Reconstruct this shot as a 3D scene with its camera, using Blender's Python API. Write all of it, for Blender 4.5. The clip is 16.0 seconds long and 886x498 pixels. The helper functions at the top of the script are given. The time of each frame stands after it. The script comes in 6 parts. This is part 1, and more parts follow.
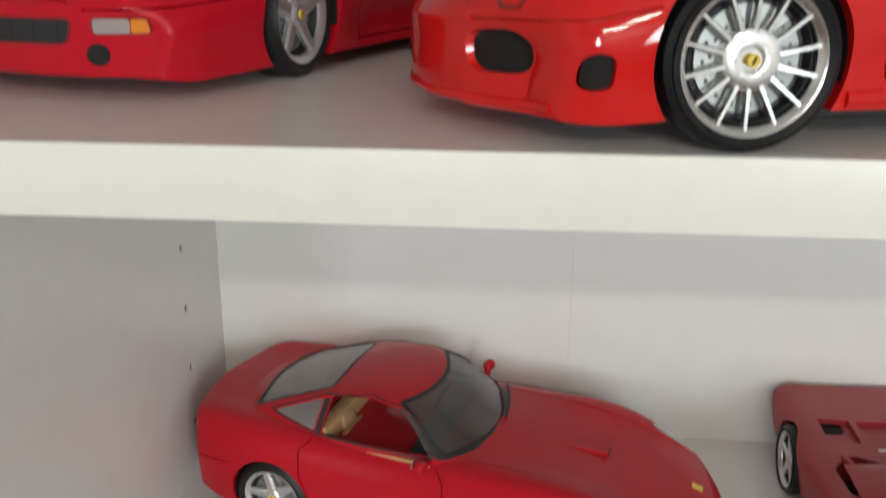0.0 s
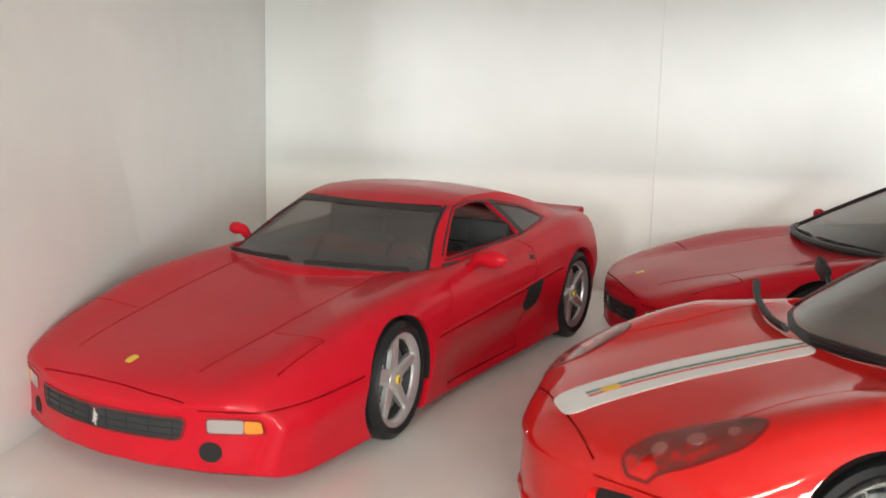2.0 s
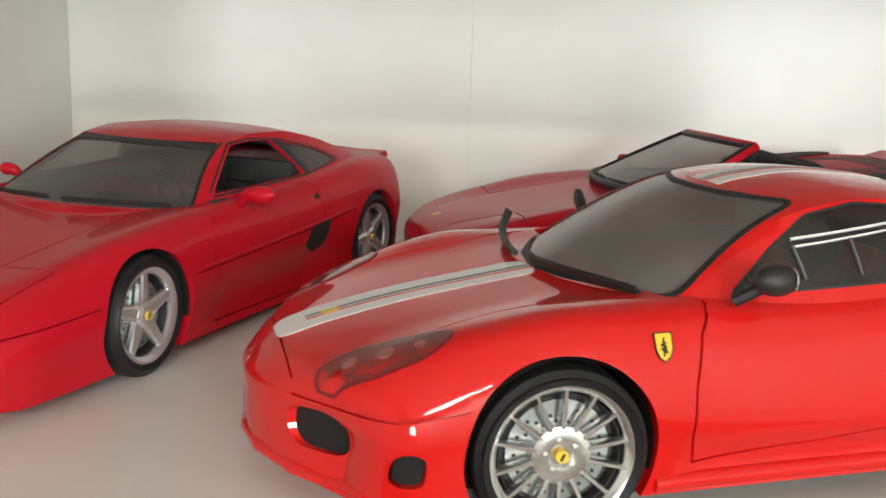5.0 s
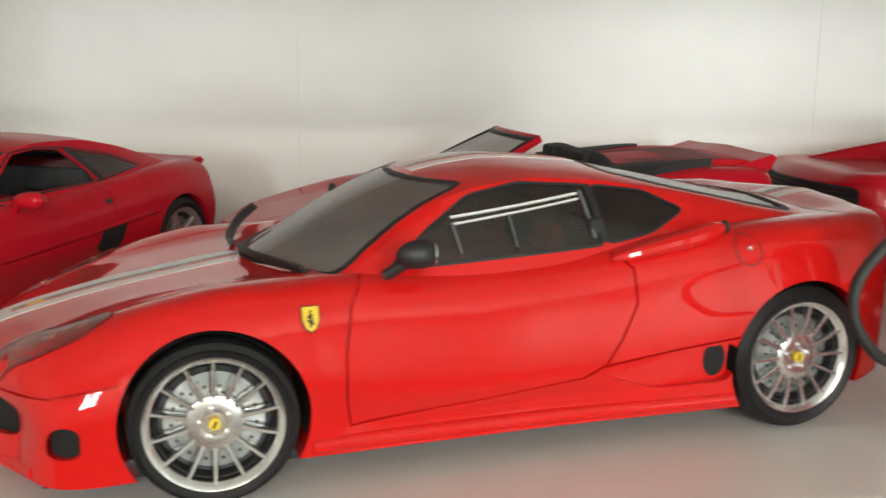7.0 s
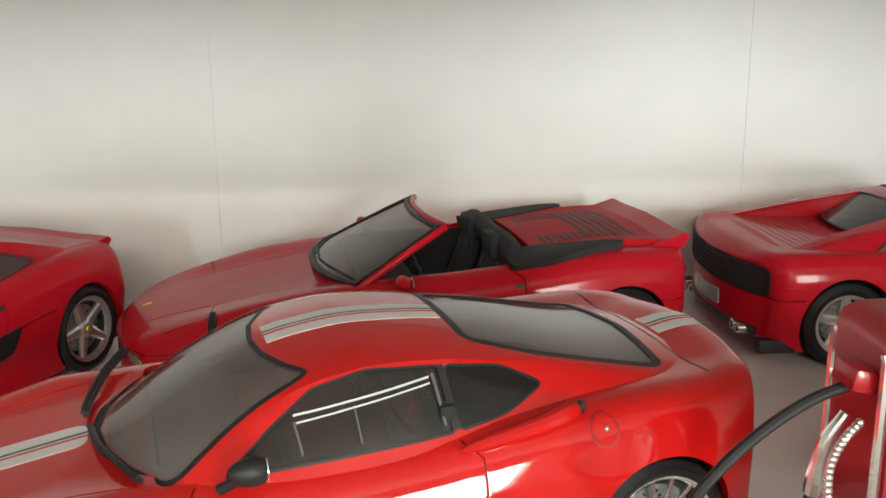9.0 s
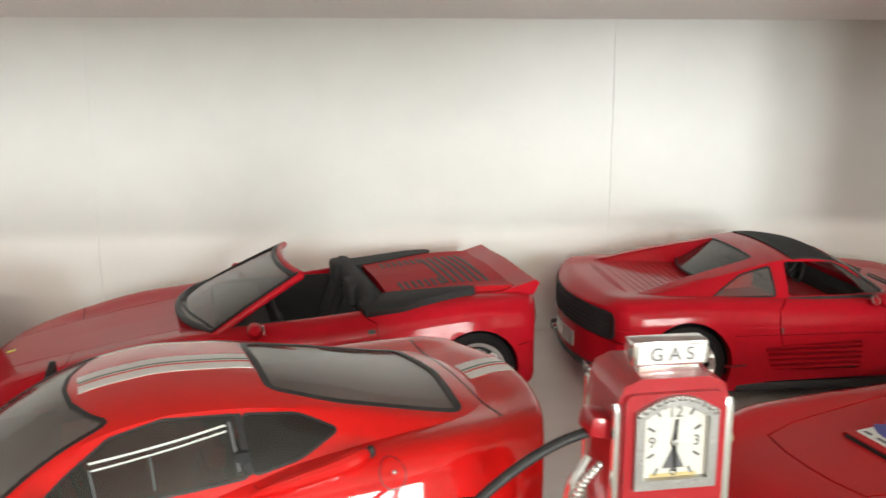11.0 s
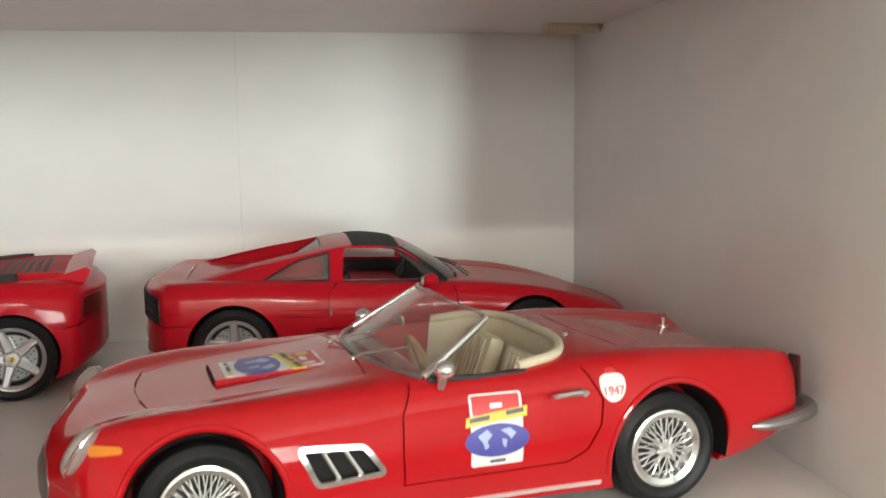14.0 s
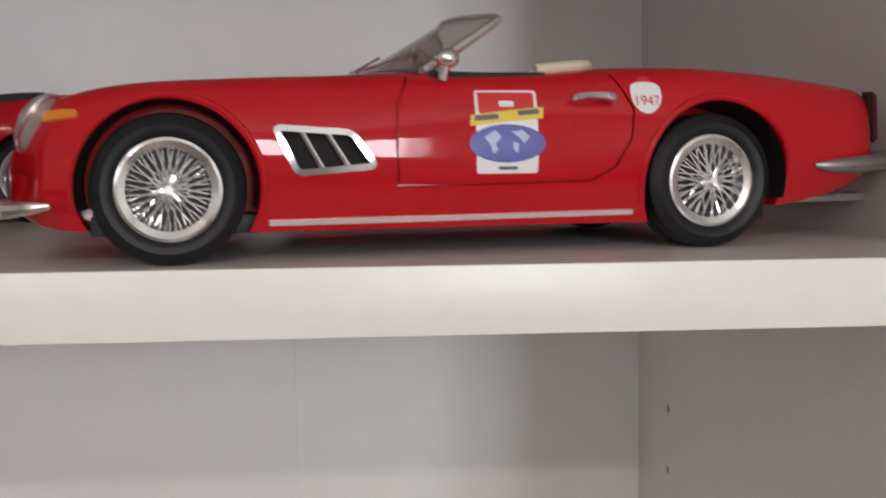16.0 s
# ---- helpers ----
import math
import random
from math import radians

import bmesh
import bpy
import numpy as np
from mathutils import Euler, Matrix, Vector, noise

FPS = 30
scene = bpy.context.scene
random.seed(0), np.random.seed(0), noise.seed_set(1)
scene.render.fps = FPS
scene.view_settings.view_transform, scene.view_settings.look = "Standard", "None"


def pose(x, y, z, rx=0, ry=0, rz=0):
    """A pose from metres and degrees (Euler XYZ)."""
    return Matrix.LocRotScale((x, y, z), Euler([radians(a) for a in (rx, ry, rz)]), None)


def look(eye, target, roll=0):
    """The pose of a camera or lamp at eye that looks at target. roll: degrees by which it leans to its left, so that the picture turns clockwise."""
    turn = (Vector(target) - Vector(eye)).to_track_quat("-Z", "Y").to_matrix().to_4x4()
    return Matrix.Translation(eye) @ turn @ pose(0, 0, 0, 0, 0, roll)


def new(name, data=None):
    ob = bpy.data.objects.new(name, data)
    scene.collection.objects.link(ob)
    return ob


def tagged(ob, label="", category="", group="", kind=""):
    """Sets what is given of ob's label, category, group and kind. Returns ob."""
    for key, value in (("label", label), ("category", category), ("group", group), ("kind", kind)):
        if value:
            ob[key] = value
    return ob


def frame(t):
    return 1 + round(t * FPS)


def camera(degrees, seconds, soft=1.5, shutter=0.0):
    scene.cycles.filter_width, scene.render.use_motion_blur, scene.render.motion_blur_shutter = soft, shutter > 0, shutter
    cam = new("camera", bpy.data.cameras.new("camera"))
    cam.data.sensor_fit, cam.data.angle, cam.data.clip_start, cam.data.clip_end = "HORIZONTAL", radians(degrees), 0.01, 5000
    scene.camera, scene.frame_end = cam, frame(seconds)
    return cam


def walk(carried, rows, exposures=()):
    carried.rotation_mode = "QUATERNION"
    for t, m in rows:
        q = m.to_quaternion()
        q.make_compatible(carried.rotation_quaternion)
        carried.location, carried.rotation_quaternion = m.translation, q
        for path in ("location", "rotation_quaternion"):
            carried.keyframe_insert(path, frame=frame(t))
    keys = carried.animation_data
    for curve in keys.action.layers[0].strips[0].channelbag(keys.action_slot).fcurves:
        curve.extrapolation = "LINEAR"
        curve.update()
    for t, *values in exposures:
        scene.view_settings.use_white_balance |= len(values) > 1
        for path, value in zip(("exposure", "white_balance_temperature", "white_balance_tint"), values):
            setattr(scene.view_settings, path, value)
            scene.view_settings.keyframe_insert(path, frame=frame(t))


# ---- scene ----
from mathutils.bvhtree import BVHTree

cam = camera(50.10, 16.0, shutter=0.5)
PATH = [
    (0, 0.02408, -0.02263, 0.04156, 71.153, -0.260, 4.567),
    (0.5, 0.01973, -0.02383, 0.05780, 74.753, -0.633, 4.742),
    (1, 0.00989, -0.02864, 0.07613, 78.559, -1.313, 5.515),
    (1.5, 0.00791, -0.01944, 0.09010, 80.221, -1.627, 5.799),
    (2, 0.00055, -0.01178, 0.10252, 80.010, -1.404, 6.013),
    (2.5, -0.00135, -0.01553, 0.11197, 79.578, -0.854, 6.375),
    (3, -0.00825, -0.01113, 0.11140, 79.385, -0.940, 6.286),
    (3.5, 0.00405, -0.00987, 0.11254, 78.999, -1.081, 5.236),
    (3.7, 0.01292, -0.00659, 0.10867, 78.538, -1.291, 4.230),
    (5.8, 0.05967, -0.01564, 0.09182, 78.316, -1.742, -1.000),
    (6, 0.06662, -0.01896, 0.09185, 78.696, -1.445, -1.049),
    (6.5, 0.08250, -0.02388, 0.09183, 78.947, -1.190, -2.177),
    (7, 0.10489, -0.02676, 0.09099, 79.034, -0.299, -3.037),
    (7.5, 0.12174, -0.03064, 0.10413, 78.410, 0.926, -3.627),
    (8, 0.12585, -0.01636, 0.12041, 76.761, 0.739, -4.119),
    (8.2, 0.12977, -0.01025, 0.12767, 75.825, 0.609, -3.974),
    (10.3, 0.15685, -0.01830, 0.15363, 76.711, 0.064, -4.046),
    (10.5, 0.16264, -0.02665, 0.15478, 77.211, 0.016, -4.726),
    (11, 0.17859, -0.02967, 0.15483, 77.892, -0.042, -6.614),
    (11.5, 0.20637, -0.03813, 0.15712, 77.914, -0.597, -7.442),
    (12, 0.25255, -0.03996, 0.15794, 77.676, -0.717, -7.867),
    (12.5, 0.29711, -0.04403, 0.15938, 77.552, -0.152, -8.349),
    (13, 0.32840, -0.04911, 0.15052, 78.347, 0.460, -9.368),
    (13.5, 0.34765, -0.06170, 0.13511, 80.549, 0.866, -9.915),
    (14, 0.35473, -0.06919, 0.10910, 83.397, 0.642, -9.265),
    (14.5, 0.35412, -0.06100, 0.07819, 85.422, 0.376, -7.876),
    (15, 0.35448, -0.06204, 0.05564, 86.298, 0.349, -6.357),
    (15.5, 0.35986, -0.05369, 0.03259, 86.091, 0.476, -4.911),
    (16, 0.38027, -0.04907, 0.02273, 84.744, 0.658, -3.384),
]
# stops, kelvin and tint of the camera's own picture along the way
EXPOSURE = [(0.0, -0.62, 6150, 13), (0.5, -0.52, 6150, 13), (1.5, 0.02, 6300, 12), (2.5, 0.35, 6350, 10), (3.5, 0.25, 6350, 10), (7.0, -0.12, 6500, 10), (8.0, -0.12, 6500, 10), (11.0, 0.24, 6500, 10), (12.0, 0.18, 6500, 10), (12.6, 0.22, 6500, 10), (13.0, 0.2, 6500, 10), (13.5, -0.06, 6500, 10), (14.0, -0.06, 6500, 10), (14.5, -0.1, 6500, 10), (15.0, -0.56, 6450, 16), (16.0, -1.0, 6300, 22)]
walk(cam, [(t, pose(x, y, z, rx, ry, rz)) for t, x, y, z, rx, ry, rz in PATH], EXPOSURE)

# ---------------------------------------------------------------- world and lights
def lamp(name, kind, energy, colour, m, size=None):
    data = bpy.data.lights.new(name, kind)
    data.energy, data.color = energy, colour
    if kind == "AREA":
        data.shape, data.size, data.size_y = "RECTANGLE", size[0], size[1]
    ob = new(name, data)
    ob.matrix_world = m
    return ob


world = bpy.data.worlds.new("room_light")
scene.world = world
world.use_nodes = True
world.node_tree.nodes["Background"].inputs[0].default_value = (0.80, 0.84, 0.88, 1)
world.node_tree.nodes["Background"].inputs[1].default_value = 0.45
# the twin tubes of the hanging ceiling fitting, a bright window to the east and a smaller one to the west
for tube_y in (-2.28, -2.20):
    lamp("ceiling_tube_lamp", "AREA", 24.0, (1.0, 0.88, 0.75), pose(0.20, tube_y, 1.02), (1.20, 0.022))
lamp("east_window_lamp", "AREA", 66.0, (0.94, 1.0, 0.96), look((1.32, -2.68, 0.26), (1.32, 0.35, 0.26)), (0.56, 1.0))
lamp("west_window_lamp", "AREA", 21.0, (0.95, 0.99, 1.0), look((-0.72, -2.68, 0.40), (-0.72, 0.35, 0.40)), (0.30, 0.42))



# ---------------------------------------------------------------- materials
def material(name, colour, rough=0.5, metal=0.0, coat=0.0, var=0.0, scale=60.0, bump=0.0, bscale=None, alpha=1.0, emit=0.0, dust=0.0, spec=0.5, coat_ior=1.5, coat_rough=0.05):
    mat = bpy.data.materials.new(name)
    mat.use_nodes = True
    nt = mat.node_tree
    b = nt.nodes["Principled BSDF"]
    b.inputs["Base Color"].default_value = (*colour, 1)
    b.inputs["Roughness"].default_value = rough
    b.inputs["Metallic"].default_value = metal
    b.inputs["Coat Weight"].default_value = coat
    b.inputs["Coat Roughness"].default_value = coat_rough
    b.inputs["Coat IOR"].default_value = coat_ior
    b.inputs["Alpha"].default_value = alpha
    b.inputs["Specular IOR Level"].default_value = spec
    if emit:
        b.inputs["Emission Color"].default_value = (*colour, 1)
        b.inputs["Emission Strength"].default_value = emit
    coord = nt.nodes.new("ShaderNodeTexCoord")
    if var:
        n1 = nt.nodes.new("ShaderNodeTexNoise")
        n1.inputs["Scale"].default_value, n1.inputs["Detail"].default_value = scale, 6
        n2 = nt.nodes.new("ShaderNodeTexNoise")
        n2.inputs["Scale"].default_value, n2.inputs["Detail"].default_value = scale * 9, 3
        mul = nt.nodes.new("ShaderNodeMath")
        mul.operation = "ADD"
        ramp = nt.nodes.new("ShaderNodeMapRange")
        ramp.inputs["From Min"].default_value, ramp.inputs["From Max"].default_value = 0.6, 1.4
        ramp.inputs["To Min"].default_value, ramp.inputs["To Max"].default_value = 1 - var, 1 + var
        mix = nt.nodes.new("ShaderNodeVectorMath")
        mix.operation = "SCALE"
        mix.inputs[0].default_value = colour
        nt.links.new(coord.outputs["Object"], n1.inputs["Vector"])
        nt.links.new(coord.outputs["Object"], n2.inputs["Vector"])
        nt.links.new(n1.outputs["Fac"], mul.inputs[0])
        nt.links.new(n2.outputs["Fac"], mul.inputs[1])
        nt.links.new(mul.outputs[0], ramp.inputs["Value"])
        nt.links.new(ramp.outputs[0], mix.inputs["Scale"])
        out = mix.outputs[0]
        if dust:
            geo = nt.nodes.new("ShaderNodeNewGeometry")
            sep = nt.nodes.new("ShaderNodeSeparateXYZ")
            nt.links.new(geo.outputs["Normal"], sep.inputs[0])
            up = nt.nodes.new("ShaderNodeMapRange")
            up.inputs["From Min"].default_value, up.inputs["From Max"].default_value = 0.55, 1.0
            up.inputs["To Min"].default_value, up.inputs["To Max"].default_value = 0.0, dust
            nt.links.new(sep.outputs["Z"], up.inputs["Value"])
            fac = nt.nodes.new("ShaderNodeMath")
            fac.operation = "MULTIPLY"
            nt.links.new(up.outputs[0], fac.inputs[0])
            nt.links.new(n1.outputs["Fac"], fac.inputs[1])
            dm = nt.nodes.new("ShaderNodeMix")
            dm.data_type = "RGBA"
            dm.inputs[7].default_value = (0.42, 0.36, 0.33, 1)
            nt.links.new(fac.outputs[0], dm.inputs[0])
            nt.links.new(out, dm.inputs[6])
            out = dm.outputs[2]
            rm = nt.nodes.new("ShaderNodeMapRange")
            rm.inputs["To Min"].default_value, rm.inputs["To Max"].default_value = rough, min(1, rough + 0.5)
            nt.links.new(fac.outputs[0], rm.inputs["Value"])
            nt.links.new(rm.outputs[0], b.inputs["Roughness"])
            rc = nt.nodes.new("ShaderNodeMapRange")
            rc.inputs["From Max"].default_value = 0.5
            rc.inputs["To Min"].default_value, rc.inputs["To Max"].default_value = coat, coat * 0.25
            nt.links.new(fac.outputs[0], rc.inputs["Value"])
            nt.links.new(rc.outputs[0], b.inputs["Coat Weight"])
        nt.links.new(out, b.inputs["Base Color"])
    if bump:
        n3 = nt.nodes.new("ShaderNodeTexNoise")
        n3.inputs["Scale"].default_value, n3.inputs["Detail"].default_value = bscale or scale * 4, 4
        nt.links.new(coord.outputs["Object"], n3.inputs["Vector"])
        bp = nt.nodes.new("ShaderNodeBump")
        bp.inputs["Strength"].default_value, bp.inputs["Distance"].default_value = bump, 0.0004
        nt.links.new(n3.outputs["Fac"], bp.inputs["Height"])
        nt.links.new(bp.outputs[0], b.inputs["Normal"])
    return mat


def glass(name, tint, clear, rough=0.05):
    """A thin plastic pane: lets most light straight through and mirrors some."""
    mat = bpy.data.materials.new(name)
    mat.use_nodes = True
    nt = mat.node_tree
    for n in list(nt.nodes):
        nt.nodes.remove(n)
    out = nt.nodes.new("ShaderNodeOutputMaterial")
    tr = nt.nodes.new("ShaderNodeBsdfTransparent")
    tr.inputs[0].default_value = (*tint, 1)
    # grey diffuse film: dust and pale reflections, put into the pane's colour
    df = nt.nodes.new("ShaderNodeBsdfDiffuse")
    df.inputs[0].default_value = (0.50, 0.48, 0.46, 1)
    gl = nt.nodes.new("ShaderNodeBsdfGlossy")
    gl.inputs["Roughness"].default_value = rough
    noise_tex = nt.nodes.new("ShaderNodeTexNoise")
    noise_tex.inputs["Scale"].default_value = 45.0
    co = nt.nodes.new("ShaderNodeTexCoord")
    nt.links.new(co.outputs["Object"], noise_tex.inputs["Vector"])
    film = nt.nodes.new("ShaderNodeMapRange")
    film.inputs["From Min"].default_value, film.inputs["From Max"].default_value = 0.3, 0.7
    film.inputs["To Min"].default_value, film.inputs["To Max"].default_value = (1 - clear) * 0.7, (1 - clear) * 1.3
    nt.links.new(noise_tex.outputs["Fac"], film.inputs["Value"])
    m1 = nt.nodes.new("ShaderNodeMixShader")
    nt.links.new(film.outputs[0], m1.inputs[0])
    nt.links.new(tr.outputs[0], m1.inputs[1])
    nt.links.new(df.outputs[0], m1.inputs[2])
    lw = nt.nodes.new("ShaderNodeLayerWeight")
    lw.inputs["Blend"].default_value = 0.5
    pw = nt.nodes.new("ShaderNodeMath")
    pw.operation = "POWER"
    pw.inputs[1].default_value = 4.0
    fr = nt.nodes.new("ShaderNodeMath")
    fr.operation = "MULTIPLY_ADD"
    fr.inputs[1].default_value, fr.inputs[2].default_value = 0.65, 0.05
    nt.links.new(lw.outputs["Facing"], pw.inputs[0])
    nt.links.new(pw.outputs[0], fr.inputs[0])
    m2 = nt.nodes.new("ShaderNodeMixShader")
    nt.links.new(fr.outputs[0], m2.inputs[0])
    nt.links.new(m1.outputs[0], m2.inputs[1])
    nt.links.new(gl.outputs[0], m2.inputs[2])
    nt.links.new(m2.outputs[0], out.inputs[0])
    return mat


WHITE = material("white_melamine", (0.80, 0.79, 0.765), 0.32, var=0.03, scale=8, bump=0.12, bscale=900)
BACKING = material("white_back_panel", (0.80, 0.81, 0.78), 0.34, var=0.03, scale=6, bump=0.12, bscale=260)
EDGE = material("shelf_edge_band", (0.88, 0.88, 0.82), 0.30, var=0.03, scale=15)
GAP = material("dark_gap", (0.022, 0.006, 0.006), 0.6)
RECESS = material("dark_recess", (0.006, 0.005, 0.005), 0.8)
HOLE = material("hole_inside", (0.10, 0.08, 0.06), 0.9)
RED = material("red_paint", (0.62, 0.008, 0.007), 0.42, coat=0.95, var=0.05, scale=40, dust=0.03, spec=0.05, coat_ior=1.5, coat_rough=0.035)
RED_CLASSIC = material("crimson_red_paint", (0.50, 0.007, 0.012), 0.42, coat=0.95, var=0.05, scale=40, dust=0.02, spec=0.05, coat_ior=1.5, coat_rough=0.035)
RED_DUSTY = material("dusty_red_paint", (0.48, 0.007, 0.018), 0.45, coat=0.5, var=0.07, scale=30, dust=0.04, spec=0.05, coat_ior=1.42, coat_rough=0.09)
RED_PUMP = material("dark_red_enamel", (0.40, 0.008, 0.016), 0.34, coat=0.8, var=0.06, scale=50)
BLACK = material("black_plastic", (0.018, 0.018, 0.019), 0.5, var=0.1, scale=80)
SOFT = material("black_fabric", (0.022, 0.024, 0.025), 0.8, var=0.2, scale=150, bump=0.5, bscale=2500)
RUBBER = material("tyre_rubber", (0.012, 0.012, 0.013), 0.45, spec=0.3, var=0.2, scale=60, bump=0.2, bscale=800)
CHROME = material("chrome", (0.90, 0.90, 0.89), 0.16, metal=0.93)
ALLOY = material("silver_alloy", (0.72, 0.72, 0.73), 0.3, metal=0.85, var=0.06, scale=80)
STEEL = material("drilled_disc", (0.34, 0.36, 0.35), 0.38, metal=0.85)
GLASS = glass("clear_screen", (0.92, 0.91, 0.89), 0.88)
# this film holds both the dust and a painted grey reflection
GLASS_DUSTY = glass("dusty_sheen_screen", (0.55, 0.53, 0.52), 0.90, 0.06)
GLASS_DARK = glass("smoked_window", (0.30, 0.25, 0.24), 0.97, 0.08)
LID_RED = material("satin_red_lid", (0.44, 0.008, 0.014), 0.6, coat=0.1, var=0.06, scale=40, spec=0.05)
EDGE_CLEAR = glass("clear_plastic_edge", (0.86, 0.84, 0.82), 0.70)
LENS = material("clear_lamp_lens", (0.34, 0.30, 0.29), 0.12, coat=1.0)
AMBER = material("amber_lens", (0.75, 0.24, 0.02), 0.2, coat=1.0)
TAN = material("tan_leather", (0.50, 0.32, 0.15), 0.55, var=0.12, scale=90, bump=0.2)
CREAM = material("cream_leather", (0.64, 0.58, 0.42), 0.5, var=0.08, scale=90, bump=0.2)
YELLOW = material("yellow_badge", (0.78, 0.55, 0.04), 0.35)
STICKER = material("white_sticker", (0.80, 0.79, 0.78), 0.35)
STICKER_RED = material("red_sticker", (0.62, 0.03, 0.03), 0.35)
STICKER_BLUE = material("blue_sticker", (0.08, 0.08, 0.36), 0.35, var=0.25, scale=120)
STICKER_LAND = material("pale_blue_sticker", (0.42, 0.50, 0.72), 0.35)
STICKER_YELLOW = material("yellow_sticker", (0.78, 0.58, 0.05), 0.35)
GREEN = material("green_line", (0.03, 0.16, 0.12), 0.4)
GREYBAR = material("grey_print", (0.12, 0.12, 0.13), 0.5)
DIAL = material("pearl_dial", (0.72, 0.72, 0.66), 0.3, var=0.06, scale=120)
REDLENS = material("red_lamp_lens", (0.12, 0.006, 0.008), 0.3, coat=0.3)
SEATRED = material("red_seat_cloth", (0.34, 0.015, 0.03), 0.7)
LAMP_COVER = glass("lamp_cover", (0.95, 0.84, 0.82), 0.985)
LAMP_BOWL = material("lamp_bowl_silver", (0.74, 0.40, 0.38), 0.2, metal=0.8)
LAMP_BACK = material("lamp_recess", (0.26, 0.03, 0.03), 0.3, coat=1.0, var=0.25, scale=150)
GAP_RED = material("shaded_red_gap", (0.20, 0.006, 0.008), 0.4)
# this film paints the greyish reflection of the white surroundings
GLASS_FILM = glass("screen_with_painted_sheen", (0.64, 0.62, 0.60), 0.77, 0.05)
# strong diffuse film whitens this glass in place of its pale reflection
GLASS_PALE = glass("pale_sheen_window", (0.70, 0.68, 0.66), 0.66, 0.08)
GLASS_SIDE = glass("plain_side_window", (0.58, 0.53, 0.48), 0.97, 0.03)
LAMP_CLEAR = material("clear_fairing", (0.30, 0.26, 0.24), 0.08, coat=1.0, var=0.15, scale=200)
RED_MATT = material("matt_red_paint", (0.36, 0.02, 0.03), 0.55, coat=0.15, var=0.08, scale=40, dust=0.2)
YELLOW_LENS = material("yellow_lamp_lens", (0.55, 0.38, 0.10), 0.25, coat=0.6)
PEWTER = material("pewter", (0.40, 0.39, 0.38), 0.38, metal=0.85, var=0.15, scale=200, bump=0.3, bscale=1500)
GOLD = material("pale_gold_print", (0.62, 0.50, 0.24), 0.4)
BRASS = material("brass", (0.72, 0.58, 0.34), 0.25, metal=1.0)
WIRE = material("bright_wire_chrome", (0.93, 0.93, 0.92), 0.18, metal=0.74)
ALLOY_BRIGHT = material("bright_alloy", (0.88, 0.88, 0.88), 0.2, metal=0.95, var=0.05, scale=90)
WALLPAINT = material("room_wall_paint", (0.60, 0.60, 0.56), 0.8, var=0.05, scale=3)
SATIN = material("satin_chrome", (0.92, 0.92, 0.91), 0.38, metal=0.7)
FLOORMAT = material("room_floor_boards", (0.11, 0.08, 0.06), 0.5, var=0.1, scale=4)

MM = 0.001


# ---------------------------------------------------------------- mesh helpers
def curve(*pts):
    """A smooth curve through (u, v) pairs that does not overshoot."""
    x = np.array([p[0] for p in pts], float)
    y = np.array([p[1] for p in pts], float)
    if len(x) == 1:
        return lambda u: y[0]
    h, d = np.diff(x), np.diff(y) / np.diff(x)
    m = np.zeros(len(x))
    m[0], m[-1] = d[0], d[-1]
    for i in range(1, len(x) - 1):
        if d[i - 1] * d[i] > 0:
            w1, w2 = 2 * h[i] + h[i - 1], h[i] + 2 * h[i - 1]
            m[i] = (w1 + w2) / (w1 / d[i - 1] + w2 / d[i])

    def at(u):
        u = min(max(u, x[0]), x[-1])
        i = min(int(np.searchsorted(x, u, "right")) - 1, len(x) - 2)
        t = (u - x[i]) / h[i]
        return float((2 * t ** 3 - 3 * t * t + 1) * y[i] + (t ** 3 - 2 * t * t + t) * h[i] * m[i]
                     + (3 * t * t - 2 * t ** 3) * y[i + 1] + (t ** 3 - t * t) * h[i] * m[i + 1])
    return at


def spline(pts, n):
    """n points along a centripetal Catmull-Rom curve through pts (tuples of any length)."""
    p = [np.array(q, float) for q in pts]
    p = [2 * p[0] - p[1]] + p + [2 * p[-1] - p[-2]]
    k = [0.0]
    for a, b in zip(p, p[1:]):
        k.append(k[-1] + max(np.linalg.norm(b - a), 1e-6) ** 0.5)
    out = []
    for t in np.linspace(k[1], k[-2], n):
        i = 1
        while i < len(p) - 3 and t > k[i + 1]:
            i += 1
        a = [(k[i + j] - t) / (k[i + j] - k[i + j - 1]) * p[i + j - 1] + (t - k[i + j - 1]) / (k[i + j] - k[i + j - 1]) * p[i + j] for j in range(3)]
        b = [(k[i + 1] - t) / (k[i + 1] - k[i - 1]) * a[0] + (t - k[i - 1]) / (k[i + 1] - k[i - 1]) * a[1],
             (k[i + 2] - t) / (k[i + 2] - k[i]) * a[1] + (t - k[i]) / (k[i + 2] - k[i]) * a[2]]
        out.append((k[i + 1] - t) / (k[i + 1] - k[i]) * b[0] + (t - k[i]) / (k[i + 1] - k[i]) * b[1])
    return out


def mesh_of(verts, faces, smooth=None, name="mesh"):
    me = bpy.data.meshes.new(name)
    me.from_pydata([tuple(c * MM for c in v) for v in verts], [], faces)
    me.validate()
    finish(me, smooth)
    return me


def finish(me, smooth):
    if smooth is not None:
        me.shade_smooth()
        me.set_sharp_from_angle(angle=radians(smooth))
    else:
        me.shade_flat()


def join(*parts):
    """Several (verts, faces) as one."""
    vs, fs = [], []
    for v, f in parts:
        k = len(vs)
        vs += list(v)
        fs += [tuple(i + k for i in q) for q in f]
    return vs, fs


def flipped(vf):
    return vf[0], [tuple(reversed(f)) for f in vf[1]]


def moved(vf, m):
    return [tuple(m @ Vector(v)) for v in vf[0]], vf[1]


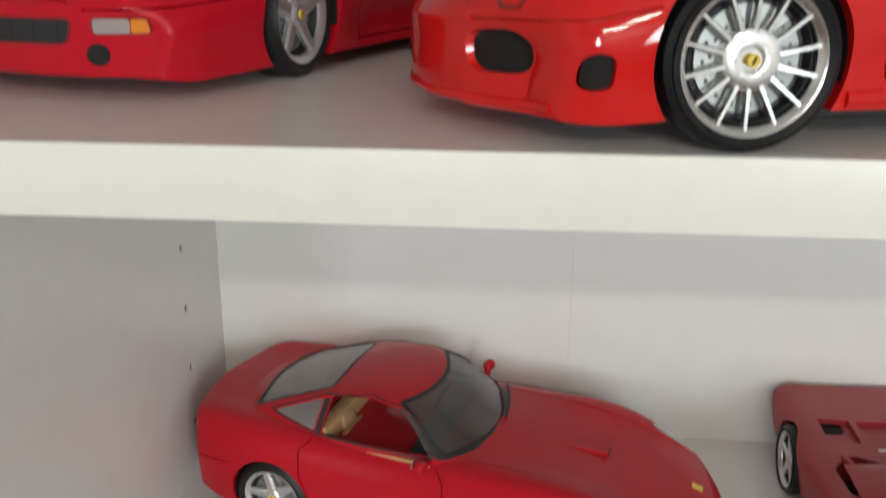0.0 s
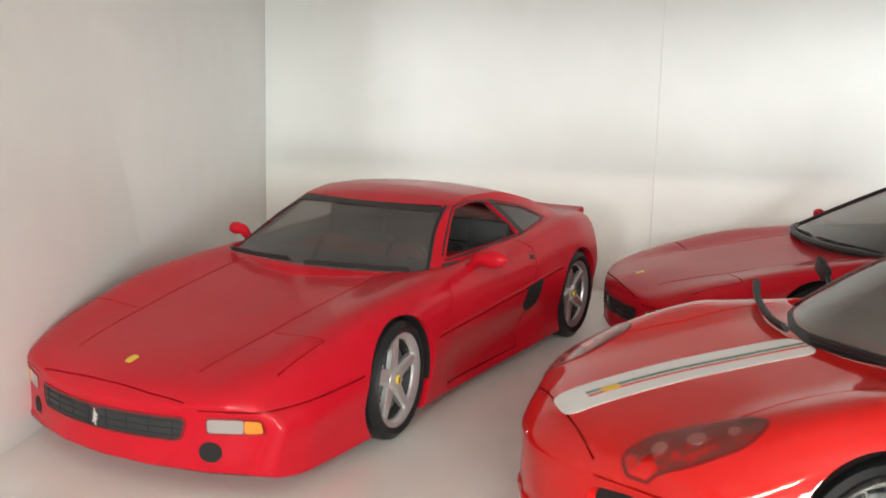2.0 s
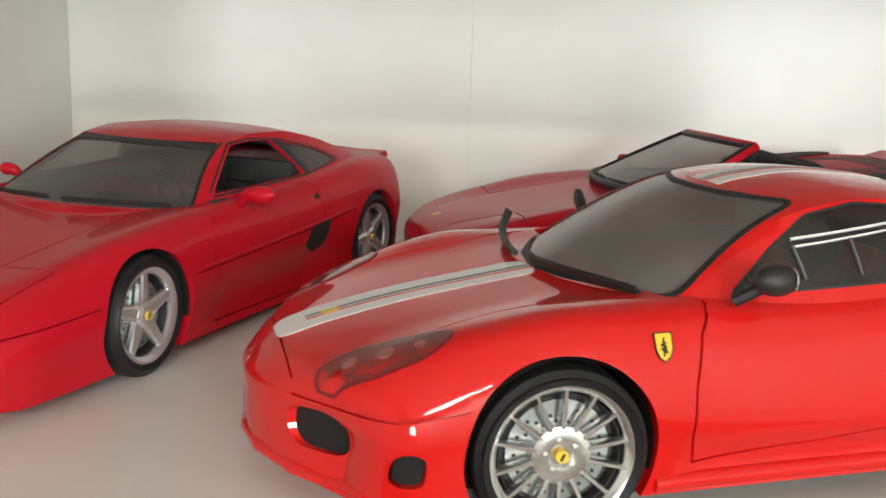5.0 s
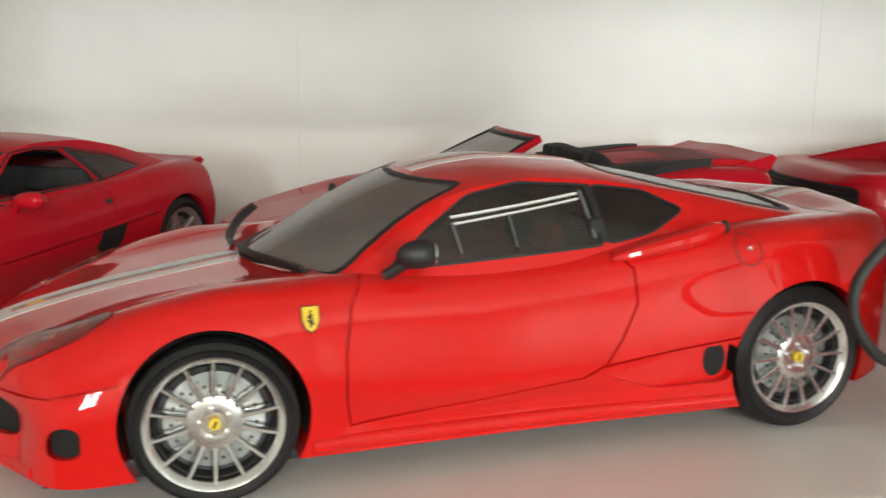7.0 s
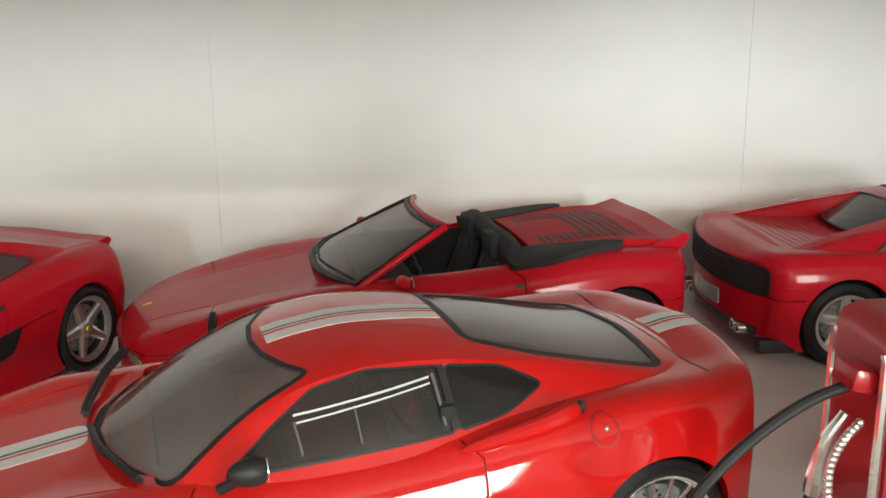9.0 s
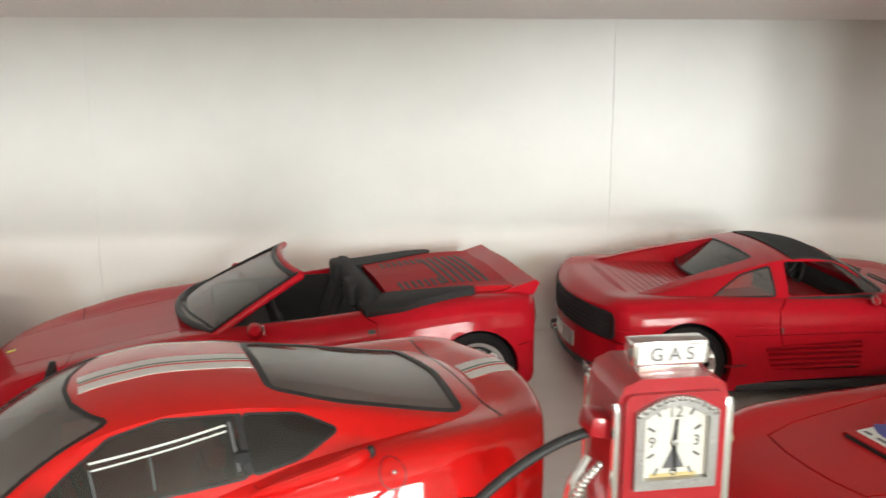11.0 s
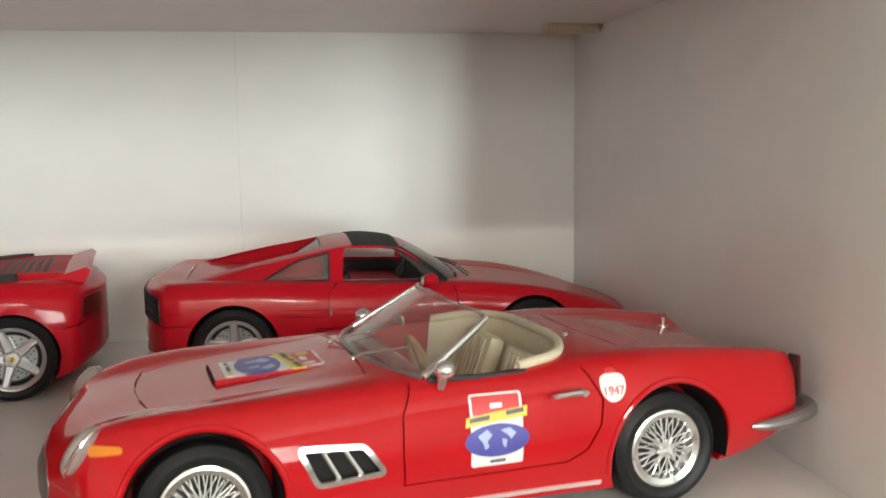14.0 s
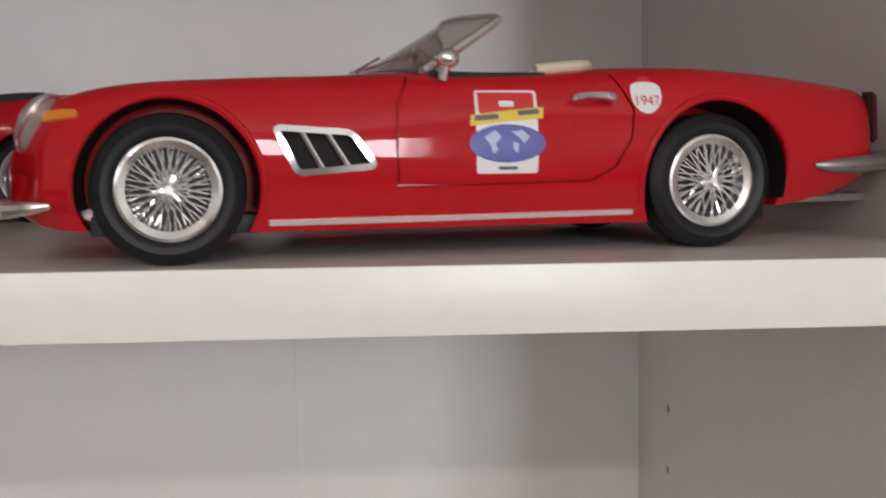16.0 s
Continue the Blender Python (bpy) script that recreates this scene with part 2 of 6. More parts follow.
def prism(poly, axis, lo, hi):
    """A closed prism: poly in the two other axes (in order), from lo to hi along axis."""
    def put(a, b, c):
        return {"x": (c, a, b), "y": (a, c, b), "z": (a, b, c)}[axis]
    n = len(poly)
    area = sum(poly[i][0] * poly[(i + 1) % n][1] - poly[(i + 1) % n][0] * poly[i][1] for i in range(n))
    if area < 0:
        poly = poly[::-1]
    vs = [put(a, b, lo) for a, b in poly] + [put(a, b, hi) for a, b in poly]
    fs = [tuple(range(n - 1, -1, -1)), tuple(range(n, 2 * n))] + [(i, (i + 1) % n, n + (i + 1) % n, n + i) for i in range(n)]
    return (vs, [tuple(reversed(f)) for f in fs]) if axis == "y" else (vs, fs)


def rounded(poly, r, n=4):
    """A polygon with its corners rounded by about r."""
    out, k = [], len(poly)
    for i in range(k):
        p, a, b = Vector(poly[i]), Vector(poly[i - 1]), Vector(poly[(i + 1) % k])
        da, db = (a - p), (b - p)
        ra, rb = min(r, da.length * 0.45), min(r, db.length * 0.45)
        s, e = p + da.normalized() * ra, p + db.normalized() * rb
        for j in range(n + 1):
            t = j / n
            q = s * (1 - t) ** 2 + p * 2 * t * (1 - t) + e * t * t
            out.append((q.x, q.y))
    return out


def box(x0, x1, y0, y1, z0, z1, bevel=0.0):
    bm = bmesh.new()
    bmesh.ops.create_cube(bm, size=1.0)
    bmesh.ops.scale(bm, vec=(abs(x1 - x0), abs(y1 - y0), abs(z1 - z0)), verts=bm.verts)
    bmesh.ops.translate(bm, vec=((x0 + x1) / 2, (y0 + y1) / 2, (z0 + z1) / 2), verts=bm.verts)
    if bevel:
        bmesh.ops.bevel(bm, geom=list(bm.edges), offset=bevel, segments=2, affect="EDGES", profile=0.6)
    bm.verts.ensure_lookup_table()
    vs = [tuple(v.co) for v in bm.verts]
    fs = [tuple(v.index for v in f.verts) for f in bm.faces]
    bm.free()
    return vs, fs


def lathe(profile, n=32, axis="y"):
    """A closed ring or disc: profile of (radius, along) turned about the axis through the origin."""
    vs, fs, k = [], [], len(profile)
    for i in range(n):
        a = 2 * math.pi * i / n
        for r, h in profile:
            vs.append((r * math.cos(a), h, r * math.sin(a)) if axis == "y" else (r * math.cos(a), r * math.sin(a), h))
    for i in range(n):
        for j in range(k - 1):
            a, b = i * k + j, ((i + 1) % n) * k + j
            fs.append((a, a + 1, b + 1, b))
    return vs, fs


def tube(path, r, n=8, cap=True):
    """A round rod along path; r is one radius or one for each point."""
    p = [Vector(q) for q in path]
    rs = r if isinstance(r, (list, tuple)) else [r] * len(p)
    vs, fs, side = [], [], None
    for i, q in enumerate(p):
        d = (p[min(i + 1, len(p) - 1)] - p[max(i - 1, 0)]).normalized()
        side = d.orthogonal().normalized() if side is None else (side - d * side.dot(d)).normalized()
        up = d.cross(side)
        for j in range(n):
            a = 2 * math.pi * j / n
            vs.append(tuple(q + (side * math.cos(a) + up * math.sin(a)) * rs[i]))
    for i in range(len(p) - 1):
        for j in range(n):
            fs.append((i * n + j, i * n + (j + 1) % n, (i + 1) * n + (j + 1) % n, (i + 1) * n + j))
    if cap:
        fs.append(tuple(range(n - 1, -1, -1)))
        fs.append(tuple(range((len(p) - 1) * n, len(p) * n)))
    return vs, fs


def ball(c, rx, ry, rz, nu=12, nv=8):
    vs, fs = [], []
    for i in range(1, nv):
        b = math.pi * i / nv
        for j in range(nu):
            a = 2 * math.pi * j / nu
            vs.append((c[0] + rx * math.sin(b) * math.cos(a), c[1] + ry * math.sin(b) * math.sin(a), c[2] + rz * math.cos(b)))
    t, s = len(vs), len(vs) + 1
    vs += [(c[0], c[1], c[2] + rz), (c[0], c[1], c[2] - rz)]
    for i in range(nv - 2):
        for j in range(nu):
            fs.append((i * nu + j, (i + 1) * nu + j, (i + 1) * nu + (j + 1) % nu, i * nu + (j + 1) % nu))
    for j in range(nu):
        fs.append((t, j, (j + 1) % nu))
        fs.append((s, (nv - 2) * nu + (j + 1) % nu, (nv - 2) * nu + j))
    return vs, fs


def carve(vf, cuts, op="DIFFERENCE", smooth=32):
    """vf with every closed shape of cuts taken out of it (or kept, with INTERSECT)."""
    ob = new("carving", mesh_of(*vf))
    temp = []
    for c in cuts:
        o = new("cutter", mesh_of(*c))
        temp.append(o)
        md = ob.modifiers.new("cut", "BOOLEAN")
        md.operation, md.solver, md.object = op, "EXACT", o
    dg = bpy.context.evaluated_depsgraph_get()
    me = bpy.data.meshes.new_from_object(ob.evaluated_get(dg))
    for o in [ob] + temp:
        old = o.data
        bpy.data.objects.remove(o)
        bpy.data.meshes.remove(old)
    finish(me, smooth)
    return me


def part(name, data, mat, parent, label="", smooth=32):
    """One mesh object under a thing or a part; data is a mesh or (verts, faces) in millimetres."""
    me = data if isinstance(data, bpy.types.Mesh) else mesh_of(*data, smooth=smooth)
    me.name = name
    me.materials.clear()
    me.materials.append(mat)
    ob = new(name, me)
    ob.parent = parent
    return tagged(ob, label)


def thing(name, m, label, category, group="", kind=""):
    ob = new(name)
    ob.empty_display_size = 0.02
    ob.matrix_world = m
    return tagged(ob, label, category, group, kind)


# ---------------------------------------------------------------- car body surfaces
class Skin:
    """The smooth skin of a model car: curves along its length, in millimetres from the nose."""

    def __init__(self, length, top, shoulder_z, shoulder_y, waist_z, waist_y, bottom, tuck=5.0, sweep_f=10.0, sweep_r=6.0, reach_f=60.0, reach_r=45.0, round_f=4.0, round_r=4.0, crown=0.35, mid=0.55, start=0.0, hollow=0.25):
        self.length, self.tuck, self.sf, self.sr, self.rf, self.rr = length, tuck, sweep_f, sweep_r, reach_f, reach_r
        self.of, self.orr, self.crown, self.mid, self.start = round_f, round_r, crown, mid, start
        self.hollow = curve(*hollow) if isinstance(hollow, tuple) else curve((0, hollow))
        self.c = [curve(*k) for k in (top, shoulder_z, shoulder_y, waist_z, waist_y, bottom)]

    def section(self, u, m=26):
        zc, zs, ys, zw, yw, zb = (c(u) for c in self.c)
        upper = [(0, zc), (self.mid * ys, zs + (zc - zs) * (1 - self.crown)), (ys, zs), (yw, zw), (yw - max(self.tuck, 1.0) * self.hollow(u), zb + 0.42 * (zw - zb)), (yw - self.tuck, zb)]
        side = spline(upper, m)
        return [(p[0], p[1]) for p in side] + [((yw - self.tuck) * k, zb) for k in (0.66, 0.33, 0.0)]

    def grid(self, nu=110, shrink=0.0):
        L = self.length
        us = sorted(set(np.round(np.concatenate([self.start + np.linspace(0, 1, 14) ** 2 * 14, np.linspace(self.start + 14, L - 14, nu), L - np.linspace(0, 1, 14) ** 2 * 14]), 4)))
        rings = []
        for u in us:
            half = self.section(u)
            zm = (half[0][1] + half[-1][1]) / 2
            ym = max(p[0] for p in half)
            s = 1.0
            v = u - self.start
            if v < self.of:
                s = 0.80 + 0.20 * math.sqrt(1 - ((self.of - v) / self.of) ** 2)
            if L - u < self.orr:
                s = 0.80 + 0.20 * math.sqrt(1 - ((self.orr - (L - u)) / self.orr) ** 2)
            full = half + [(-p[0], p[1]) for p in half[-2:0:-1]]
            ring = []
            for y, z in full:
                k = (y / ym) ** 2
                x = u + self.sf * k * max(0, 1 - v / self.rf) ** 1.3 - self.sr * k * max(0, 1 - (L - u) / self.rr) ** 1.3
                ring.append((x, y * (0.5 + 0.5 * s), zm + (z - zm) * s))
            rings.append(ring)
        for end, at in ((0, 0), (-1, len(rings))):
            r = rings[end]
            zm = sum(p[2] for p in r) / len(r)
            ym = max(p[1] for p in r)
            x0, bow = (self.start, self.sf) if end == 0 else (L, -self.sr)
            extra = [[(x0 + bow * (p[1] * q / ym) ** 2, p[1] * q, zm + (p[2] - zm) * (0.2 + 0.8 * q)) for p in r] for q in (0.9, 0.75, 0.55, 0.35, 0.15)]
            rings = (extra[::-1] + rings) if end == 0 else (rings + extra)
        return rings

    def solid(self):
        return ring_solid(self.grid())


def ring_solid(rings):
    """A closed solid of rings of equal count; the rings run top, +y side, bottom, -y side."""
    k = len(rings[0])
    vs = [p for r in rings for p in r]
    fs = []
    for i in range(len(rings) - 1):
        for j in range(k):
            fs.append((i * k + j, (i + 1) * k + j, (i + 1) * k + (j + 1) % k, i * k + (j + 1) % k))
    e = (len(rings) - 1) * k
    fs.append(tuple(range(k)))
    fs.append(tuple(e + j for j in range(k - 1, -1, -1)))
    return vs, [tuple(reversed(f)) for f in fs] if volume(vs, fs) < 0 else fs


def volume(vs, fs):
    t = 0.0
    for f in fs:
        a = Vector(vs[f[0]])
        for i in range(1, len(f) - 1):
            t += a.dot(Vector(vs[f[i]]).cross(Vector(vs[f[i + 1]])))
    return t


class Cabin:
    """The glasshouse: roof height, roof half-width and base half-width along the length."""

    def __init__(self, u0, u1, roof_z, roof_y, base_y, base_z, sweep_f=12.0, sweep_r=6.0, crown=2.0, bulge=1.0):
        self.u0, self.u1, self.sf, self.sr, self.crown, self.bulge = u0, u1, sweep_f, sweep_r, crown, bulge
        self.rz, self.ry, self.by, self.bz = curve(*roof_z), curve(*roof_y), curve(*base_y), curve(*base_z)

    def rings(self, inset=0.0, n=70):
        out = []
        for i in range(n + 1):
            u = self.u0 + (self.u1 - self.u0) * i / n
            zr, yr, yb, zb = self.rz(u) - inset, self.ry(u) - inset, self.by(u) - inset, self.bz(u) - inset * 0.2
            zr = max(zr, zb + 0.3)
            up = (zr - zb)
            cr = self.crown * min(1, up / 8)
            top = [(0, zr), (yr * 0.35, zr - cr * 0.10), (yr * 0.7, zr - cr * 0.42), (yr * 0.93, zr - cr * 0.80)]
            side = spline([(yr, zr - cr), (yr + (yb - yr) * 0.45 + self.bulge * min(1, up / 10), zb + (zr - cr - zb) * 0.55), (yb, zb)], 9)
            half = top + [tuple(p) for p in side] + [(yb * 0.5, zb), (0, zb)]
            ring = []
            for y, z in half + [(-p[0], p[1]) for p in half[-2:0:-1]]:
                k = (y / max(yb, 1)) ** 2
                t = i / n
                x = u + (self.sf * max(0, 1 - t * 2.2) - self.sr * max(0, 1 - (1 - t) * 2.2)) * k + inset * (1.2 - 2.4 * t) * 1.2
                ring.append((x, y, z))
            out.append(ring)
        return out

    def solid(self, inset=0.0):
        return ring_solid(self.rings(inset))

    def shell(self, outer=0.0, inner=1.1):
        return join(self.solid(outer), flipped(self.solid(inner)))


class Tracer:
    """Finds places on the skin of a car, to lay trim, lines and badges on it."""

    def __init__(self, *shapes):
        vs, fs = join(*shapes)
        self.tree = BVHTree.FromPolygons([Vector(v) for v in vs], fs)

    def at(self, a, b, way, lift=0.12):
        start, d = {"left": ((a, -150, b), (0, 1, 0)), "right": ((a, 150, b), (0, -1, 0)), "top": ((a, b, 200), (0, 0, -1)),
                    "front": ((-150, a, b), (1, 0, 0)), "rear": ((450, a, b), (-1, 0, 0))}[way]
        p, n, _, _ = self.tree.ray_cast(Vector(start), Vector(d))
        if p is None:
            return None, None
        if n.dot(Vector(d)) > 0:
            n = -n
        return p + n * lift, n

    def ribbon(self, pts, way, width=0.5, lift=0.10, n=None, closed=False):
        """A thin raised line of that width along pts (in the two axes of the way of looking)."""
        if closed:
            pts = list(pts) + [pts[0]]
        dense = []
        for p, q in zip(pts, pts[1:]):
            k = max(1, int(math.dist(p, q) / 2.0))
            dense += [(p[0] + (q[0] - p[0]) * i / k, p[1] + (q[1] - p[1]) * i / k) for i in range(k)]
        dense.append(pts[-1])
        hits = [h for h in (self.at(a, b, way, lift) for a, b in dense) if h[0] is not None]
        vs, fs = [], []
        for i, (p, nn) in enumerate(hits):
            d = hits[min(i + 1, len(hits) - 1)][0] - hits[max(i - 1, 0)][0]
            s = d.cross(nn)
            s = s.normalized() * width / 2 if s.length > 1e-9 else Vector((0, 0, width / 2))
            vs += [tuple(p - s - nn * (lift + 0.25)), tuple(p - s), tuple(p + s), tuple(p + s - nn * (lift + 0.25))]
        for i in range(len(hits) - 1):
            if (hits[i + 1][0] - hits[i][0]).length > 9:
                continue
            for j in range(3):
                fs.append((i * 4 + j, i * 4 + j + 1, i * 4 + j + 5, i * 4 + j + 4))
        return vs, fs

    def groove(self, pts, way, width=0.5, depth=1.3):
        """Closed cutters, a narrow slot sunk into the skin along pts."""
        dense = []
        for p, q in zip(pts, pts[1:]):
            k = max(1, int(math.dist(p, q) / 2.4))
            dense += [(p[0] + (q[0] - p[0]) * i / k, p[1] + (q[1] - p[1]) * i / k) for i in range(k)]
        dense.append(pts[-1])
        hits = [h for h in (self.at(a, b, way, 0.0) for a, b in dense) if h[0] is not None]
        runs, run = [], hits[:1]
        for h in hits[1:]:
            if (h[0] - run[-1][0]).length > 9:
                runs.append(run)
                run = []
            run.append(h)
        out = []
        for run in runs + [run]:
            if len(run) < 2:
                continue
            vs, fs = [], []
            for i, (p, nn) in enumerate(run):
                d = run[min(i + 1, len(run) - 1)][0] - run[max(i - 1, 0)][0]
                t = d.normalized() * (0.3 * ((i == len(run) - 1) - (i == 0)))
                s = d.cross(nn).normalized() * width / 2
                vs += [tuple(p + t - s - nn * depth), tuple(p + t - s * 1.25 + nn * 0.5), tuple(p + t + s * 1.25 + nn * 0.5), tuple(p + t + s - nn * depth)]
            for i in range(len(run) - 1):
                fs += [(i * 4 + j, i * 4 + (j + 1) % 4, i * 4 + 4 + (j + 1) % 4, i * 4 + 4 + j) for j in range(4)]
            e = 4 * (len(run) - 1)
            fs += [(3, 2, 1, 0), (e, e + 1, e + 2, e + 3)]
            out.append((vs, fs) if volume(vs, fs) > 0 else flipped((vs, fs)))
        return out

    def patch(self, poly, way, lift=0.15, depth=0.4, step=2.5):
        """A thin plate of the outline poly, laid on the skin."""
        bm = bmesh.new()
        f = bm.faces.new([bm.verts.new((a, b, 0)) for a, b in poly])
        lo = [min(p[i] for p in poly) for i in (0, 1)]
        hi = [max(p[i] for p in poly) for i in (0, 1)]
        for i, no in ((0, (1, 0, 0)), (1, (0, 1, 0))):
            k = int((hi[i] - lo[i]) / step)
            for j in range(1, k + 1):
                c = lo[i] + (hi[i] - lo[i]) * j / (k + 1)
                co = (c, 0, 0) if i == 0 else (0, c, 0)
                bmesh.ops.bisect_plane(bm, geom=bm.verts[:] + bm.edges[:] + bm.faces[:], plane_co=co, plane_no=no)
        bm.verts.ensure_lookup_table()
        top, low = [], []
        for v in bm.verts:
            p, n = self.at(v.co.x, v.co.y, way, lift)
            if p is None:
                p, n = Vector(top[-1] if top else (0, 0, 0)), Vector((0, 0, 1))
            top.append(tuple(p))
            low.append(tuple(p - n * depth))
        fs = [tuple(v.index for v in f.verts) for f in bm.faces]
        edge = [(e.verts[0].index, e.verts[1].index) for e in bm.edges if len(e.link_faces) == 1]
        bm.free()
        k = len(top)
        vs = top + low
        fs2 = fs + [tuple(i + k for i in reversed(f)) for f in fs] + [(a, b, b + k, a + k) for a, b in edge]
        return vs, fs2


def ellipse(ca, cb, ra, rb, n=20, turn=0.0):
    c, s = math.cos(radians(turn)), math.sin(radians(turn))
    return [(ca + ra * math.cos(t) * c - rb * math.sin(t) * s, cb + ra * math.cos(t) * s + rb * math.sin(t) * c) for t in (2 * math.pi * i / n for i in range(n))]


# ---------------------------------------------------------------- wheels
def annulus(r0, r1, h0, h1, n=40):
    """A flat ring with thickness from h0 to h1 along y."""
    return lathe([(r0, h0), (r1, h0), (r1, h1), (r0, h1), (r0, h0)], n)


def spoke_star(n, r_in, r_out, w_in, w_out, h0, h1, start=90.0, twist=0.0):
    """Tapered spokes from the hub to the rim; h0 is the outer face at the hub, h1 at the rim."""
    out = []
    for i in range(n):
        a = radians(start + 360.0 * i / n)
        a2 = a + radians(twist)
        d, d2 = (math.cos(a), math.sin(a)), (math.cos(a2), math.sin(a2))
        q, q2 = (-d[1], d[0]), (-d2[1], d2[0])
        vs = []
        for r, w, h, dd, qq in ((r_in, w_in, h0, d, q), (r_out, w_out, h1, d2, q2)):
            for s, f, t in ((-0.5, 0.6, 0.0), (-0.28, 0.0, 0.0), (0.28, 0.0, 0.0), (0.5, 0.6, 0.0), (0.5, 2.0, 0), (-0.5, 2.0, 0)):
                vs.append((dd[0] * r + qq[0] * w * s, h + f, dd[1] * r + qq[1] * w * s))
        fs = [(j, (j + 1) % 6, 6 + (j + 1) % 6, 6 + j) for j in range(6)] + [tuple(range(5, -1, -1)), tuple(range(6, 12))]
        out.append((vs, fs))
    return join(*out)


def wheel(style, R, width, rim_r, parent, x, y, z, side, turn=0.0, steer=0.0):
    """One wheel of a model car. Its outer face looks along -y; side = 1 turns it to the other flank."""
    h = width / 2
    hoop = lathe([(rim_r - 2.6, 1.0), (rim_r - 1.5, -h + 1.6), (rim_r - 0.2, -h + 0.5), (rim_r + 0.5, -h + 0.3), (rim_r + 0.8, -h + 1.2), (rim_r + 0.6, h - 1), (rim_r - 2.6, h - 1), (rim_r - 2.6, 1.0)], 48)
    extra = []
    if style == "star":
        spokes = [spoke_star(1, 2.0, rim_r - 1.0, 5.2, 3.1, -h + 1.9, -h + 1.3, 90 + turn + 72 * k) for k in range(5)]
        hub = lathe([(0.01, -h + 0.9), (2.6, -h + 1.0), (3.6, -h + 1.7), (3.6, -h + 4.5), (0.01, -h + 4.5)], 24)
        bolts = [moved(lathe([(0.01, -h + 1.1), (0.55, -h + 1.1), (0.55, -h + 2.2)], 8), pose(2.75 * math.cos(radians(126 + turn + 72 * k)), 0, 2.75 * math.sin(radians(126 + turn + 72 * k)))) for k in range(5)]
        rim = hoop
        mat, disc = ALLOY, STEEL
    elif style == "mesh":
        spokes = []
        for k in range(7):
            a = 90 + turn + 360 / 7 * k
            spokes.append(spoke_star(1, 4.4, rim_r - 0.8, 1.5, 1.0, -h + 1.4, -h + 0.8, a - 13, 0.5))
            spokes.append(spoke_star(1, 4.4, rim_r - 0.8, 1.5, 1.0, -h + 1.4, -h + 0.8, a + 13, -0.5))
        hub = lathe([(0.01, -h + 2.2), (2.2, -h + 2.2), (2.6, -h + 1.3), (4.6, -h + 1.1), (5.9, -h + 1.5), (6.1, -h + 2.4), (6.1, -h + 4.0), (0.01, -h + 4.0)], 28)
        bolts = [moved(lathe([(0.01, -h + 0.55), (0.5, -h + 0.55), (0.5, -h + 2)], 8), pose(3.2 * math.cos(radians(90 + turn + 72 * k)), 0, 3.2 * math.sin(radians(90 + turn + 72 * k)))) for k in range(5)]
        rim = lathe([(rim_r - 1.5, 1.0), (rim_r - 1.2, -h + 1.6), (rim_r - 0.5, -h + 0.6), (rim_r + 0.3, -h + 0.2), (rim_r + 0.8, -h + 1.2), (rim_r + 0.6, h - 1), (rim_r - 1.5, h - 1), (rim_r - 1.5, 1.0)], 56)
        mat, disc = ALLOY_BRIGHT, STEEL
    else:
        deep = lathe([(rim_r - 0.6, -h + 0.4), (rim_r - 2.2, -h + 1.0), (rim_r - 2.8, -h + 3.2), (rim_r - 3.4, -h + 4.0), (rim_r - 3.4, -h + 5.5), (rim_r + 0.5, h - 1), (rim_r + 0.8, -h + 0.8), (rim_r - 0.6, -h + 0.4)], 48)
        wires = []
        for k in range(48):
            a, b = radians(7.5 * k), radians(7.5 * k + (24 if k % 2 else -24))
            r0, h0 = (1.9, -h + 0.6) if k % 3 else (2.2, -h + 3.4)
            h1 = -h + (2.6 if k % 2 else 4.0)
            wires.append(tube([(r0 * math.cos(b), h0, r0 * math.sin(b)), ((rim_r - 2.9) * math.cos(a), h1, (rim_r - 2.9) * math.sin(a))], 0.24, 5, False))
        hub = lathe([(0.01, -h - 0.6), (1.0, -h - 0.6), (1.5, -h + 0.2), (2.3, -h + 0.9), (2.3, -h + 4.5), (0.01, -h + 4.5)], 20)
        ears = [moved(box(-0.5, 0.5, -h - 0.5, -h + 0.5, 0.8, 3.6, 0.15), pose(0, 0, 0, 0, 120 * k + 20, 0)) for k in range(3)]
        rim, spokes, bolts = deep, [join(*wires)], ears
        mat, disc = WIRE, BLACK
    base = part("wheel", rim, CHROME if style == "wire" else mat, parent)
    base.matrix_local = pose(x * MM, y * MM, z * MM, 0, 0, (180 if side > 0 else 0) + steer)
    for sp in spokes:
        tagged(part("spoke" if len(spokes) > 1 else "wire_lacing", sp, mat, base), "" if len(spokes) > 1 else "dense bright wire spokes", "", "", "" if len(spokes) > 1 else "stuff")
    part("hub", hub, mat, base)
    for bo in bolts:
        part("wheel_bolt" if style != "wire" else "spinner_ear", bo, mat, base)
    shoulder = R - 1.2
    part("tyre", lathe([(rim_r - 0.3, -h + 1.0), (rim_r + 0.6, -h + 0.1), (rim_r + 1.6, -h - 0.25), ((R + rim_r) / 2, -h - 0.45), (shoulder - 0.4, -h + 0.2), (R - 0.35, -h + 1.1), (R, -h + 2.4), (R + 0.0, -0.9), (R - 0.35, -0.6), (R - 0.35, 0.6), (R, 0.9), (R, h - 2.2), (shoulder, h - 0.3), (rim_r, h), (rim_r - 0.3, h - 1), (rim_r - 0.3, -h + 1.0)], 56), RUBBER, base, "black rubber tyre")
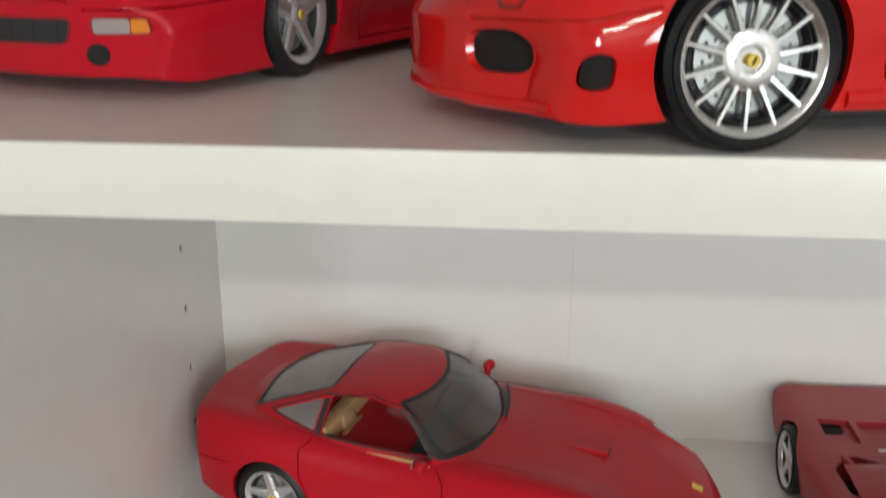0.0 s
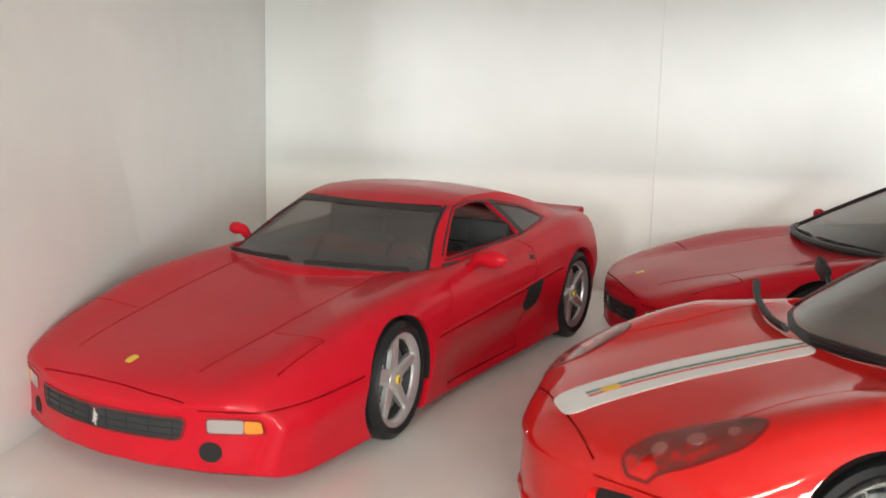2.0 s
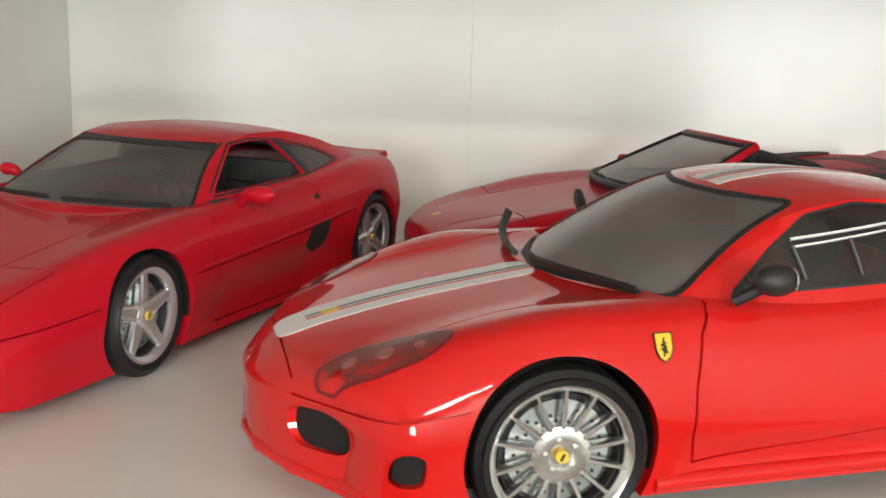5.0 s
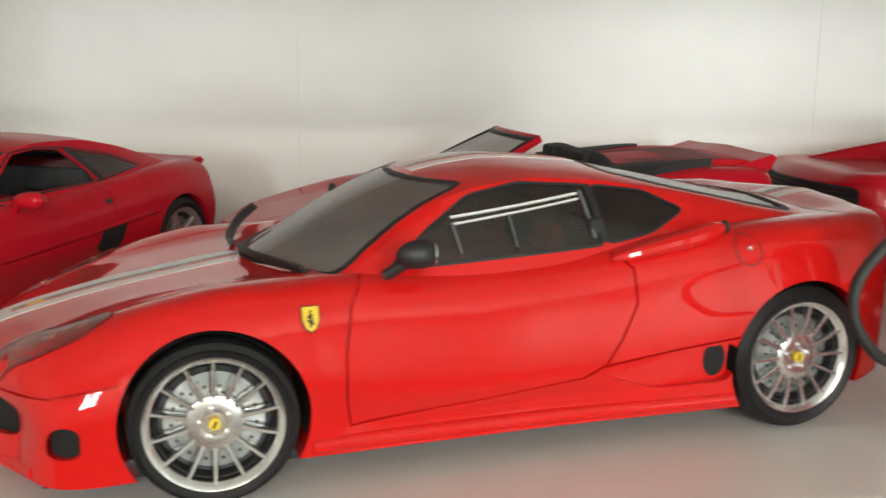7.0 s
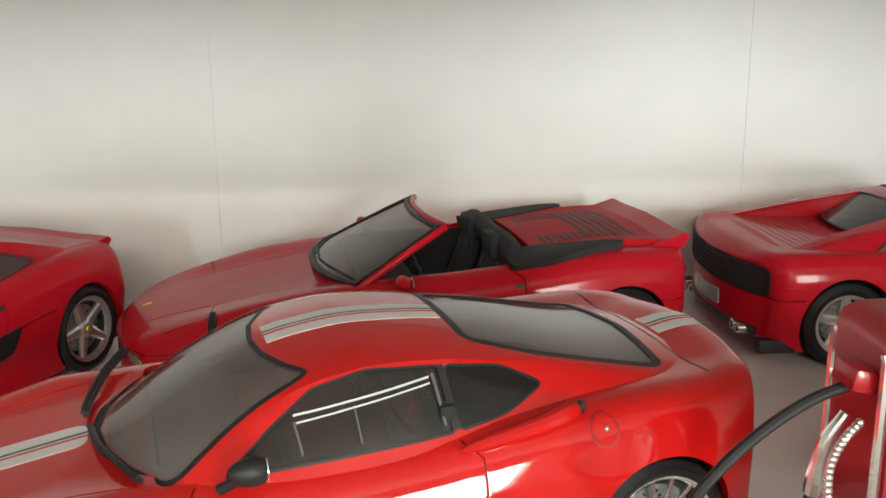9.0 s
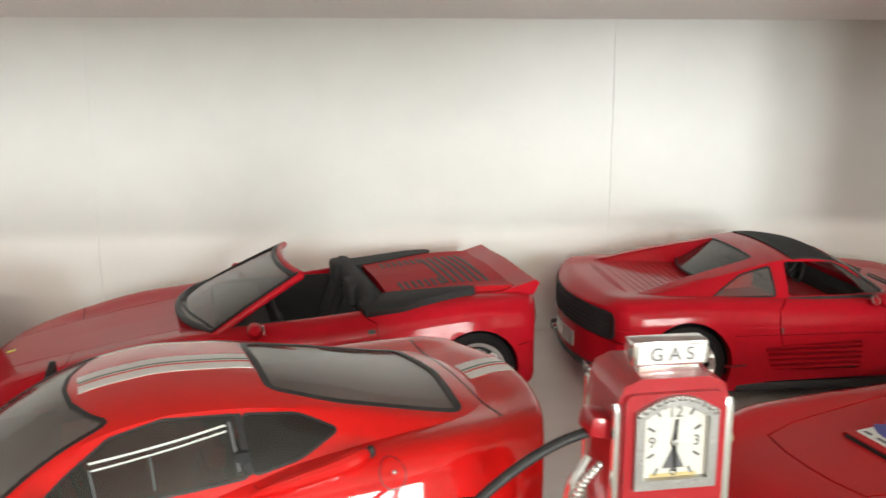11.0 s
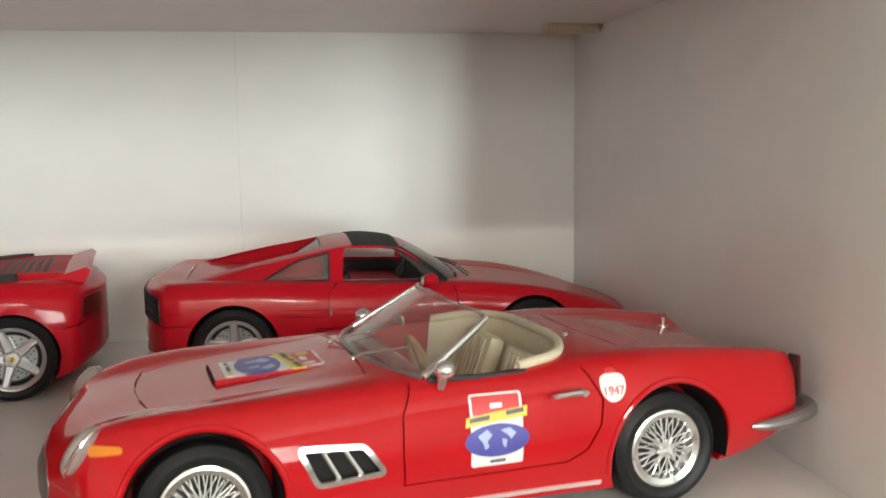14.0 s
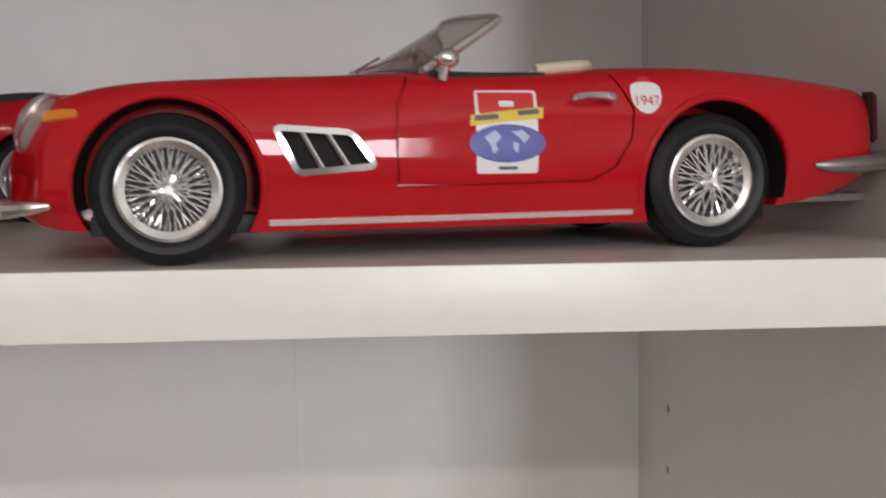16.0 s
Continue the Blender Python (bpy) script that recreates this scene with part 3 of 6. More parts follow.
    if disc is STEEL:
        rows = [annulus(3.0, rim_r * 0.74, -h + 4.2, -h + 5.0, 40)]
        # added black ring: the shade between disc and rim is in its colour
        part("rim_shade_liner", lathe([(rim_r * 0.70, -h + 5.2), (rim_r - 2.55, -h + 5.0), (rim_r - 2.0, -h + 2.6), (rim_r - 1.75, -h + 2.4), (rim_r - 2.65, h - 2.0), (rim_r * 0.70, h - 2.0), (rim_r * 0.70, -h + 5.2)], 40), BLACK, base, "black liner for the shaded gap inside the rim")
        part("brake_disc", join(*rows), disc, base)
        dots = [moved(lathe([(0.01, -h + 4.1), (0.42, -h + 4.1), (0.42, -h + 4.3)], 6), pose(r * math.cos(radians(a)), 0, r * math.sin(radians(a)))) for r, st, o in ((6.0, 24, 0), (7.4, 24, 8), (8.8, 24, 16)) for a in range(o, 360, st) if r < rim_r * 0.74 - 0.6]
        part("disc_holes", join(*dots), GAP, base)
        part("hub_cap", lathe([(0.01, -h + 0.62), (1.25, -h + 0.65), (1.35, -h + 1.2)], 16), YELLOW, base, "yellow hub badge")
        bar = moved(box(-0.25, 0.25, -h + 0.45, -h + 0.62, -0.8, 0.8), pose(0, 0, 0, 0, 25, 0))
        part("hub_mark", bar, GAP, base)
    else:
        part("back_plate", lathe([(0.01, -h + 6.0), (rim_r - 2, -h + 6.0), (rim_r - 2, -h + 6.6)], 32), BLACK, base)
    return base




# ---------------------------------------------------------------- parts that every car has
def arch(u, z, r, y_in):
    """The two cylinders that open the wheel arches of one axle."""
    out = []
    for s in (-1, 1):
        c = lathe([(0.01, 0), (r, 0), (r, 1), (0.01, 1)], 48)
        vs = [(u + v[0], s * (y_in + v[1] * 40), z + v[2]) for v in c[0]]
        keep = prism([(u + r * math.cos(2 * math.pi * i / 48), z + r * math.sin(2 * math.pi * i / 48)) for i in range(48)], "y", *sorted((s * y_in, s * (y_in + 40))))
        out.append(keep)
    return out


def seat(parent, x, y, z, mat, w=21, recline=22, head=True):
    ob = part("seat", box(-11, 11, -w / 2, w / 2, 0, 7, 2.2), mat, parent)
    ob.matrix_local = pose(x * MM, y * MM, z * MM)
    tilt = pose(11, 0, 3, 0, recline, 0)
    part("backrest", moved(box(-3, 3, -w / 2, w / 2, 0, 27, 2.4), tilt), mat, ob)
    for k in range(int((w - 5) / 3)):
        part("flute", moved(box(-3.6, -2.6, -w / 2 + 3 + 3 * k, -w / 2 + 5.2 + 3 * k, 3, 25, 0.45), tilt), mat, ob)
    if head:
        part("headrest", moved(box(-2.4, 2.4, -6, 6, 27, 34, 1.6), tilt), mat, ob)
    return ob


def steering(parent, x, y, z, mat=None):
    ring = [(0, 9 * math.cos(2 * math.pi * i / 24), 9 * math.sin(2 * math.pi * i / 24)) for i in range(25)]
    arms = [tube([(0.6, 0, 0), (0, 8.8 * math.cos(a), 8.8 * math.sin(a))], 0.6, 6) for a in (math.pi / 2 + 2.1 * k for k in range(3))]
    ob = part("steering_wheel", join(tube(ring, 0.9, 6, False), *arms, ball((0.5, 0, 0), 1.2, 2.2, 2.2)), mat or BLACK, parent)
    ob.matrix_local = pose(x * MM, y * MM, z * MM, 0, -22, 0)


def wiper(parent, pts, r=0.55):
    part("wiper", join(tube(pts, r, 6), tube([(p[0] - 0.8, p[1], p[2] + 0.9) for p in pts], r * 0.7, 5)), BLACK, parent)


def door_mirror(parent, x, y, z, side, mat, sx=6.0, sy=6.5, sz=4.0, stalk=None):
    if mat is not BLACK:
        root, knee = stalk[-1], stalk[len(stalk) // 2]
        path = spline([(root[0], root[1] - 2, root[2] - 1), knee, (x + 0.6, y - sy * 0.75, z - 0.5), (x, y, z), (x - 0.3, y + sy * 0.95, z + 0.3)], 16)
        girth = curve((0, 1.5), (0.3, 1.5), (0.6, sz * 0.8), (0.8, sz * 0.95), (0.94, sz * 0.7), (1, 0.5))
        arm = tube([(p[0], side * p[1], p[2]) for p in path], [girth(i / 15) for i in range(16)], 12)
        ob = part("mirror", arm, mat, parent)
        part("mirror_glass", moved(lathe([(0.01, 0), (sy * 0.6, 0), (sy * 0.6, 0.3)], 20, "z"), pose(x + sz * 0.95, side * y, z, 0, 90, 0) @ Matrix.Diagonal((sz / sy, 1, 1, 1))), CHROME, ob)
        return
    head = ball((x, side * y, z), sx * 0.55, sy, sz, 16, 10)
    cut = [(v[0] if v[0] < x + sx * 0.3 else x + sx * 0.3, v[1], v[2]) for v in head[0]]
    stalk = stalk or [(x + 1, y - sy * 0.6, z - 1), (x + 1.5, y - sy - 4, z - 4.5)]
    leg = tube([(p[0], side * p[1], p[2]) for p in stalk], [1.5, 1.7, 2.0] if len(stalk) == 3 and mat is not BLACK else 1.3, 8)
    ob = part("mirror", join((cut, head[1]), leg), mat, parent)
    part("mirror_glass", moved(lathe([(0.01, 0), (sy * 0.8, 0), (sy * 0.8, 0.3)], 20, "z"), pose(x + sx * 0.33, side * y, z, 0, 90, 0) @ Matrix.Diagonal((sz / sy, 1, 1, 1))), CHROME, ob)


def prancing(cx, cy, s):
    """A small rearing shape, as an outline, for the grille emblem."""
    pts = [(-.2, -1), (.0, -.95), (.05, -.5), (.3, -.75), (.42, -.6), (.25, -.25), (.28, .05), (.1, .3), (.3, .35), (.35, .5), (.05, .48), (.08, .7), (.2, .9), (0, 1), (-.1, .8), (-.18, .4), (-.45, .3), (-.42, .15), (-.15, .1), (-.2, -.2), (-.45, .0), (-.5, -.15), (-.18, -.45)]
    return [(cx + a * s, cy + b * s) for a, b in pts]


def headliner(cabin, cuts, parent):
    top = max(v[2] for v in cabin.solid(1.15)[0]) + 0.5
    for tries in (cuts, cuts[::-1], cuts[:-1]):
        me = carve(cabin.shell(1.15, 1.7), tries)
        if max(v.co.z for v in me.vertices) / MM < top:
            part("headliner", me, SOFT, parent)
            return


def side_cut(poly):
    return prism(poly, "y", -90, 90)


def pane(cabin, cut, mat, parent, name, label=""):
    me = carve(cabin.shell(0.25, 0.75), [cut], "INTERSECT", 30)
    return part(name, me, mat, parent, label)


def side_panes(cabin, poly, mat, parent, name, label=""):
    for s in (-1, 1):
        pane(cabin, prism(poly, "y", *sorted((s * 2, s * 90))), mat, parent, name, label)


def panel_gaps(tracer, lines, width=0.45, depth=1.3):
    """Cutters for the gaps between panels: each line is (way, points); flank lines serve both flanks."""
    out = []
    for way, pts in lines:
        for w in ((way, "right") if way == "left" else (way,)):
            out += tracer.groove(pts, w, width, depth)
    return out


def waist_bead(parent, tracer, pts, mat):
    """The raised crease along each flank."""
    for side in ("left", "right"):
        line = [tracer.at(p[0], p[1], side, -0.25)[0] for p in spline(pts, 30)]
        runs = [tuple(p) for p in line if p is not None]
        part("waist_crease", tube(runs, [0.1] + [0.45] * (len(runs) - 2) + [0.1], 8), mat, parent)


def wells(parent, axles, r, y_in, y_out):
    """Black liners inside the wheel arches."""
    for u, z in axles:
        for s in (-1, 1):
            vs, fs = [], []
            for i in range(25):
                a = math.pi * (-0.08 + 1.16 * i / 24)
                for q in (y_in - 1, y_out):
                    vs.append((u + (r + 0.7) * math.cos(a), s * q, z + (r + 0.7) * math.sin(a)))
            fs = [(2 * i, 2 * i + 1, 2 * i + 3, 2 * i + 2) for i in range(24)]
            wall = prism([(u + (r + 0.7) * math.cos(math.pi * (-0.08 + 1.16 * i / 24)), z + (r + 0.7) * math.sin(math.pi * (-0.08 + 1.16 * i / 24))) for i in range(25)], "y", *sorted((s * (y_in - 1), s * (y_in - 0.2))))
            inner = [(u + (v[0] - u) * 0.985, v[1], z + (v[2] - z) * 0.985) for v in vs]
            part("wheel_well", join((vs, fs), flipped((inner, fs)), wall), RECESS, parent)


def door_cards(parent, u0, u1, y, z0, z1, mat):
    for s in (-1, 1):
        part("door_card", box(u0, u1, s * (y - 1.6), s * y, z0, z1, 0.5), mat, parent)


def under(parent, length, half, z=7.0):
    part("underbody", box(22, length - 24, -half, half, z - 1.5, z + 3, 0.8), BLACK, parent)


# ---------------------------------------------------------------- the cabinet
XL, XR, YF, YB, ZC, ZLOW, BOARD = -141.6, 520.4, 157.7, 469.0, 168.6, -237.3, 15.6
ZTOP, ZBASE = 390.0, -1150.0


def board(name, x0, x1, y0, y1, z0, z1, mat, label, category="cabinet", bevel=0.5):
    ob = new(name, mesh_of(*box(x0, x1, y0, y1, z0, z1, bevel), 4))
    ob.data.materials.append(mat)
    return tagged(ob, label, category, "", "structure")


def shelf(name, z, label):
    ob = board(name, XL, XR, YF + 0.9, YB, z - BOARD, z, WHITE, label, "shelf")
    edge = part("edge_band", box(XL + 0.2, XR - 0.2, YF, YF + 0.9, z - BOARD, z, 0.25), EDGE, ob, "glossy white edge strip", 40)
    return ob


def side_panel(name, x0, x1, inner, holes, label):
    out = -1 if x0 < inner else 1
    me = carve(box(x0, x1, YF, YB + 3, ZBASE, ZTOP, 0.4), [prism(ellipse(y, z, 2.5, 2.5, 16), "x", inner - 9, inner + 9) for y in (414.5, 205.0) for z in holes], "DIFFERENCE", 35)
    me.materials.append(WHITE)
    ob = tagged(new(name, me), label, "cabinet", "", "structure")
    for y in (414.5, 205.0):
        for z in holes:
            part("pin_hole", moved(lathe([(0.01, -1), (2.45, -1), (2.45, 1)], 16), pose(inner + out * 2.0, y, z, 0, 0, 90 * out)), HOLE, ob, "drilled shelf-pin hole")
    return ob


shelf("shelf_display", 0.0, "white melamine shelf board with red model cars on it")
shelf("shelf_upper", ZC + BOARD, "white melamine shelf board above the cars")
shelf("shelf_lower", ZLOW, "white melamine shelf board with two red model cars")
side_panel("cabinet_side_west", XL - 16, XL, XL, (-112, -144.2, -177, -209, 240, 272), "white cabinet side panel with drilled shelf-pin holes")
side_panel("cabinet_side_east", XR, XR + 16, XR, (-103, -134.5, -166.5, -198.5, 240, 272), "white cabinet side panel with drilled shelf-pin holes")
for k, (a, b) in enumerate(((XL, 56.98), (57.02, 328.08), (328.12, XR))):
    board("back_panel_%d" % (k + 1), a, b, YB, YB + 4, ZBASE, ZTOP, BACKING, "glossy white back panel with a narrow joint", bevel=0.18)
board("back_batten", XL, XR, YB + 4, YB + 8, ZBASE, ZTOP, WHITE, "white backing behind the panel joints")
tagged(new("corner_strip", mesh_of(*box(XR - 29, XR - 1, YB - 48, YB - 38, ZC - 4.0, ZC, 0.8), 40)), "short cream strip of tape under the upper shelf", "tape strip").data.materials.append(CREAM)

# the room around
RX0, RX1, RY0, RY1, RZ0, RZ1 = -1700, 2100, -2600, 490, -1150, 1250
board("wall_north", RX0, RX1, RY1, RY1 + 100, RZ0, RZ1, WALLPAINT, "plain painted wall behind the cabinet", "wall")
board("wall_west", RX0 - 100, RX0, RY0, RY1, RZ0, RZ1, WALLPAINT, "plain painted wall", "wall")
board("wall_east", RX1, RX1 + 100, RY0, RY1, RZ0, RZ1, WALLPAINT, "plain painted wall", "wall")
OPENINGS = ((1000, 1640, -280, 800), (-910, -530, 150, 650))
south = carve(box(RX0, RX1, RY0 - 100, RY0, RZ0, RZ1), [box(a, b, RY0 - 120, RY0 + 20, c, d) for a, b, c, d in OPENINGS], "DIFFERENCE", 20)
south.materials.append(WALLPAINT)
tagged(new("wall_south", south), "plain painted wall with two window openings", "wall", "", "structure")
for k, (a, b, c, d) in enumerate(OPENINGS):
    win = thing("window_%d" % (k + 1), Matrix(), "white framed window in the wall", "window", "", "structure")
    for x0, x1, z0, z1 in ((a, a + 40, c, d), (b - 40, b, c, d), (a + 40, b - 40, c, c + 40), (a + 40, b - 40, d - 40, d),
                           ((a + b) / 2 - 20, (a + b) / 2 + 20, c + 40, d - 40)):
        part("window_frame", box(x0, x1, RY0 - 60, RY0 - 15, z0, z1, 3), WHITE, win)
    for z in (c + (d - c) / 3, c + (d - c) * 2 / 3):
        for x0, x1 in ((a + 40, (a + b) / 2 - 20), ((a + b) / 2 + 20, b - 40)):
            part("glazing_bar", box(x0, x1, RY0 - 50, RY0 - 25, z - 12, z + 12, 3), WHITE, win)
    part("window_sill", box(a - 30, b + 30, RY0 + 2, RY0 + 90, c - 30, c - 2, 5), WHITE, win)
board("floor", RX0, RX1, RY0, RY1, RZ0 - 50, RZ0, FLOORMAT, "dark boarded floor", "floor")
board("ceiling", RX0, RX1, RY0, RY1, RZ1, RZ1 + 50, WALLPAINT, "plain white ceiling", "ceiling")
fitting = thing("ceiling_light", Matrix(), "hanging twin-tube ceiling light fitting", "ceiling light")
part("housing", box(-440, 840, -2310, -2170, 1025, 1061, 6), WHITE, fitting)
for x in (-200, 600):
    part("rod", tube([(x, -2240, 1061), (x, -2240, RZ1)], 5, 8), WHITE, fitting)





# ---------------------------------------------------------------- 1: mid-engined coupe / open version, wedge nose
def spot(x, y, z, angle):
    return pose(x * MM, y * MM, z * MM, 0, 0, angle)


def placed(wx, wy, angle, u, hub_y, z=0.0):
    """The pose of a car whose wheel, at u along it and hub_y across, stands at (wx, wy) in millimetres."""
    a = radians(angle)
    return spot(wx - u * math.cos(a) + hub_y * math.sin(a), wy - u * math.sin(a) - hub_y * math.cos(a), z, angle)


def wedge_skin():
    return Skin(231,
                top=((-8, 24.0), (0, 27.8), (36, 34.5), (70, 40), (90, 43.5), (130, 46), (170, 49.5), (205, 51), (222, 50.5), (231, 47)),
                shoulder_z=((-8, 23.0), (0, 26.8), (30, 34.5), (57, 39.5), (80, 41.5), (120, 43), (165, 46.5), (195, 48.5), (218, 48), (231, 45)),
                shoulder_y=((-8, 40), (10, 43.5), (57, 47), (90, 46.5), (130, 46.5), (193, 48), (218, 46), (231, 44)),
                waist_z=((-8, 18), (25, 22.5), (60, 27), (120, 27), (193, 30), (231, 32)),
                waist_y=((-8, 47.5), (10, 50.5), (57, 52.2), (90, 51.2), (120, 51.5), (193, 52.8), (220, 51.5), (231, 50)),
                bottom=((-8, 6.0), (6, 4.4), (57, 5.0), (193, 6.5), (212, 8), (231, 13)), tuck=2.2, hollow=((0, 0.6), (80, 0.6), (98, 1.6), (140, 1.9), (165, 0.8), (231, 0.6)), sweep_f=13, sweep_r=10, reach_f=70, round_r=7, start=-8.0)


def wedge_common(car, skin, solid, tr, cuts, paint):
    """What the coupe and the open car share: wheels, nose, lamps, gaps, mirrors."""
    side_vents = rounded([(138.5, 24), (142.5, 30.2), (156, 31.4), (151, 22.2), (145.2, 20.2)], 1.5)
    cut = cuts + arch(57, 17.8, 18.9, 30) + arch(193, 18.3, 19.5, 30)
    lines = [("left", [(88, 7), (87.5, 20), (87, 30), (88, 38), (92, 43.8)]), ("left", [(146, 46), (151, 43), (151, 36), (145, 27), (142, 14), (138, 8)]),
             ("left", [(88, 8.2), (140, 8.2)]), ("left", [(-2, 22.0), (37, 24.5)]), ("left", [(78, 26), (100, 27), (140, 29.5), (174, 32.5)]), ("left", [(212, 30), (230, 32)]),
             ("top", [(84, -26), (74, -27), (26, -24), (6, -22)]), ("top", [(84, 26), (74, 27), (26, 24), (6, 22)]), ("top", [(80, -25), (79, 0), (80, 25)]),
             ("top", [(3.0, -42), (-2.5, -30), (-4.5, -15), (-5, 0), (-4.5, 15), (-2.5, 30), (3.0, 42)]),
             ("top", [(30, -43), (31, -26)]), ("top", [(30, 43), (31, 26)]), ("top", [(13, -41.5), (30, -43)]), ("top", [(13, 41.5), (30, 43)]),
             ("top", [(176, -38), (177, 0), (176, 38)]), ("top", [(176, -38), (219, -40)]), ("top", [(176, 38), (219, 40)])]
    part("body", carve(solid, cut + panel_gaps(tr, lines, 0.45)), paint, car)
    wells(car, ((57, 17.8), (193, 18.3)), 18.0, 30, 49.5)
    for s in (-1, 1):
        # no opening is cut; a near-black sheet stands for its shaded inside
        part("side_intake", tr.patch(side_vents, "left" if s < 0 else "right", 0.12, 0.4), RECESS, car, "flat black sheet for the shaded side intake")
    slot = rounded([(-24.5, 14.0), (-26, 20.0), (26, 20.0), (24.5, 14.0)], 2.0)
    part("chin_strip", tr.ribbon([(-40, 5.9), (-20, 5.7), (0, 5.7), (20, 5.7), (40, 5.9)], "front", 1.0, 0.1), BLACK, car)
    g = part("grille", tr.patch(slot, "front", 0.1, 0.6), BLACK, car, "black slatted nose grille")
    for k in range(3):
        part("grille_bar", tr.ribbon([(-24, 15.3 + 1.7 * k), (0, 15.3 + 1.7 * k), (24, 15.3 + 1.7 * k)], "front", 0.3, 0.3), SOFT, g)
    for k in range(8):
        part("grille_rib", tr.ribbon([(-22.4 + 6.4 * k, 14.4), (-22.4 + 6.4 * k, 19.6)], "front", 0.3, 0.26), SOFT, g)
    part("grille_lip", tr.ribbon(slot, "front", 0.5, 0.35, closed=True), GAP_RED, car)
    part("emblem", tr.patch(prancing(0, 17.0, 2.3), "front", 0.9, 0.5), CHROME, car, "silver rearing emblem")
    for s in (-1, 1):
        side = "left" if s < 0 else "right"
        part("fog_lamp", tr.patch(ellipse(s * 31.5, 11.6, 2.7, 2.7, 20), "front", 0.15, 0.6), RECESS, car, "small round dark fog lamp")
        part("lamp_surround", tr.ribbon(rounded([(s * 30.6, 16.4), (s * 30.6, 20.2), (s * 43.6, 20.4), (s * 43.8, 16.7)], 1.0, 3), "front", 0.5, 0.15, closed=True), GAP_RED, car)
        part("side_lamp", tr.patch(rounded([(s * 30.9, 16.6), (s * 30.9, 20.0), (s * 39.0, 20.1), (s * 39.0, 16.7)], 0.8, 3), "front", 0.2, 0.8), LENS, car, "clear side lamp")
        part("indicator", tr.patch(rounded([(s * 39.2, 16.7), (s * 39.2, 20.1), (s * 43.3, 20.2), (s * 43.5, 16.9)], 0.8, 3), "front", 0.3, 0.8), AMBER, car, "amber indicator lens")
        part("side_marker", tr.patch(ellipse(83, 31, 0.9, 1.3, 10), side, 0.3), AMBER, car)
        part("rear_lamp", tr.patch(rounded([(s * 20, 32), (s * 20, 42), (s * 44, 42), (s * 44, 33)], 3), "rear", 0.4, 1.0), REDLENS, car, "dark red tail lamp")
        for xw, R, st in ((57, 17.6, 1), (193, 18.2, 1)):
            wheel("star", R, 13.5 if xw == 57 else 15, 13.4, car, xw, s * (43.5 if xw == 57 else 43.8), R, s, 0 if xw == 57 else 20, 6.0 if xw == 57 else 0)
    part("nose_badge", tr.patch(rounded([(2.4, -1.1), (2.4, 1.1), (5.8, 1.1), (5.8, -1.1)], 0.5, 2), "top", 0.2), YELLOW, car, "small yellow bonnet badge")
    part("nose_badge_mark", tr.patch([(3.2, -0.5), (3.2, 0.5), (5.0, 0.4), (5.0, -0.3)], "top", 0.4), GAP, car)
    waist_bead(car, tr, [(79, 27.2), (100, 28.2), (140, 30.7), (172, 33.4)], paint)
    under(car, 231, 44, 7)
    for s in (-1, 1):
        part("door_handle", tr.patch(rounded([(147, 39.4), (147, 41), (150, 41.2), (150, 39.4)], 0.4, 2), "left" if s < 0 else "right", 0.25), BLACK, car)


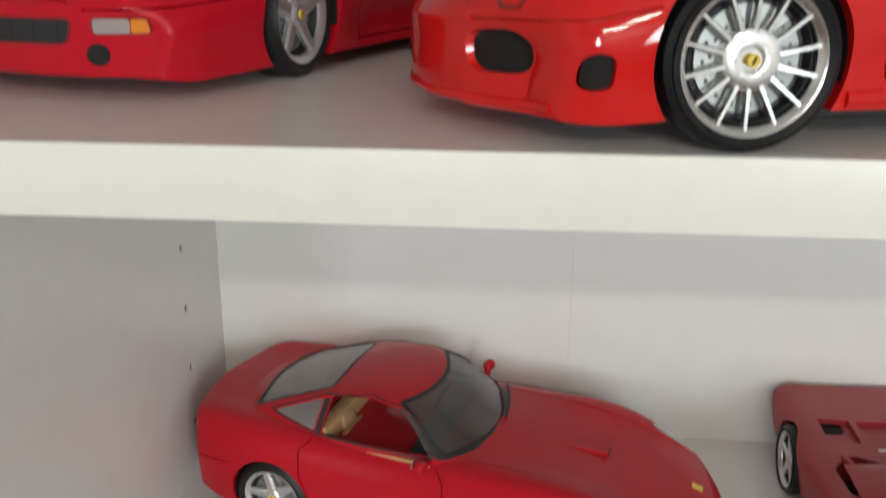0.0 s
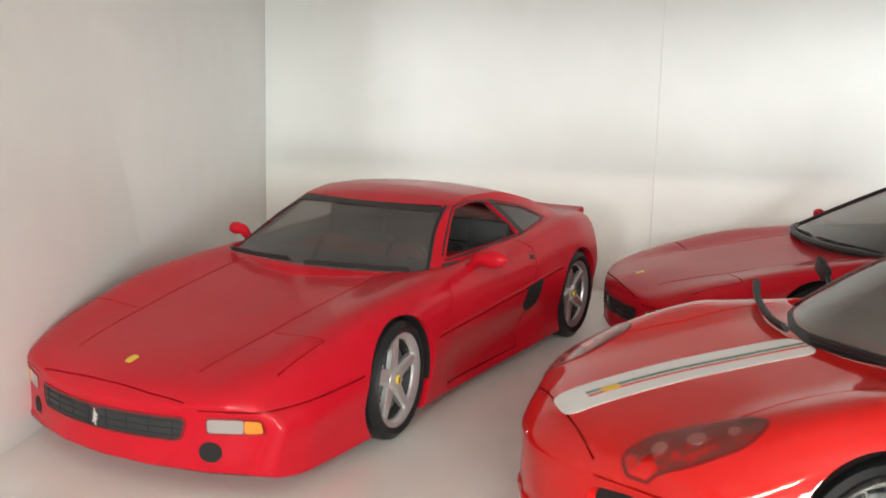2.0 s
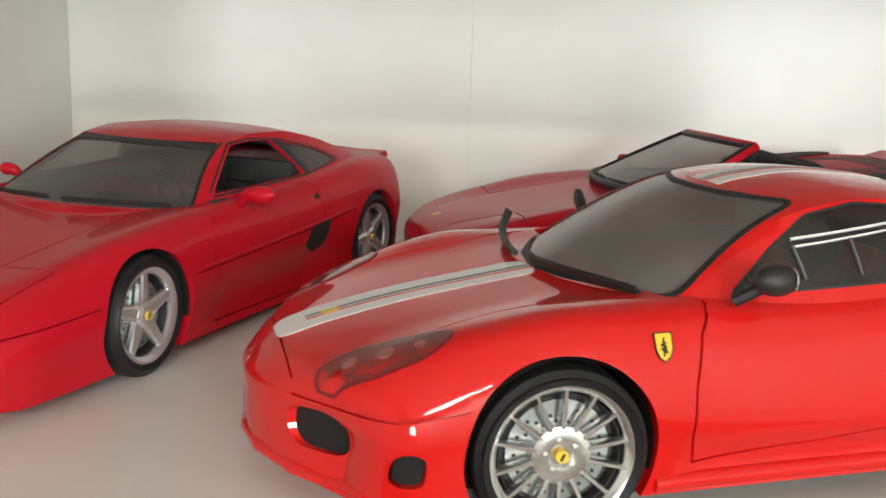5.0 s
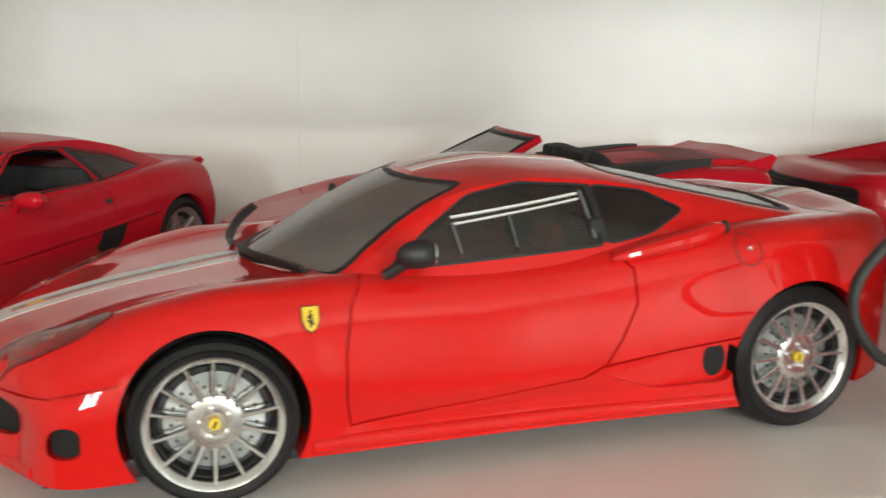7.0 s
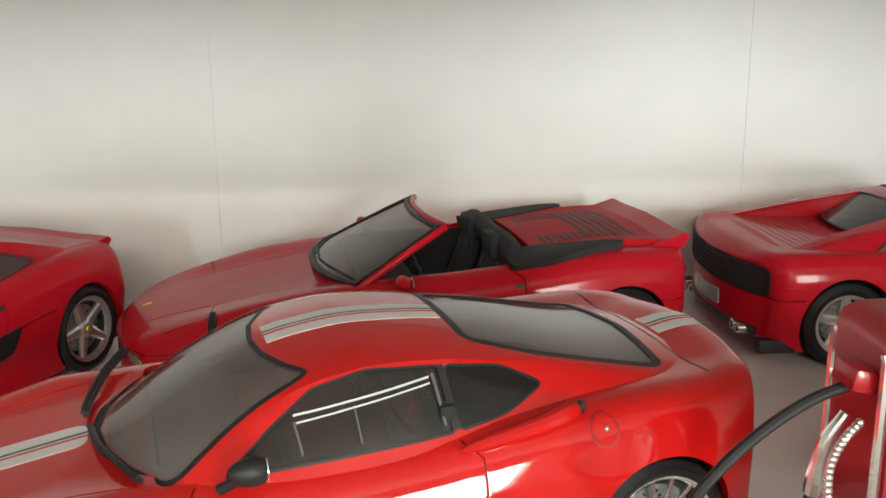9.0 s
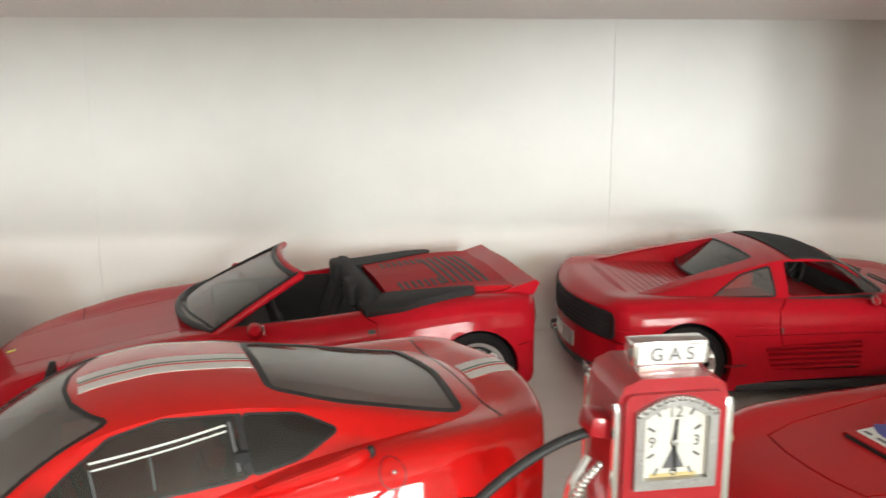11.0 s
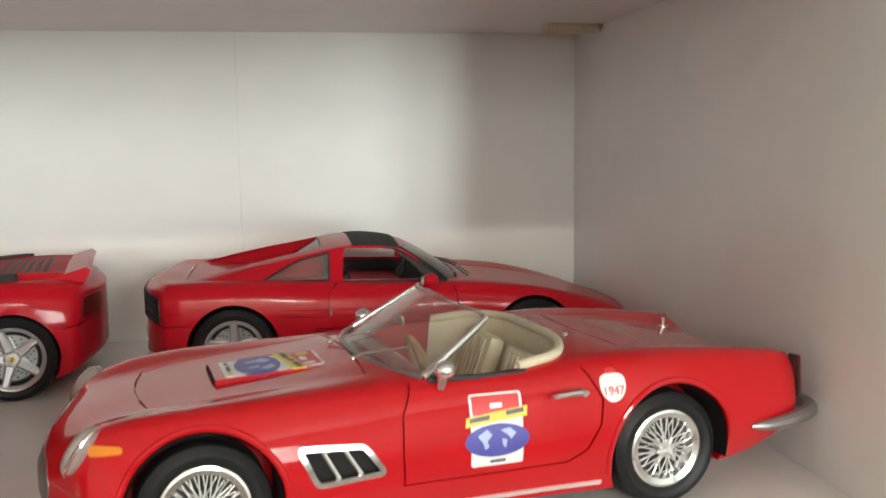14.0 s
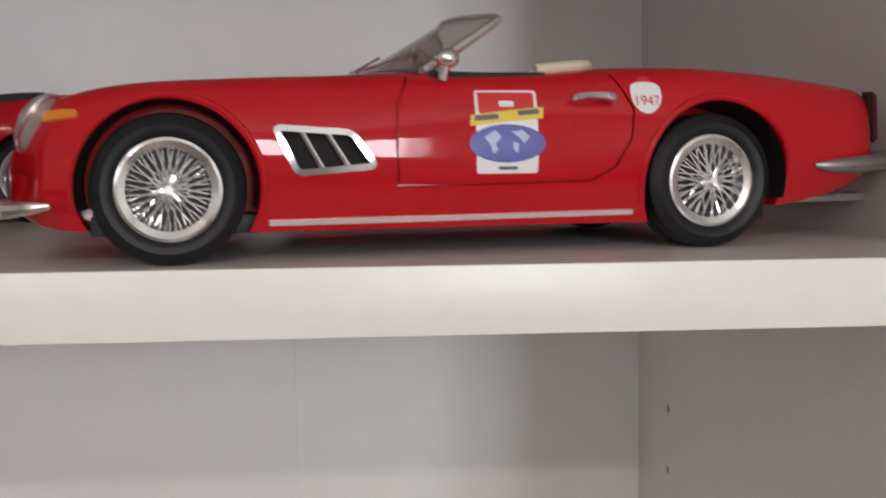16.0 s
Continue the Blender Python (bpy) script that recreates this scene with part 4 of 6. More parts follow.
def wedge_coupe(m):
    car = thing("model_car", m, "red model of a wedge-nosed coupe with five-spoke silver wheels", "model car", "model cars")
    skin = wedge_skin()
    cab = Cabin(70, 210, ((70, 39.5), (76, 42.5), (116, 61.0), (124, 63.2), (136, 64.6), (152, 64.4), (172, 61.2), (190, 56.0), (204, 51.5), (210, 49)),
                ((70, 41), (117, 31.5), (136, 31), (150, 31.5), (176, 35), (206, 40)), ((70, 45), (100, 46.5), (136, 47), (180, 46.5), (206, 45)), ((70, 36), (206, 44)), 13, 5, 2.0, 1.2)
    solid = skin.solid()
    tr = Tracer(solid)
    hole = prism(rounded([(86, -40), (86, 40), (152, 42), (152, -42)], 5), "z", 12, 80)
    wedge_common(car, skin, solid, tr, [hole], RED_DUSTY)
    shield = prism(rounded([(-39.6, 42.5), (-29, 60.3), (29, 60.3), (39.6, 42.5)], 2.5), "x", 60, 124)
    rear = prism(rounded([(-20, 52.5), (-22, 59.4), (22, 59.4), (20, 52.5)], 2), "x", 158, 220)
    sidew = side_cut(rounded([(101, 45.8), (121, 59.4), (132, 60.5), (143, 59.9), (152, 47.6)], 1.6))
    quarter = rounded([(147.5, 59.3), (156.0, 48.2), (177, 50.9), (166, 55.6)], 1.4)
    quart = side_cut(quarter)
    part("roof", carve(cab.shell(), [shield, rear, sidew, quart]), RED_DUSTY, car)
    headliner(cab, [shield, rear, sidew, quart], car)
    pane(cab, prism(rounded([(-40.1, 41.9), (-29.4, 60.7), (29.4, 60.7), (40.1, 41.9)], 2.5), "x", 60, 124.5), GLASS_DUSTY, car, "windscreen", "dusty windscreen with a painted grey sheen")
    pane(cab, rear, GLASS_DUSTY, car, "rear_window")
    side_panes(cab, quarter, GLASS_DUSTY, car, "quarter_window")
    ctr = Tracer(cab.solid())
    part("sun_band", ctr.ribbon([(-29.4, 59.1), (-15, 59.6), (0, 59.7), (15, 59.6), (29.4, 59.1)], "front", 3.4, 0.08), BLACK, car, "black band along the windscreen top")
    for s in (-1, 1):
        part("screen_trim", ctr.ribbon([(s * 39.8, 42.2), (s * 29.2, 60.3)], "front", 1.1, 0.12), BLACK, car)
    for s in ("left", "right"):
        part("window_trim", ctr.ribbon([(100, 46.2), (120.5, 60.0), (132, 61.1), (147.5, 59.9), (166, 56.2), (178.5, 50.9), (153, 47.4), (100, 45.2)], s, 0.7, 0.10), BLACK, car)
        part("window_pillar", ctr.ribbon([(145.3, 59.9), (154.2, 47.6)], s, 3.0, 0.15), BLACK, car)
    part("dashboard", box(87, 108, -40, 40, 30, 42.5, 3), SOFT, car)
    part("cockpit_floor", box(97, 151, -40, 40, 12, 14, 0.4), SOFT, car)
    part("rear_bulkhead", box(147, 151, -40, 40, 14, 52, 1), SOFT, car)
    door_cards(car, 97, 151, 42.2, 14, 44.5, SOFT)
    for y in (-19, 19):
        seat(car, 125, y, 15, SOFT)
    steering(car, 113, -19, 40)
    for s in (-1, 1):
        door_mirror(car, 104, 55 if s < 0 else 51.5, 46.6, s, RED_DUSTY, 8, 6.4 if s < 0 else 3.4, 3.2 if s < 0 else 2.5, [(104, 52, 45.3), (106, 47, 43.0), (108, 43.5, 42.0)])
    wiper(car, [(75.5, -2, 43.9), (78.0, -16, 44.0), (85.0, -36, 43.6)])
    wiper(car, [(81.5, 34, 43.6), (77, 20, 43.9), (75.5, 4, 44.2)])
    part("tail_spoiler", skin_lip(tr, 213, 41, -2.4), RED_DUSTY, car)
    return car


def skin_lip(tr, u, half, z):
    """A low ducktail across the tail."""
    pts = []
    for i in range(13):
        y = -half + 2 * half * i / 12
        p, n = tr.at(u, y, "top", 0)
        pts.append(p)
    vs, fs = [], []
    for p in pts:
        vs += [(p.x - 8, p.y, p.z - 0.6 + z * 0.4), (p.x + 9, p.y, p.z + 3.0 + z), (p.x + 11, p.y, p.z + 1.4 + z), (p.x + 8, p.y, p.z - 3 + z * 0.6)]
    for i in range(12):
        for j in range(4):
            fs.append((i * 4 + j, i * 4 + (j + 1) % 4, i * 4 + 4 + (j + 1) % 4, i * 4 + 4 + j))
    fs += [(3, 2, 1, 0), tuple(48 + j for j in range(4))]
    return vs, fs


def wedge_open(m):
    car = thing("model_car", m, "dusty red model of an open two-seater with black cockpit", "model car", "model cars")
    skin = wedge_skin()
    solid = skin.solid()
    tr = Tracer(solid)
    hole = prism(rounded([(87, -39), (87, 39), (160, 40), (160, -40)], 6), "z", 12, 80)
    wedge_common(car, skin, solid, tr, [hole], RED_DUSTY)
    # raked windscreen: dusty pane, black seal, red posts and a black header
    def screen(t, h):
        """t from -1 to 1 across, h from 0 to 1 up."""
        return (72.0 + 13.5 * abs(t) ** 2.2 * (1 - 0.62 * h) + 45.0 * h, t * (42.6 - 11.0 * h), 42.6 + 20.4 * h + 1.6 * h * (1 - h) - 0.8 * t * t * h)
    n = 20
    vs = [screen(-1 + 2 * i / n, j / 8) for j in range(9) for i in range(n + 1)]
    fs = [(j * (n + 1) + i, j * (n + 1) + i + 1, (j + 1) * (n + 1) + i + 1, (j + 1) * (n + 1) + i) for j in range(8) for i in range(n)]
    part("windscreen", join((vs, fs), flipped(([(x + 0.5, y, z - 0.5) for x, y, z in vs], fs))), GLASS_DUSTY, car, "dusty windscreen with a painted grey sheen")
    for s in (-1, 1):
        part("screen_post", tube([tuple(Vector(screen(s, h / 6)) + Vector((0.9, s * 0.7, -0.5))) for h in range(-1, 7)], 1.5, 8), RED_DUSTY, car, "red windscreen post")
        part("screen_seal", tube([tuple(Vector(screen(s * 0.975, h / 6)) + Vector((-0.2, 0, 0.3))) for h in range(0, 7)], 0.8, 6), BLACK, car)
    part("screen_header", tube([tuple(Vector(screen(-1 + 2 * i / n, 1.0)) + Vector((0.6, 0, -0.2))) for i in range(n + 1)], 1.4, 8), RED_DUSTY, car)
    part("sun_band", tube([tuple(Vector(screen(-0.97 + 1.94 * i / n, 0.955)) + Vector((-0.1, 0, 0.1))) for i in range(n + 1)], 1.0, 8), BLACK, car, "black band along the windscreen top")
    part("screen_base", tube([tuple(Vector(screen(-1 + 2 * i / n, 0.02)) + Vector((-0.3, 0, 0.0))) for i in range(n + 1)], 1.5, 8), BLACK, car)
    part("dashboard", box(88, 110, -39, 39, 30, 43.5, 3), SOFT, car)
    part("cockpit_floor", box(95, 159, -39, 39, 12, 14, 0.4), SOFT, car)
    part("rear_bulkhead", box(150, 160, -40, 40, 14, 49, 3), SOFT, car)
    door_cards(car, 96, 152, 39.6, 14, 44.6, SOFT)
    for y in (-19, 19):
        seat(car, 127, y, 17, SOFT, 22, 20, True)
    part("roll_padding", tube(spline([(151, -37, 45.5), (150.5, -32, 50.0), (150, -22, 51.6), (150, 0, 51.2), (150, 22, 51.6), (150.5, 32, 50.0), (151, 37, 45.5)], 28), [2.2, 3.4] + [4.4] * 24 + [3.4, 2.2], 12), SOFT, car, "black padded bar behind the seats")
    for y in (-19, 19):
        part("head_pad", box(143, 148.5, y - 8, y + 8, 45, 55.5, 2.4), SOFT, car, "black padded head rest")
    for s in (-1, 1):
        tray = [(146, s * 28), (146, s * 46), (163, s * 46.5), (196, s * 41), (196, s * 36), (164, s * 28)]
        part("tonneau_side", join(tr.patch(rounded(tray, 3), "top", 3.0, 4.4)), SOFT, car, "black folded hood cover")
        door_mirror(car, 101, 57 if s < 0 else 57 - 3, 46.8, s, RED_DUSTY, 9, 7.0 if s < 0 else 3.6, 3.3 if s < 0 else 2.5, [(101, 53, 45.5), (104, 47, 43.0), (106, 43.5, 42.0)])
    # louvred engine lid
    lid = part("engine_lid", tr.patch(rounded([(160, -33), (160, 33), (217, 37), (217, -37)], 4), "top", 2.4, 3.0), LID_RED, car, "red louvred engine lid")
    ltr = Tracer(tr.patch(rounded([(160, -33), (160, 33), (217, 37), (217, -37)], 4), "top", 2.4, 3.0))
    for k in range(6):
        u = 205 - 3.6 * k
        part("louvre", ltr.patch(rounded([(u, -27 + k * 0.5), (u, 27 - k * 0.5), (u + 1.9, 27 - k * 0.5), (u + 1.9, -27 + k * 0.5)], 0.6, 2), "top", 0.12, 0.3), GAP, lid)
    for s in (-1, 1):
        for k in range(7):
            u = 167 + 3.0 * k
            part("louvre", ltr.patch(rounded([(u, s * 15), (u, s * 26), (u + 1.5, s * 26), (u + 1.5, s * 15)], 0.5, 2), "top", 0.12, 0.3), GAP, lid)
    part("tail_spoiler", skin_lip(tr, 215, 39, 2.0), RED_DUSTY, car)
    steering(car, 114, -19, 41)
    wiper(car, [(75.5, -2, 43.9), (78.0, -16, 44.0), (85.0, -36, 43.6)])
    wiper(car, [(81.5, 34, 43.6), (77, 20, 43.9), (75.5, 4, 44.2)])
    return car


wedge_coupe(placed(-37.8, 248.0, 66.8, 57, -49.5))
wedge_open(placed(236.6, 349.5, 9.0, 193, -50.5))


# ---------------------------------------------------------------- 2: rounded mid-engined coupe with a striped bonnet
def striped_coupe(m):
    car = thing("model_car", m, "shiny bright red model coupe with white bonnet stripe, silver spoked wheels", "model car", "model cars")
    L = 244
    skin = Skin(L,
                top=((0, 25), (6, 29.5), (25, 35.5), (50, 40.5), (80, 45), (110, 47), (150, 51), (190, 52), (222, 52.6), (236, 54.6), (244, 54.2)),
                shoulder_z=((0, 24), (6, 28.5), (25, 36), (45, 41.5), (60, 43.5), (80, 43.5), (110, 43), (140, 44.5), (170, 48.5), (200, 51), (230, 51.5), (244, 50.5)),
                shoulder_y=((0, 33), (5, 37.6), (15, 41.5), (40, 44.5), (60, 45.5), (90, 45), (130, 45), (165, 46), (200, 47.5), (228, 45.5), (244, 41.5)),
                waist_z=((0, 20), (30, 25), (57, 31), (76, 29), (92, 22), (120, 20), (150, 22), (170, 29), (201, 36), (244, 36)),
                waist_y=((0, 40), (5, 44.8), (15, 48.8), (40, 51.4), (57, 52.4), (90, 51.2), (130, 50.8), (165, 52), (201, 53.6), (228, 51.5), (244, 47)),
                bottom=((0, 6.2), (15, 5.8), (40, 7.2), (57, 8), (90, 7.6), (190, 7.8), (220, 9.6), (244, 12)), tuck=1.2, hollow=((0, 0.6), (78, 0.6), (92, 2.0), (130, 2.5), (150, 1.6), (172, 0.6), (244, 0.6)), sweep_f=18.5, sweep_r=12, reach_f=80, reach_r=55, round_f=9)
    cab = Cabin(62, 236, ((62, 40.5), (68, 43.6), (111, 64.0), (120, 66.0), (134, 67.4), (150, 66.6), (176, 62.4), (205, 56.5), (228, 52.3), (236, 49.5)),
                ((62, 41), (112, 32), (134, 31.2), (160, 31), (205, 34), (236, 37)), ((62, 44), (95, 45.5), (134, 46), (175, 44), (236, 42)), ((62, 37), (236, 45)), 17, 4, 3.2, 1.4)
    solid = skin.solid()
    tr = Tracer(solid)
    hole = prism(rounded([(82, -39), (82, 39), (152, 41), (152, -41)], 5), "z", 12, 80)
    mouth = [rounded([(s * 23.2, 13.2), (s * 22.2, 21.6), (s * 35.2, 22.6), (s * 36.6, 13.8)], 4.6, 6) for s in (-1, 1)]
    duct = rounded([(23.4, 13.2), (24.0, 18.0), (27.0, 19.6), (30.4, 18.6), (30.2, 12.6), (26.0, 12.0)], 1.8, 4)
    scoop = rounded([(147, 19.0), (160, 14.6), (181, 15.0), (182, 25.0), (165, 23.6)], 3.0)
    cuts = [hole] + arch(57, 17.8, 19.8, 31) + arch(201.4, 18.6, 20.4, 31)
    cuts += [prism(duct, "y", *sorted((s * 38.0, s * 90))) for s in (-1, 1)] + [prism(p, "x", -30, 23) for p in mouth] + [prism(scoop, "y", *sorted((s * 49.4, s * 90))) for s in (-1, 1)]
    lines = [("left", [(90, 45), (86.4, 40), (84.6, 30), (84.6, 20), (85.6, 13.6)]), ("left", [(149, 48.8), (155, 44), (155, 36), (151, 28), (147, 22), (141, 19)]), ("left", [(85.6, 13.6), (115, 16), (141, 19)]),
             ("left", [(146, 21.5), (165, 24.2), (182, 26)]), ("left", [(8, 24), (25, 25), (38, 27.5)]),
             ("top", [(9.5, -38), (8, -20), (7.5, 0), (8, 20), (9.5, 38)]), ("top", [(10, -38), (22, -33), (50, -31), (78, -36)]), ("top", [(10, 38), (22, 33), (50, 31), (78, 36)]), ("top", [(9.5, -5.5), (10, 0), (9.5, 5.5)])]
    part("body", carve(solid, cuts + panel_gaps(tr, lines, 0.5)), RED, car)
    wells(car, ((57, 17.8), (201.4, 18.6)), 18.8, 31, 50.0)
    for s in (-1, 1):
        part("nose_intake", tr.patch(mouth[0 if s < 0 else 1], "front", -1.5, 0.4, 1.5), RECESS, car, "black nose intake")
        part("corner_duct", tr.patch(duct, "left" if s < 0 else "right", -1.6, 0.4, 1.5), RECESS, car, "black corner duct")
        side = "left" if s < 0 else "right"
        # head lamp under its clear cover
        bucket = [(13.5, s * 34), (11.5, s * 28), (20, s * 27), (36, s * 33.5), (38.5, s * 38.5), (32, s * 42), (22, s * 40)]
        part("lamp_bucket", tr.patch(rounded(bucket, 3.5), "top", 0.06, 0.3), LAMP_BACK, car, "dark red lamp recess")
        hl = part("head_lamp", tr.patch(rounded(bucket, 3.5), "top", 0.45, 0.2), LAMP_COVER, car, "clear head lamp cover")
        for u, y, r in ((18.5, 32.0, 1.7), (25, 34.4, 2.0), (31.5, 37.0, 1.3)):
            p, n = tr.at(u, s * y, "top", 0.0)
            q = Vector((0, 0, 1)).rotation_difference(n).to_matrix().to_4x4()
            part("lamp_bowl", moved(lathe([(0.01, 0.34), (r * 0.5, 0.30), (r * 0.8, 0.2), (r, 0.30), (r, -0.4)], 18, "z"), Matrix.Translation(p) @ q), LAMP_BOWL, hl)
        part("lamp_trim", tr.ribbon(rounded(bucket, 3.5), "top", 0.7, 0.25, closed=True), GAP_RED, car)
        shield = [(75.4, 40.6), (75.4, 37.8), (76.1, 36.2), (77.3, 35.4), (78.5, 36.2), (79.2, 37.8), (79.2, 40.6)]
        b = part("wing_badge", tr.patch(shield, side, 0.3), YELLOW, car, "yellow wing shield with black rearing mark")
        part("badge_mark", tr.patch(prancing(77.3, 38.1, 1.7), side, 0.45), GAP, b)
        part("badge_rim", tr.ribbon(shield, side, 0.25, 0.42, closed=True), GAP, b)
        part("side_marker", tr.patch(ellipse(81.5, 31.4, 0.7, 1.0, 10), side, 0.3), AMBER, car)
        part("fuel_cap" if s < 0 else "side_cap", join(tr.ribbon(ellipse(185.5, 47.0, 3.4, 3.6, 24), side, 0.4, 0.06, closed=True)), GAP_RED, car)
        p, n = tr.at(186, s * 0 + 47.4, side, 0.1)
        part("cap_knob", ball(tuple(p), 0.7, 0.6, 0.7, 10, 6), ALLOY, car)
        sill = [tr.at(77 + 5 * k, 9.9, side, -0.9)[0] for k in range(22)]
        part("lower_sill", tube([(p.x, p.y, p.z) for p in sill], 2.0, 12), RED, car, "rounded red sill")
        part("intake_hole", prism(ellipse(177.4, 20.0, 3.2, 4.3, 20), "y", *sorted((s * 49.2, s * 49.55))), RECESS, car, "dark oval side intake")
        for xw, R, w in ((57, 17.8, 14), (201.4, 18.7, 17)):
            wheel("mesh", R, w, 14.2, car, xw, s * (52.0 - w / 2), R, s, 12 if xw < 100 else 0, -4 if xw < 100 else 0)
        if s < 0:
            door_mirror(car, 101.5, 48.6, 50.6, s, BLACK, 9.5, 3.0, 3.2, [(99.5, 47.2, 49.0), (97.5, 45.8, 47.2), (95.0, 44.2, 45.4)])
        else:
            part("mirror", join(moved(box(-1.2, 1.2, -4.6, 4.6, -2.3, 2.3, 1.0), pose(104, 55.5, 50.2, 18, 0, -12)), tube([(103.5, 52, 49.0), (102, 48, 47.0), (100, 44, 45.2)], [0.9, 0.9, 1.3], 8)), BLACK, car)
    # stripe from nose to tail
    chin = [tr.at(y, 8.0, "front", -0.7)[0] for y in range(-42, 43, 3)]
    part("chin_lip", tube([tuple(p) for p in chin if p is not None], 1.5, 10), RED, car, "rounded red chin lip")
    both = Tracer(solid, cab.solid())
    for u0, u1 in ((7, 67.5), (112, 158.5), (226, 241)):
        n = 8
        for a, b, mat, lift in ((-6.6, 6.6, STICKER, 0.12), (-1.5, -0.5, STICKER_RED, 0.2), (0.5, 1.5, GREEN, 0.2)):
            poly = [(u0 if mat is STICKER or u0 > 10 else u0 + 7, a), (u0 if mat is STICKER or u0 > 10 else u0 + 7, b), (u1, b), (u1, a)]
            part("stripe" if mat is STICKER else "stripe_line", both.patch(rounded(poly, 4.5 if mat is STICKER and u0 < 10 else 0.05, 5), "top", lift, 0.3), mat, car, "white bonnet stripe" if mat is STICKER else "")
    part("nose_badge", tr.patch([(17.5, -1.2), (17.5, 1.2), (21.5, 1.2), (21.5, -1.2)], "top", 0.3), YELLOW, car)
    shield = prism(rounded([(-37.6, 44.4), (-28.8, 63.2), (28.8, 63.2), (37.6, 44.4)], 3), "x", 40, 118)
    door_glass = rounded([(96.5, 45.8), (107.5, 54.2), (118, 60.9), (131, 63.5), (149.2, 62.3), (150.2, 48.8)], 1.4)
    rear_glass = rounded([(150.2, 62.3), (151.2, 48.9), (164, 50.8), (175.6, 55.5), (165, 60.4)], 2.2)
    sidew, quart = side_cut(door_glass), side_cut(rear_glass)
    eng = prism(rounded([(160, -21), (160, 21), (178, 27), (213, 29.5), (216, 0), (213, -29.5), (178, -27)], 4), "z", 50, 90)
    part("roof", carve(cab.shell(), [shield, sidew, quart, eng]), RED, car)
    headliner(cab, [shield, sidew, quart, eng], car)
    pane(cab, prism(rounded([(-38.1, 43.8), (-29.2, 63.7), (29.2, 63.7), (38.1, 43.8)], 3), "x", 40, 119), GLASS_FILM, car, "windscreen", "clear windscreen with painted greyish reflections")
    side_panes(cab, door_glass, GLASS_SIDE, car, "side_window")
    side_panes(cab, rear_glass, GLASS_DARK, car, "quarter_window", "smoked quarter window")
    pane(cab, eng, GLASS_FILM, car, "engine_window", "grey engine cover window")
    ctr = Tracer(cab.solid())
    part("engine_window_trim", ctr.ribbon(rounded([(160, -21), (160, 21), (178, 27), (213, 29.5), (216, 0), (213, -29.5), (178, -27)], 4), "top", 2.2, 0.12, closed=True), BLACK, car)
    part("screen_trim", join(ctr.ribbon(rounded([(-37.6, 44.4), (-28.8, 63.2), (28.8, 63.2), (37.6, 44.4)], 3), "front", 1.4, 0.12, closed=True)), BLACK, car)
    part("screen_base", ctr.ribbon([(-37, 44.0), (-25, 43.8), (0, 43.9), (25, 43.8), (37, 44.0)], "front", 2.2, 0.12), BLACK, car)
    for s in ("left", "right"):
        sg = -1 if s == "left" else 1
        part("window_trim", ctr.ribbon(door_glass, s, 0.65, 0.1, closed=True), BLACK, car)
        part("quarter_trim", ctr.ribbon(rear_glass, s, 0.65, 0.1, closed=True), BLACK, car)
        part("window_pillar", ctr.ribbon([(149.4, 62.4), (150.4, 49.2)], s, 1.6, 0.2), BLACK, car)
        # two thin white lines laid along the upper side glass
        part("slider_line", join(ctr.ribbon([(113, 56.2), (146, 60.4)], s, 0.45, 0.4), ctr.ribbon([(113.5, 54.8), (146, 59.2)], s, 0.35, 0.4)), STICKER, car, "pale double line across the sliding side window")
        part("slider_frame", join(ctr.ribbon([(113, 55), (114, 48.6)], s, 0.5, 0.35), ctr.ribbon([(127, 57), (127.6, 49.4)], s, 0.4, 0.35), ctr.ribbon([(147, 61), (148, 50.4)], s, 0.7, 0.35)), GREYBAR, car)
        part("slider_catch", ctr.patch(rounded([(114.6, 50.6), (114.6, 53.0), (116, 53.0), (116, 50.6)], 0.4, 2), s, 0.5), LENS, car)
    # rails of the roof flowing into the tail: shoulder scoop behind the door
    for s in (-1, 1):
        pts = [(150, s * 46.2, 46.2), (160, s * 46.9, 48.2), (172, s * 46.9, 50.4), (180, s * 45.6, 52.2)]
        part("shoulder_scoop", tube(spline(pts, 14), [0.5, 1.2, 1.5, 1.7, 1.8, 1.9, 2.0, 2.1, 2.2, 2.3, 2.4, 2.4, 2.2, 1.4], 10), RED, car)
        part("scoop_mouth", ball((181, s * 45.3, 52.3), 1.2, 1.5, 1.8, 10, 8), BLACK, car)
    part("dashboard", box(83, 106, -40, 40, 32, 43.8, 3), SOFT, car)
    part("cockpit_floor", box(93, 151, -40, 40, 12, 14, 0.4), SOFT, car)
    part("rear_bulkhead", box(147, 151, -40, 40, 14, 55, 1), SOFT, car)
    door_cards(car, 93, 151, 41.2, 14, 45, SOFT)
    for y in (-19, 19):
        seat(car, 124, y, 16, SEATRED, 21, 20)
    steering(car, 112, -19, 42)
    cage = [(150, -30, 50), (150, -29, 60), (150, -22, 62.5), (150, 22, 62.5), (150, 29, 60), (150, 30, 50)]
    part("roll_cage", tube(cage, 1.1, 8), SEATRED, car)
    wiper(car, spline([(68.5, 0, 44.9), (71, -14, 45.4), (79, -34, 45.2)], 8), 0.8)
    wiper(car, spline([(67.0, 9, 44.9), (68.0, 18, 45.0), (72, 33, 46.6), (78, 45.5, 48.6)], 8), 0.9)
    part("tail_gap", both.ribbon([(222, -38), (222, 38)], "top", 0.6, 0.05), GAP, car)
    under(car, L, 44, 6.5)
    return car


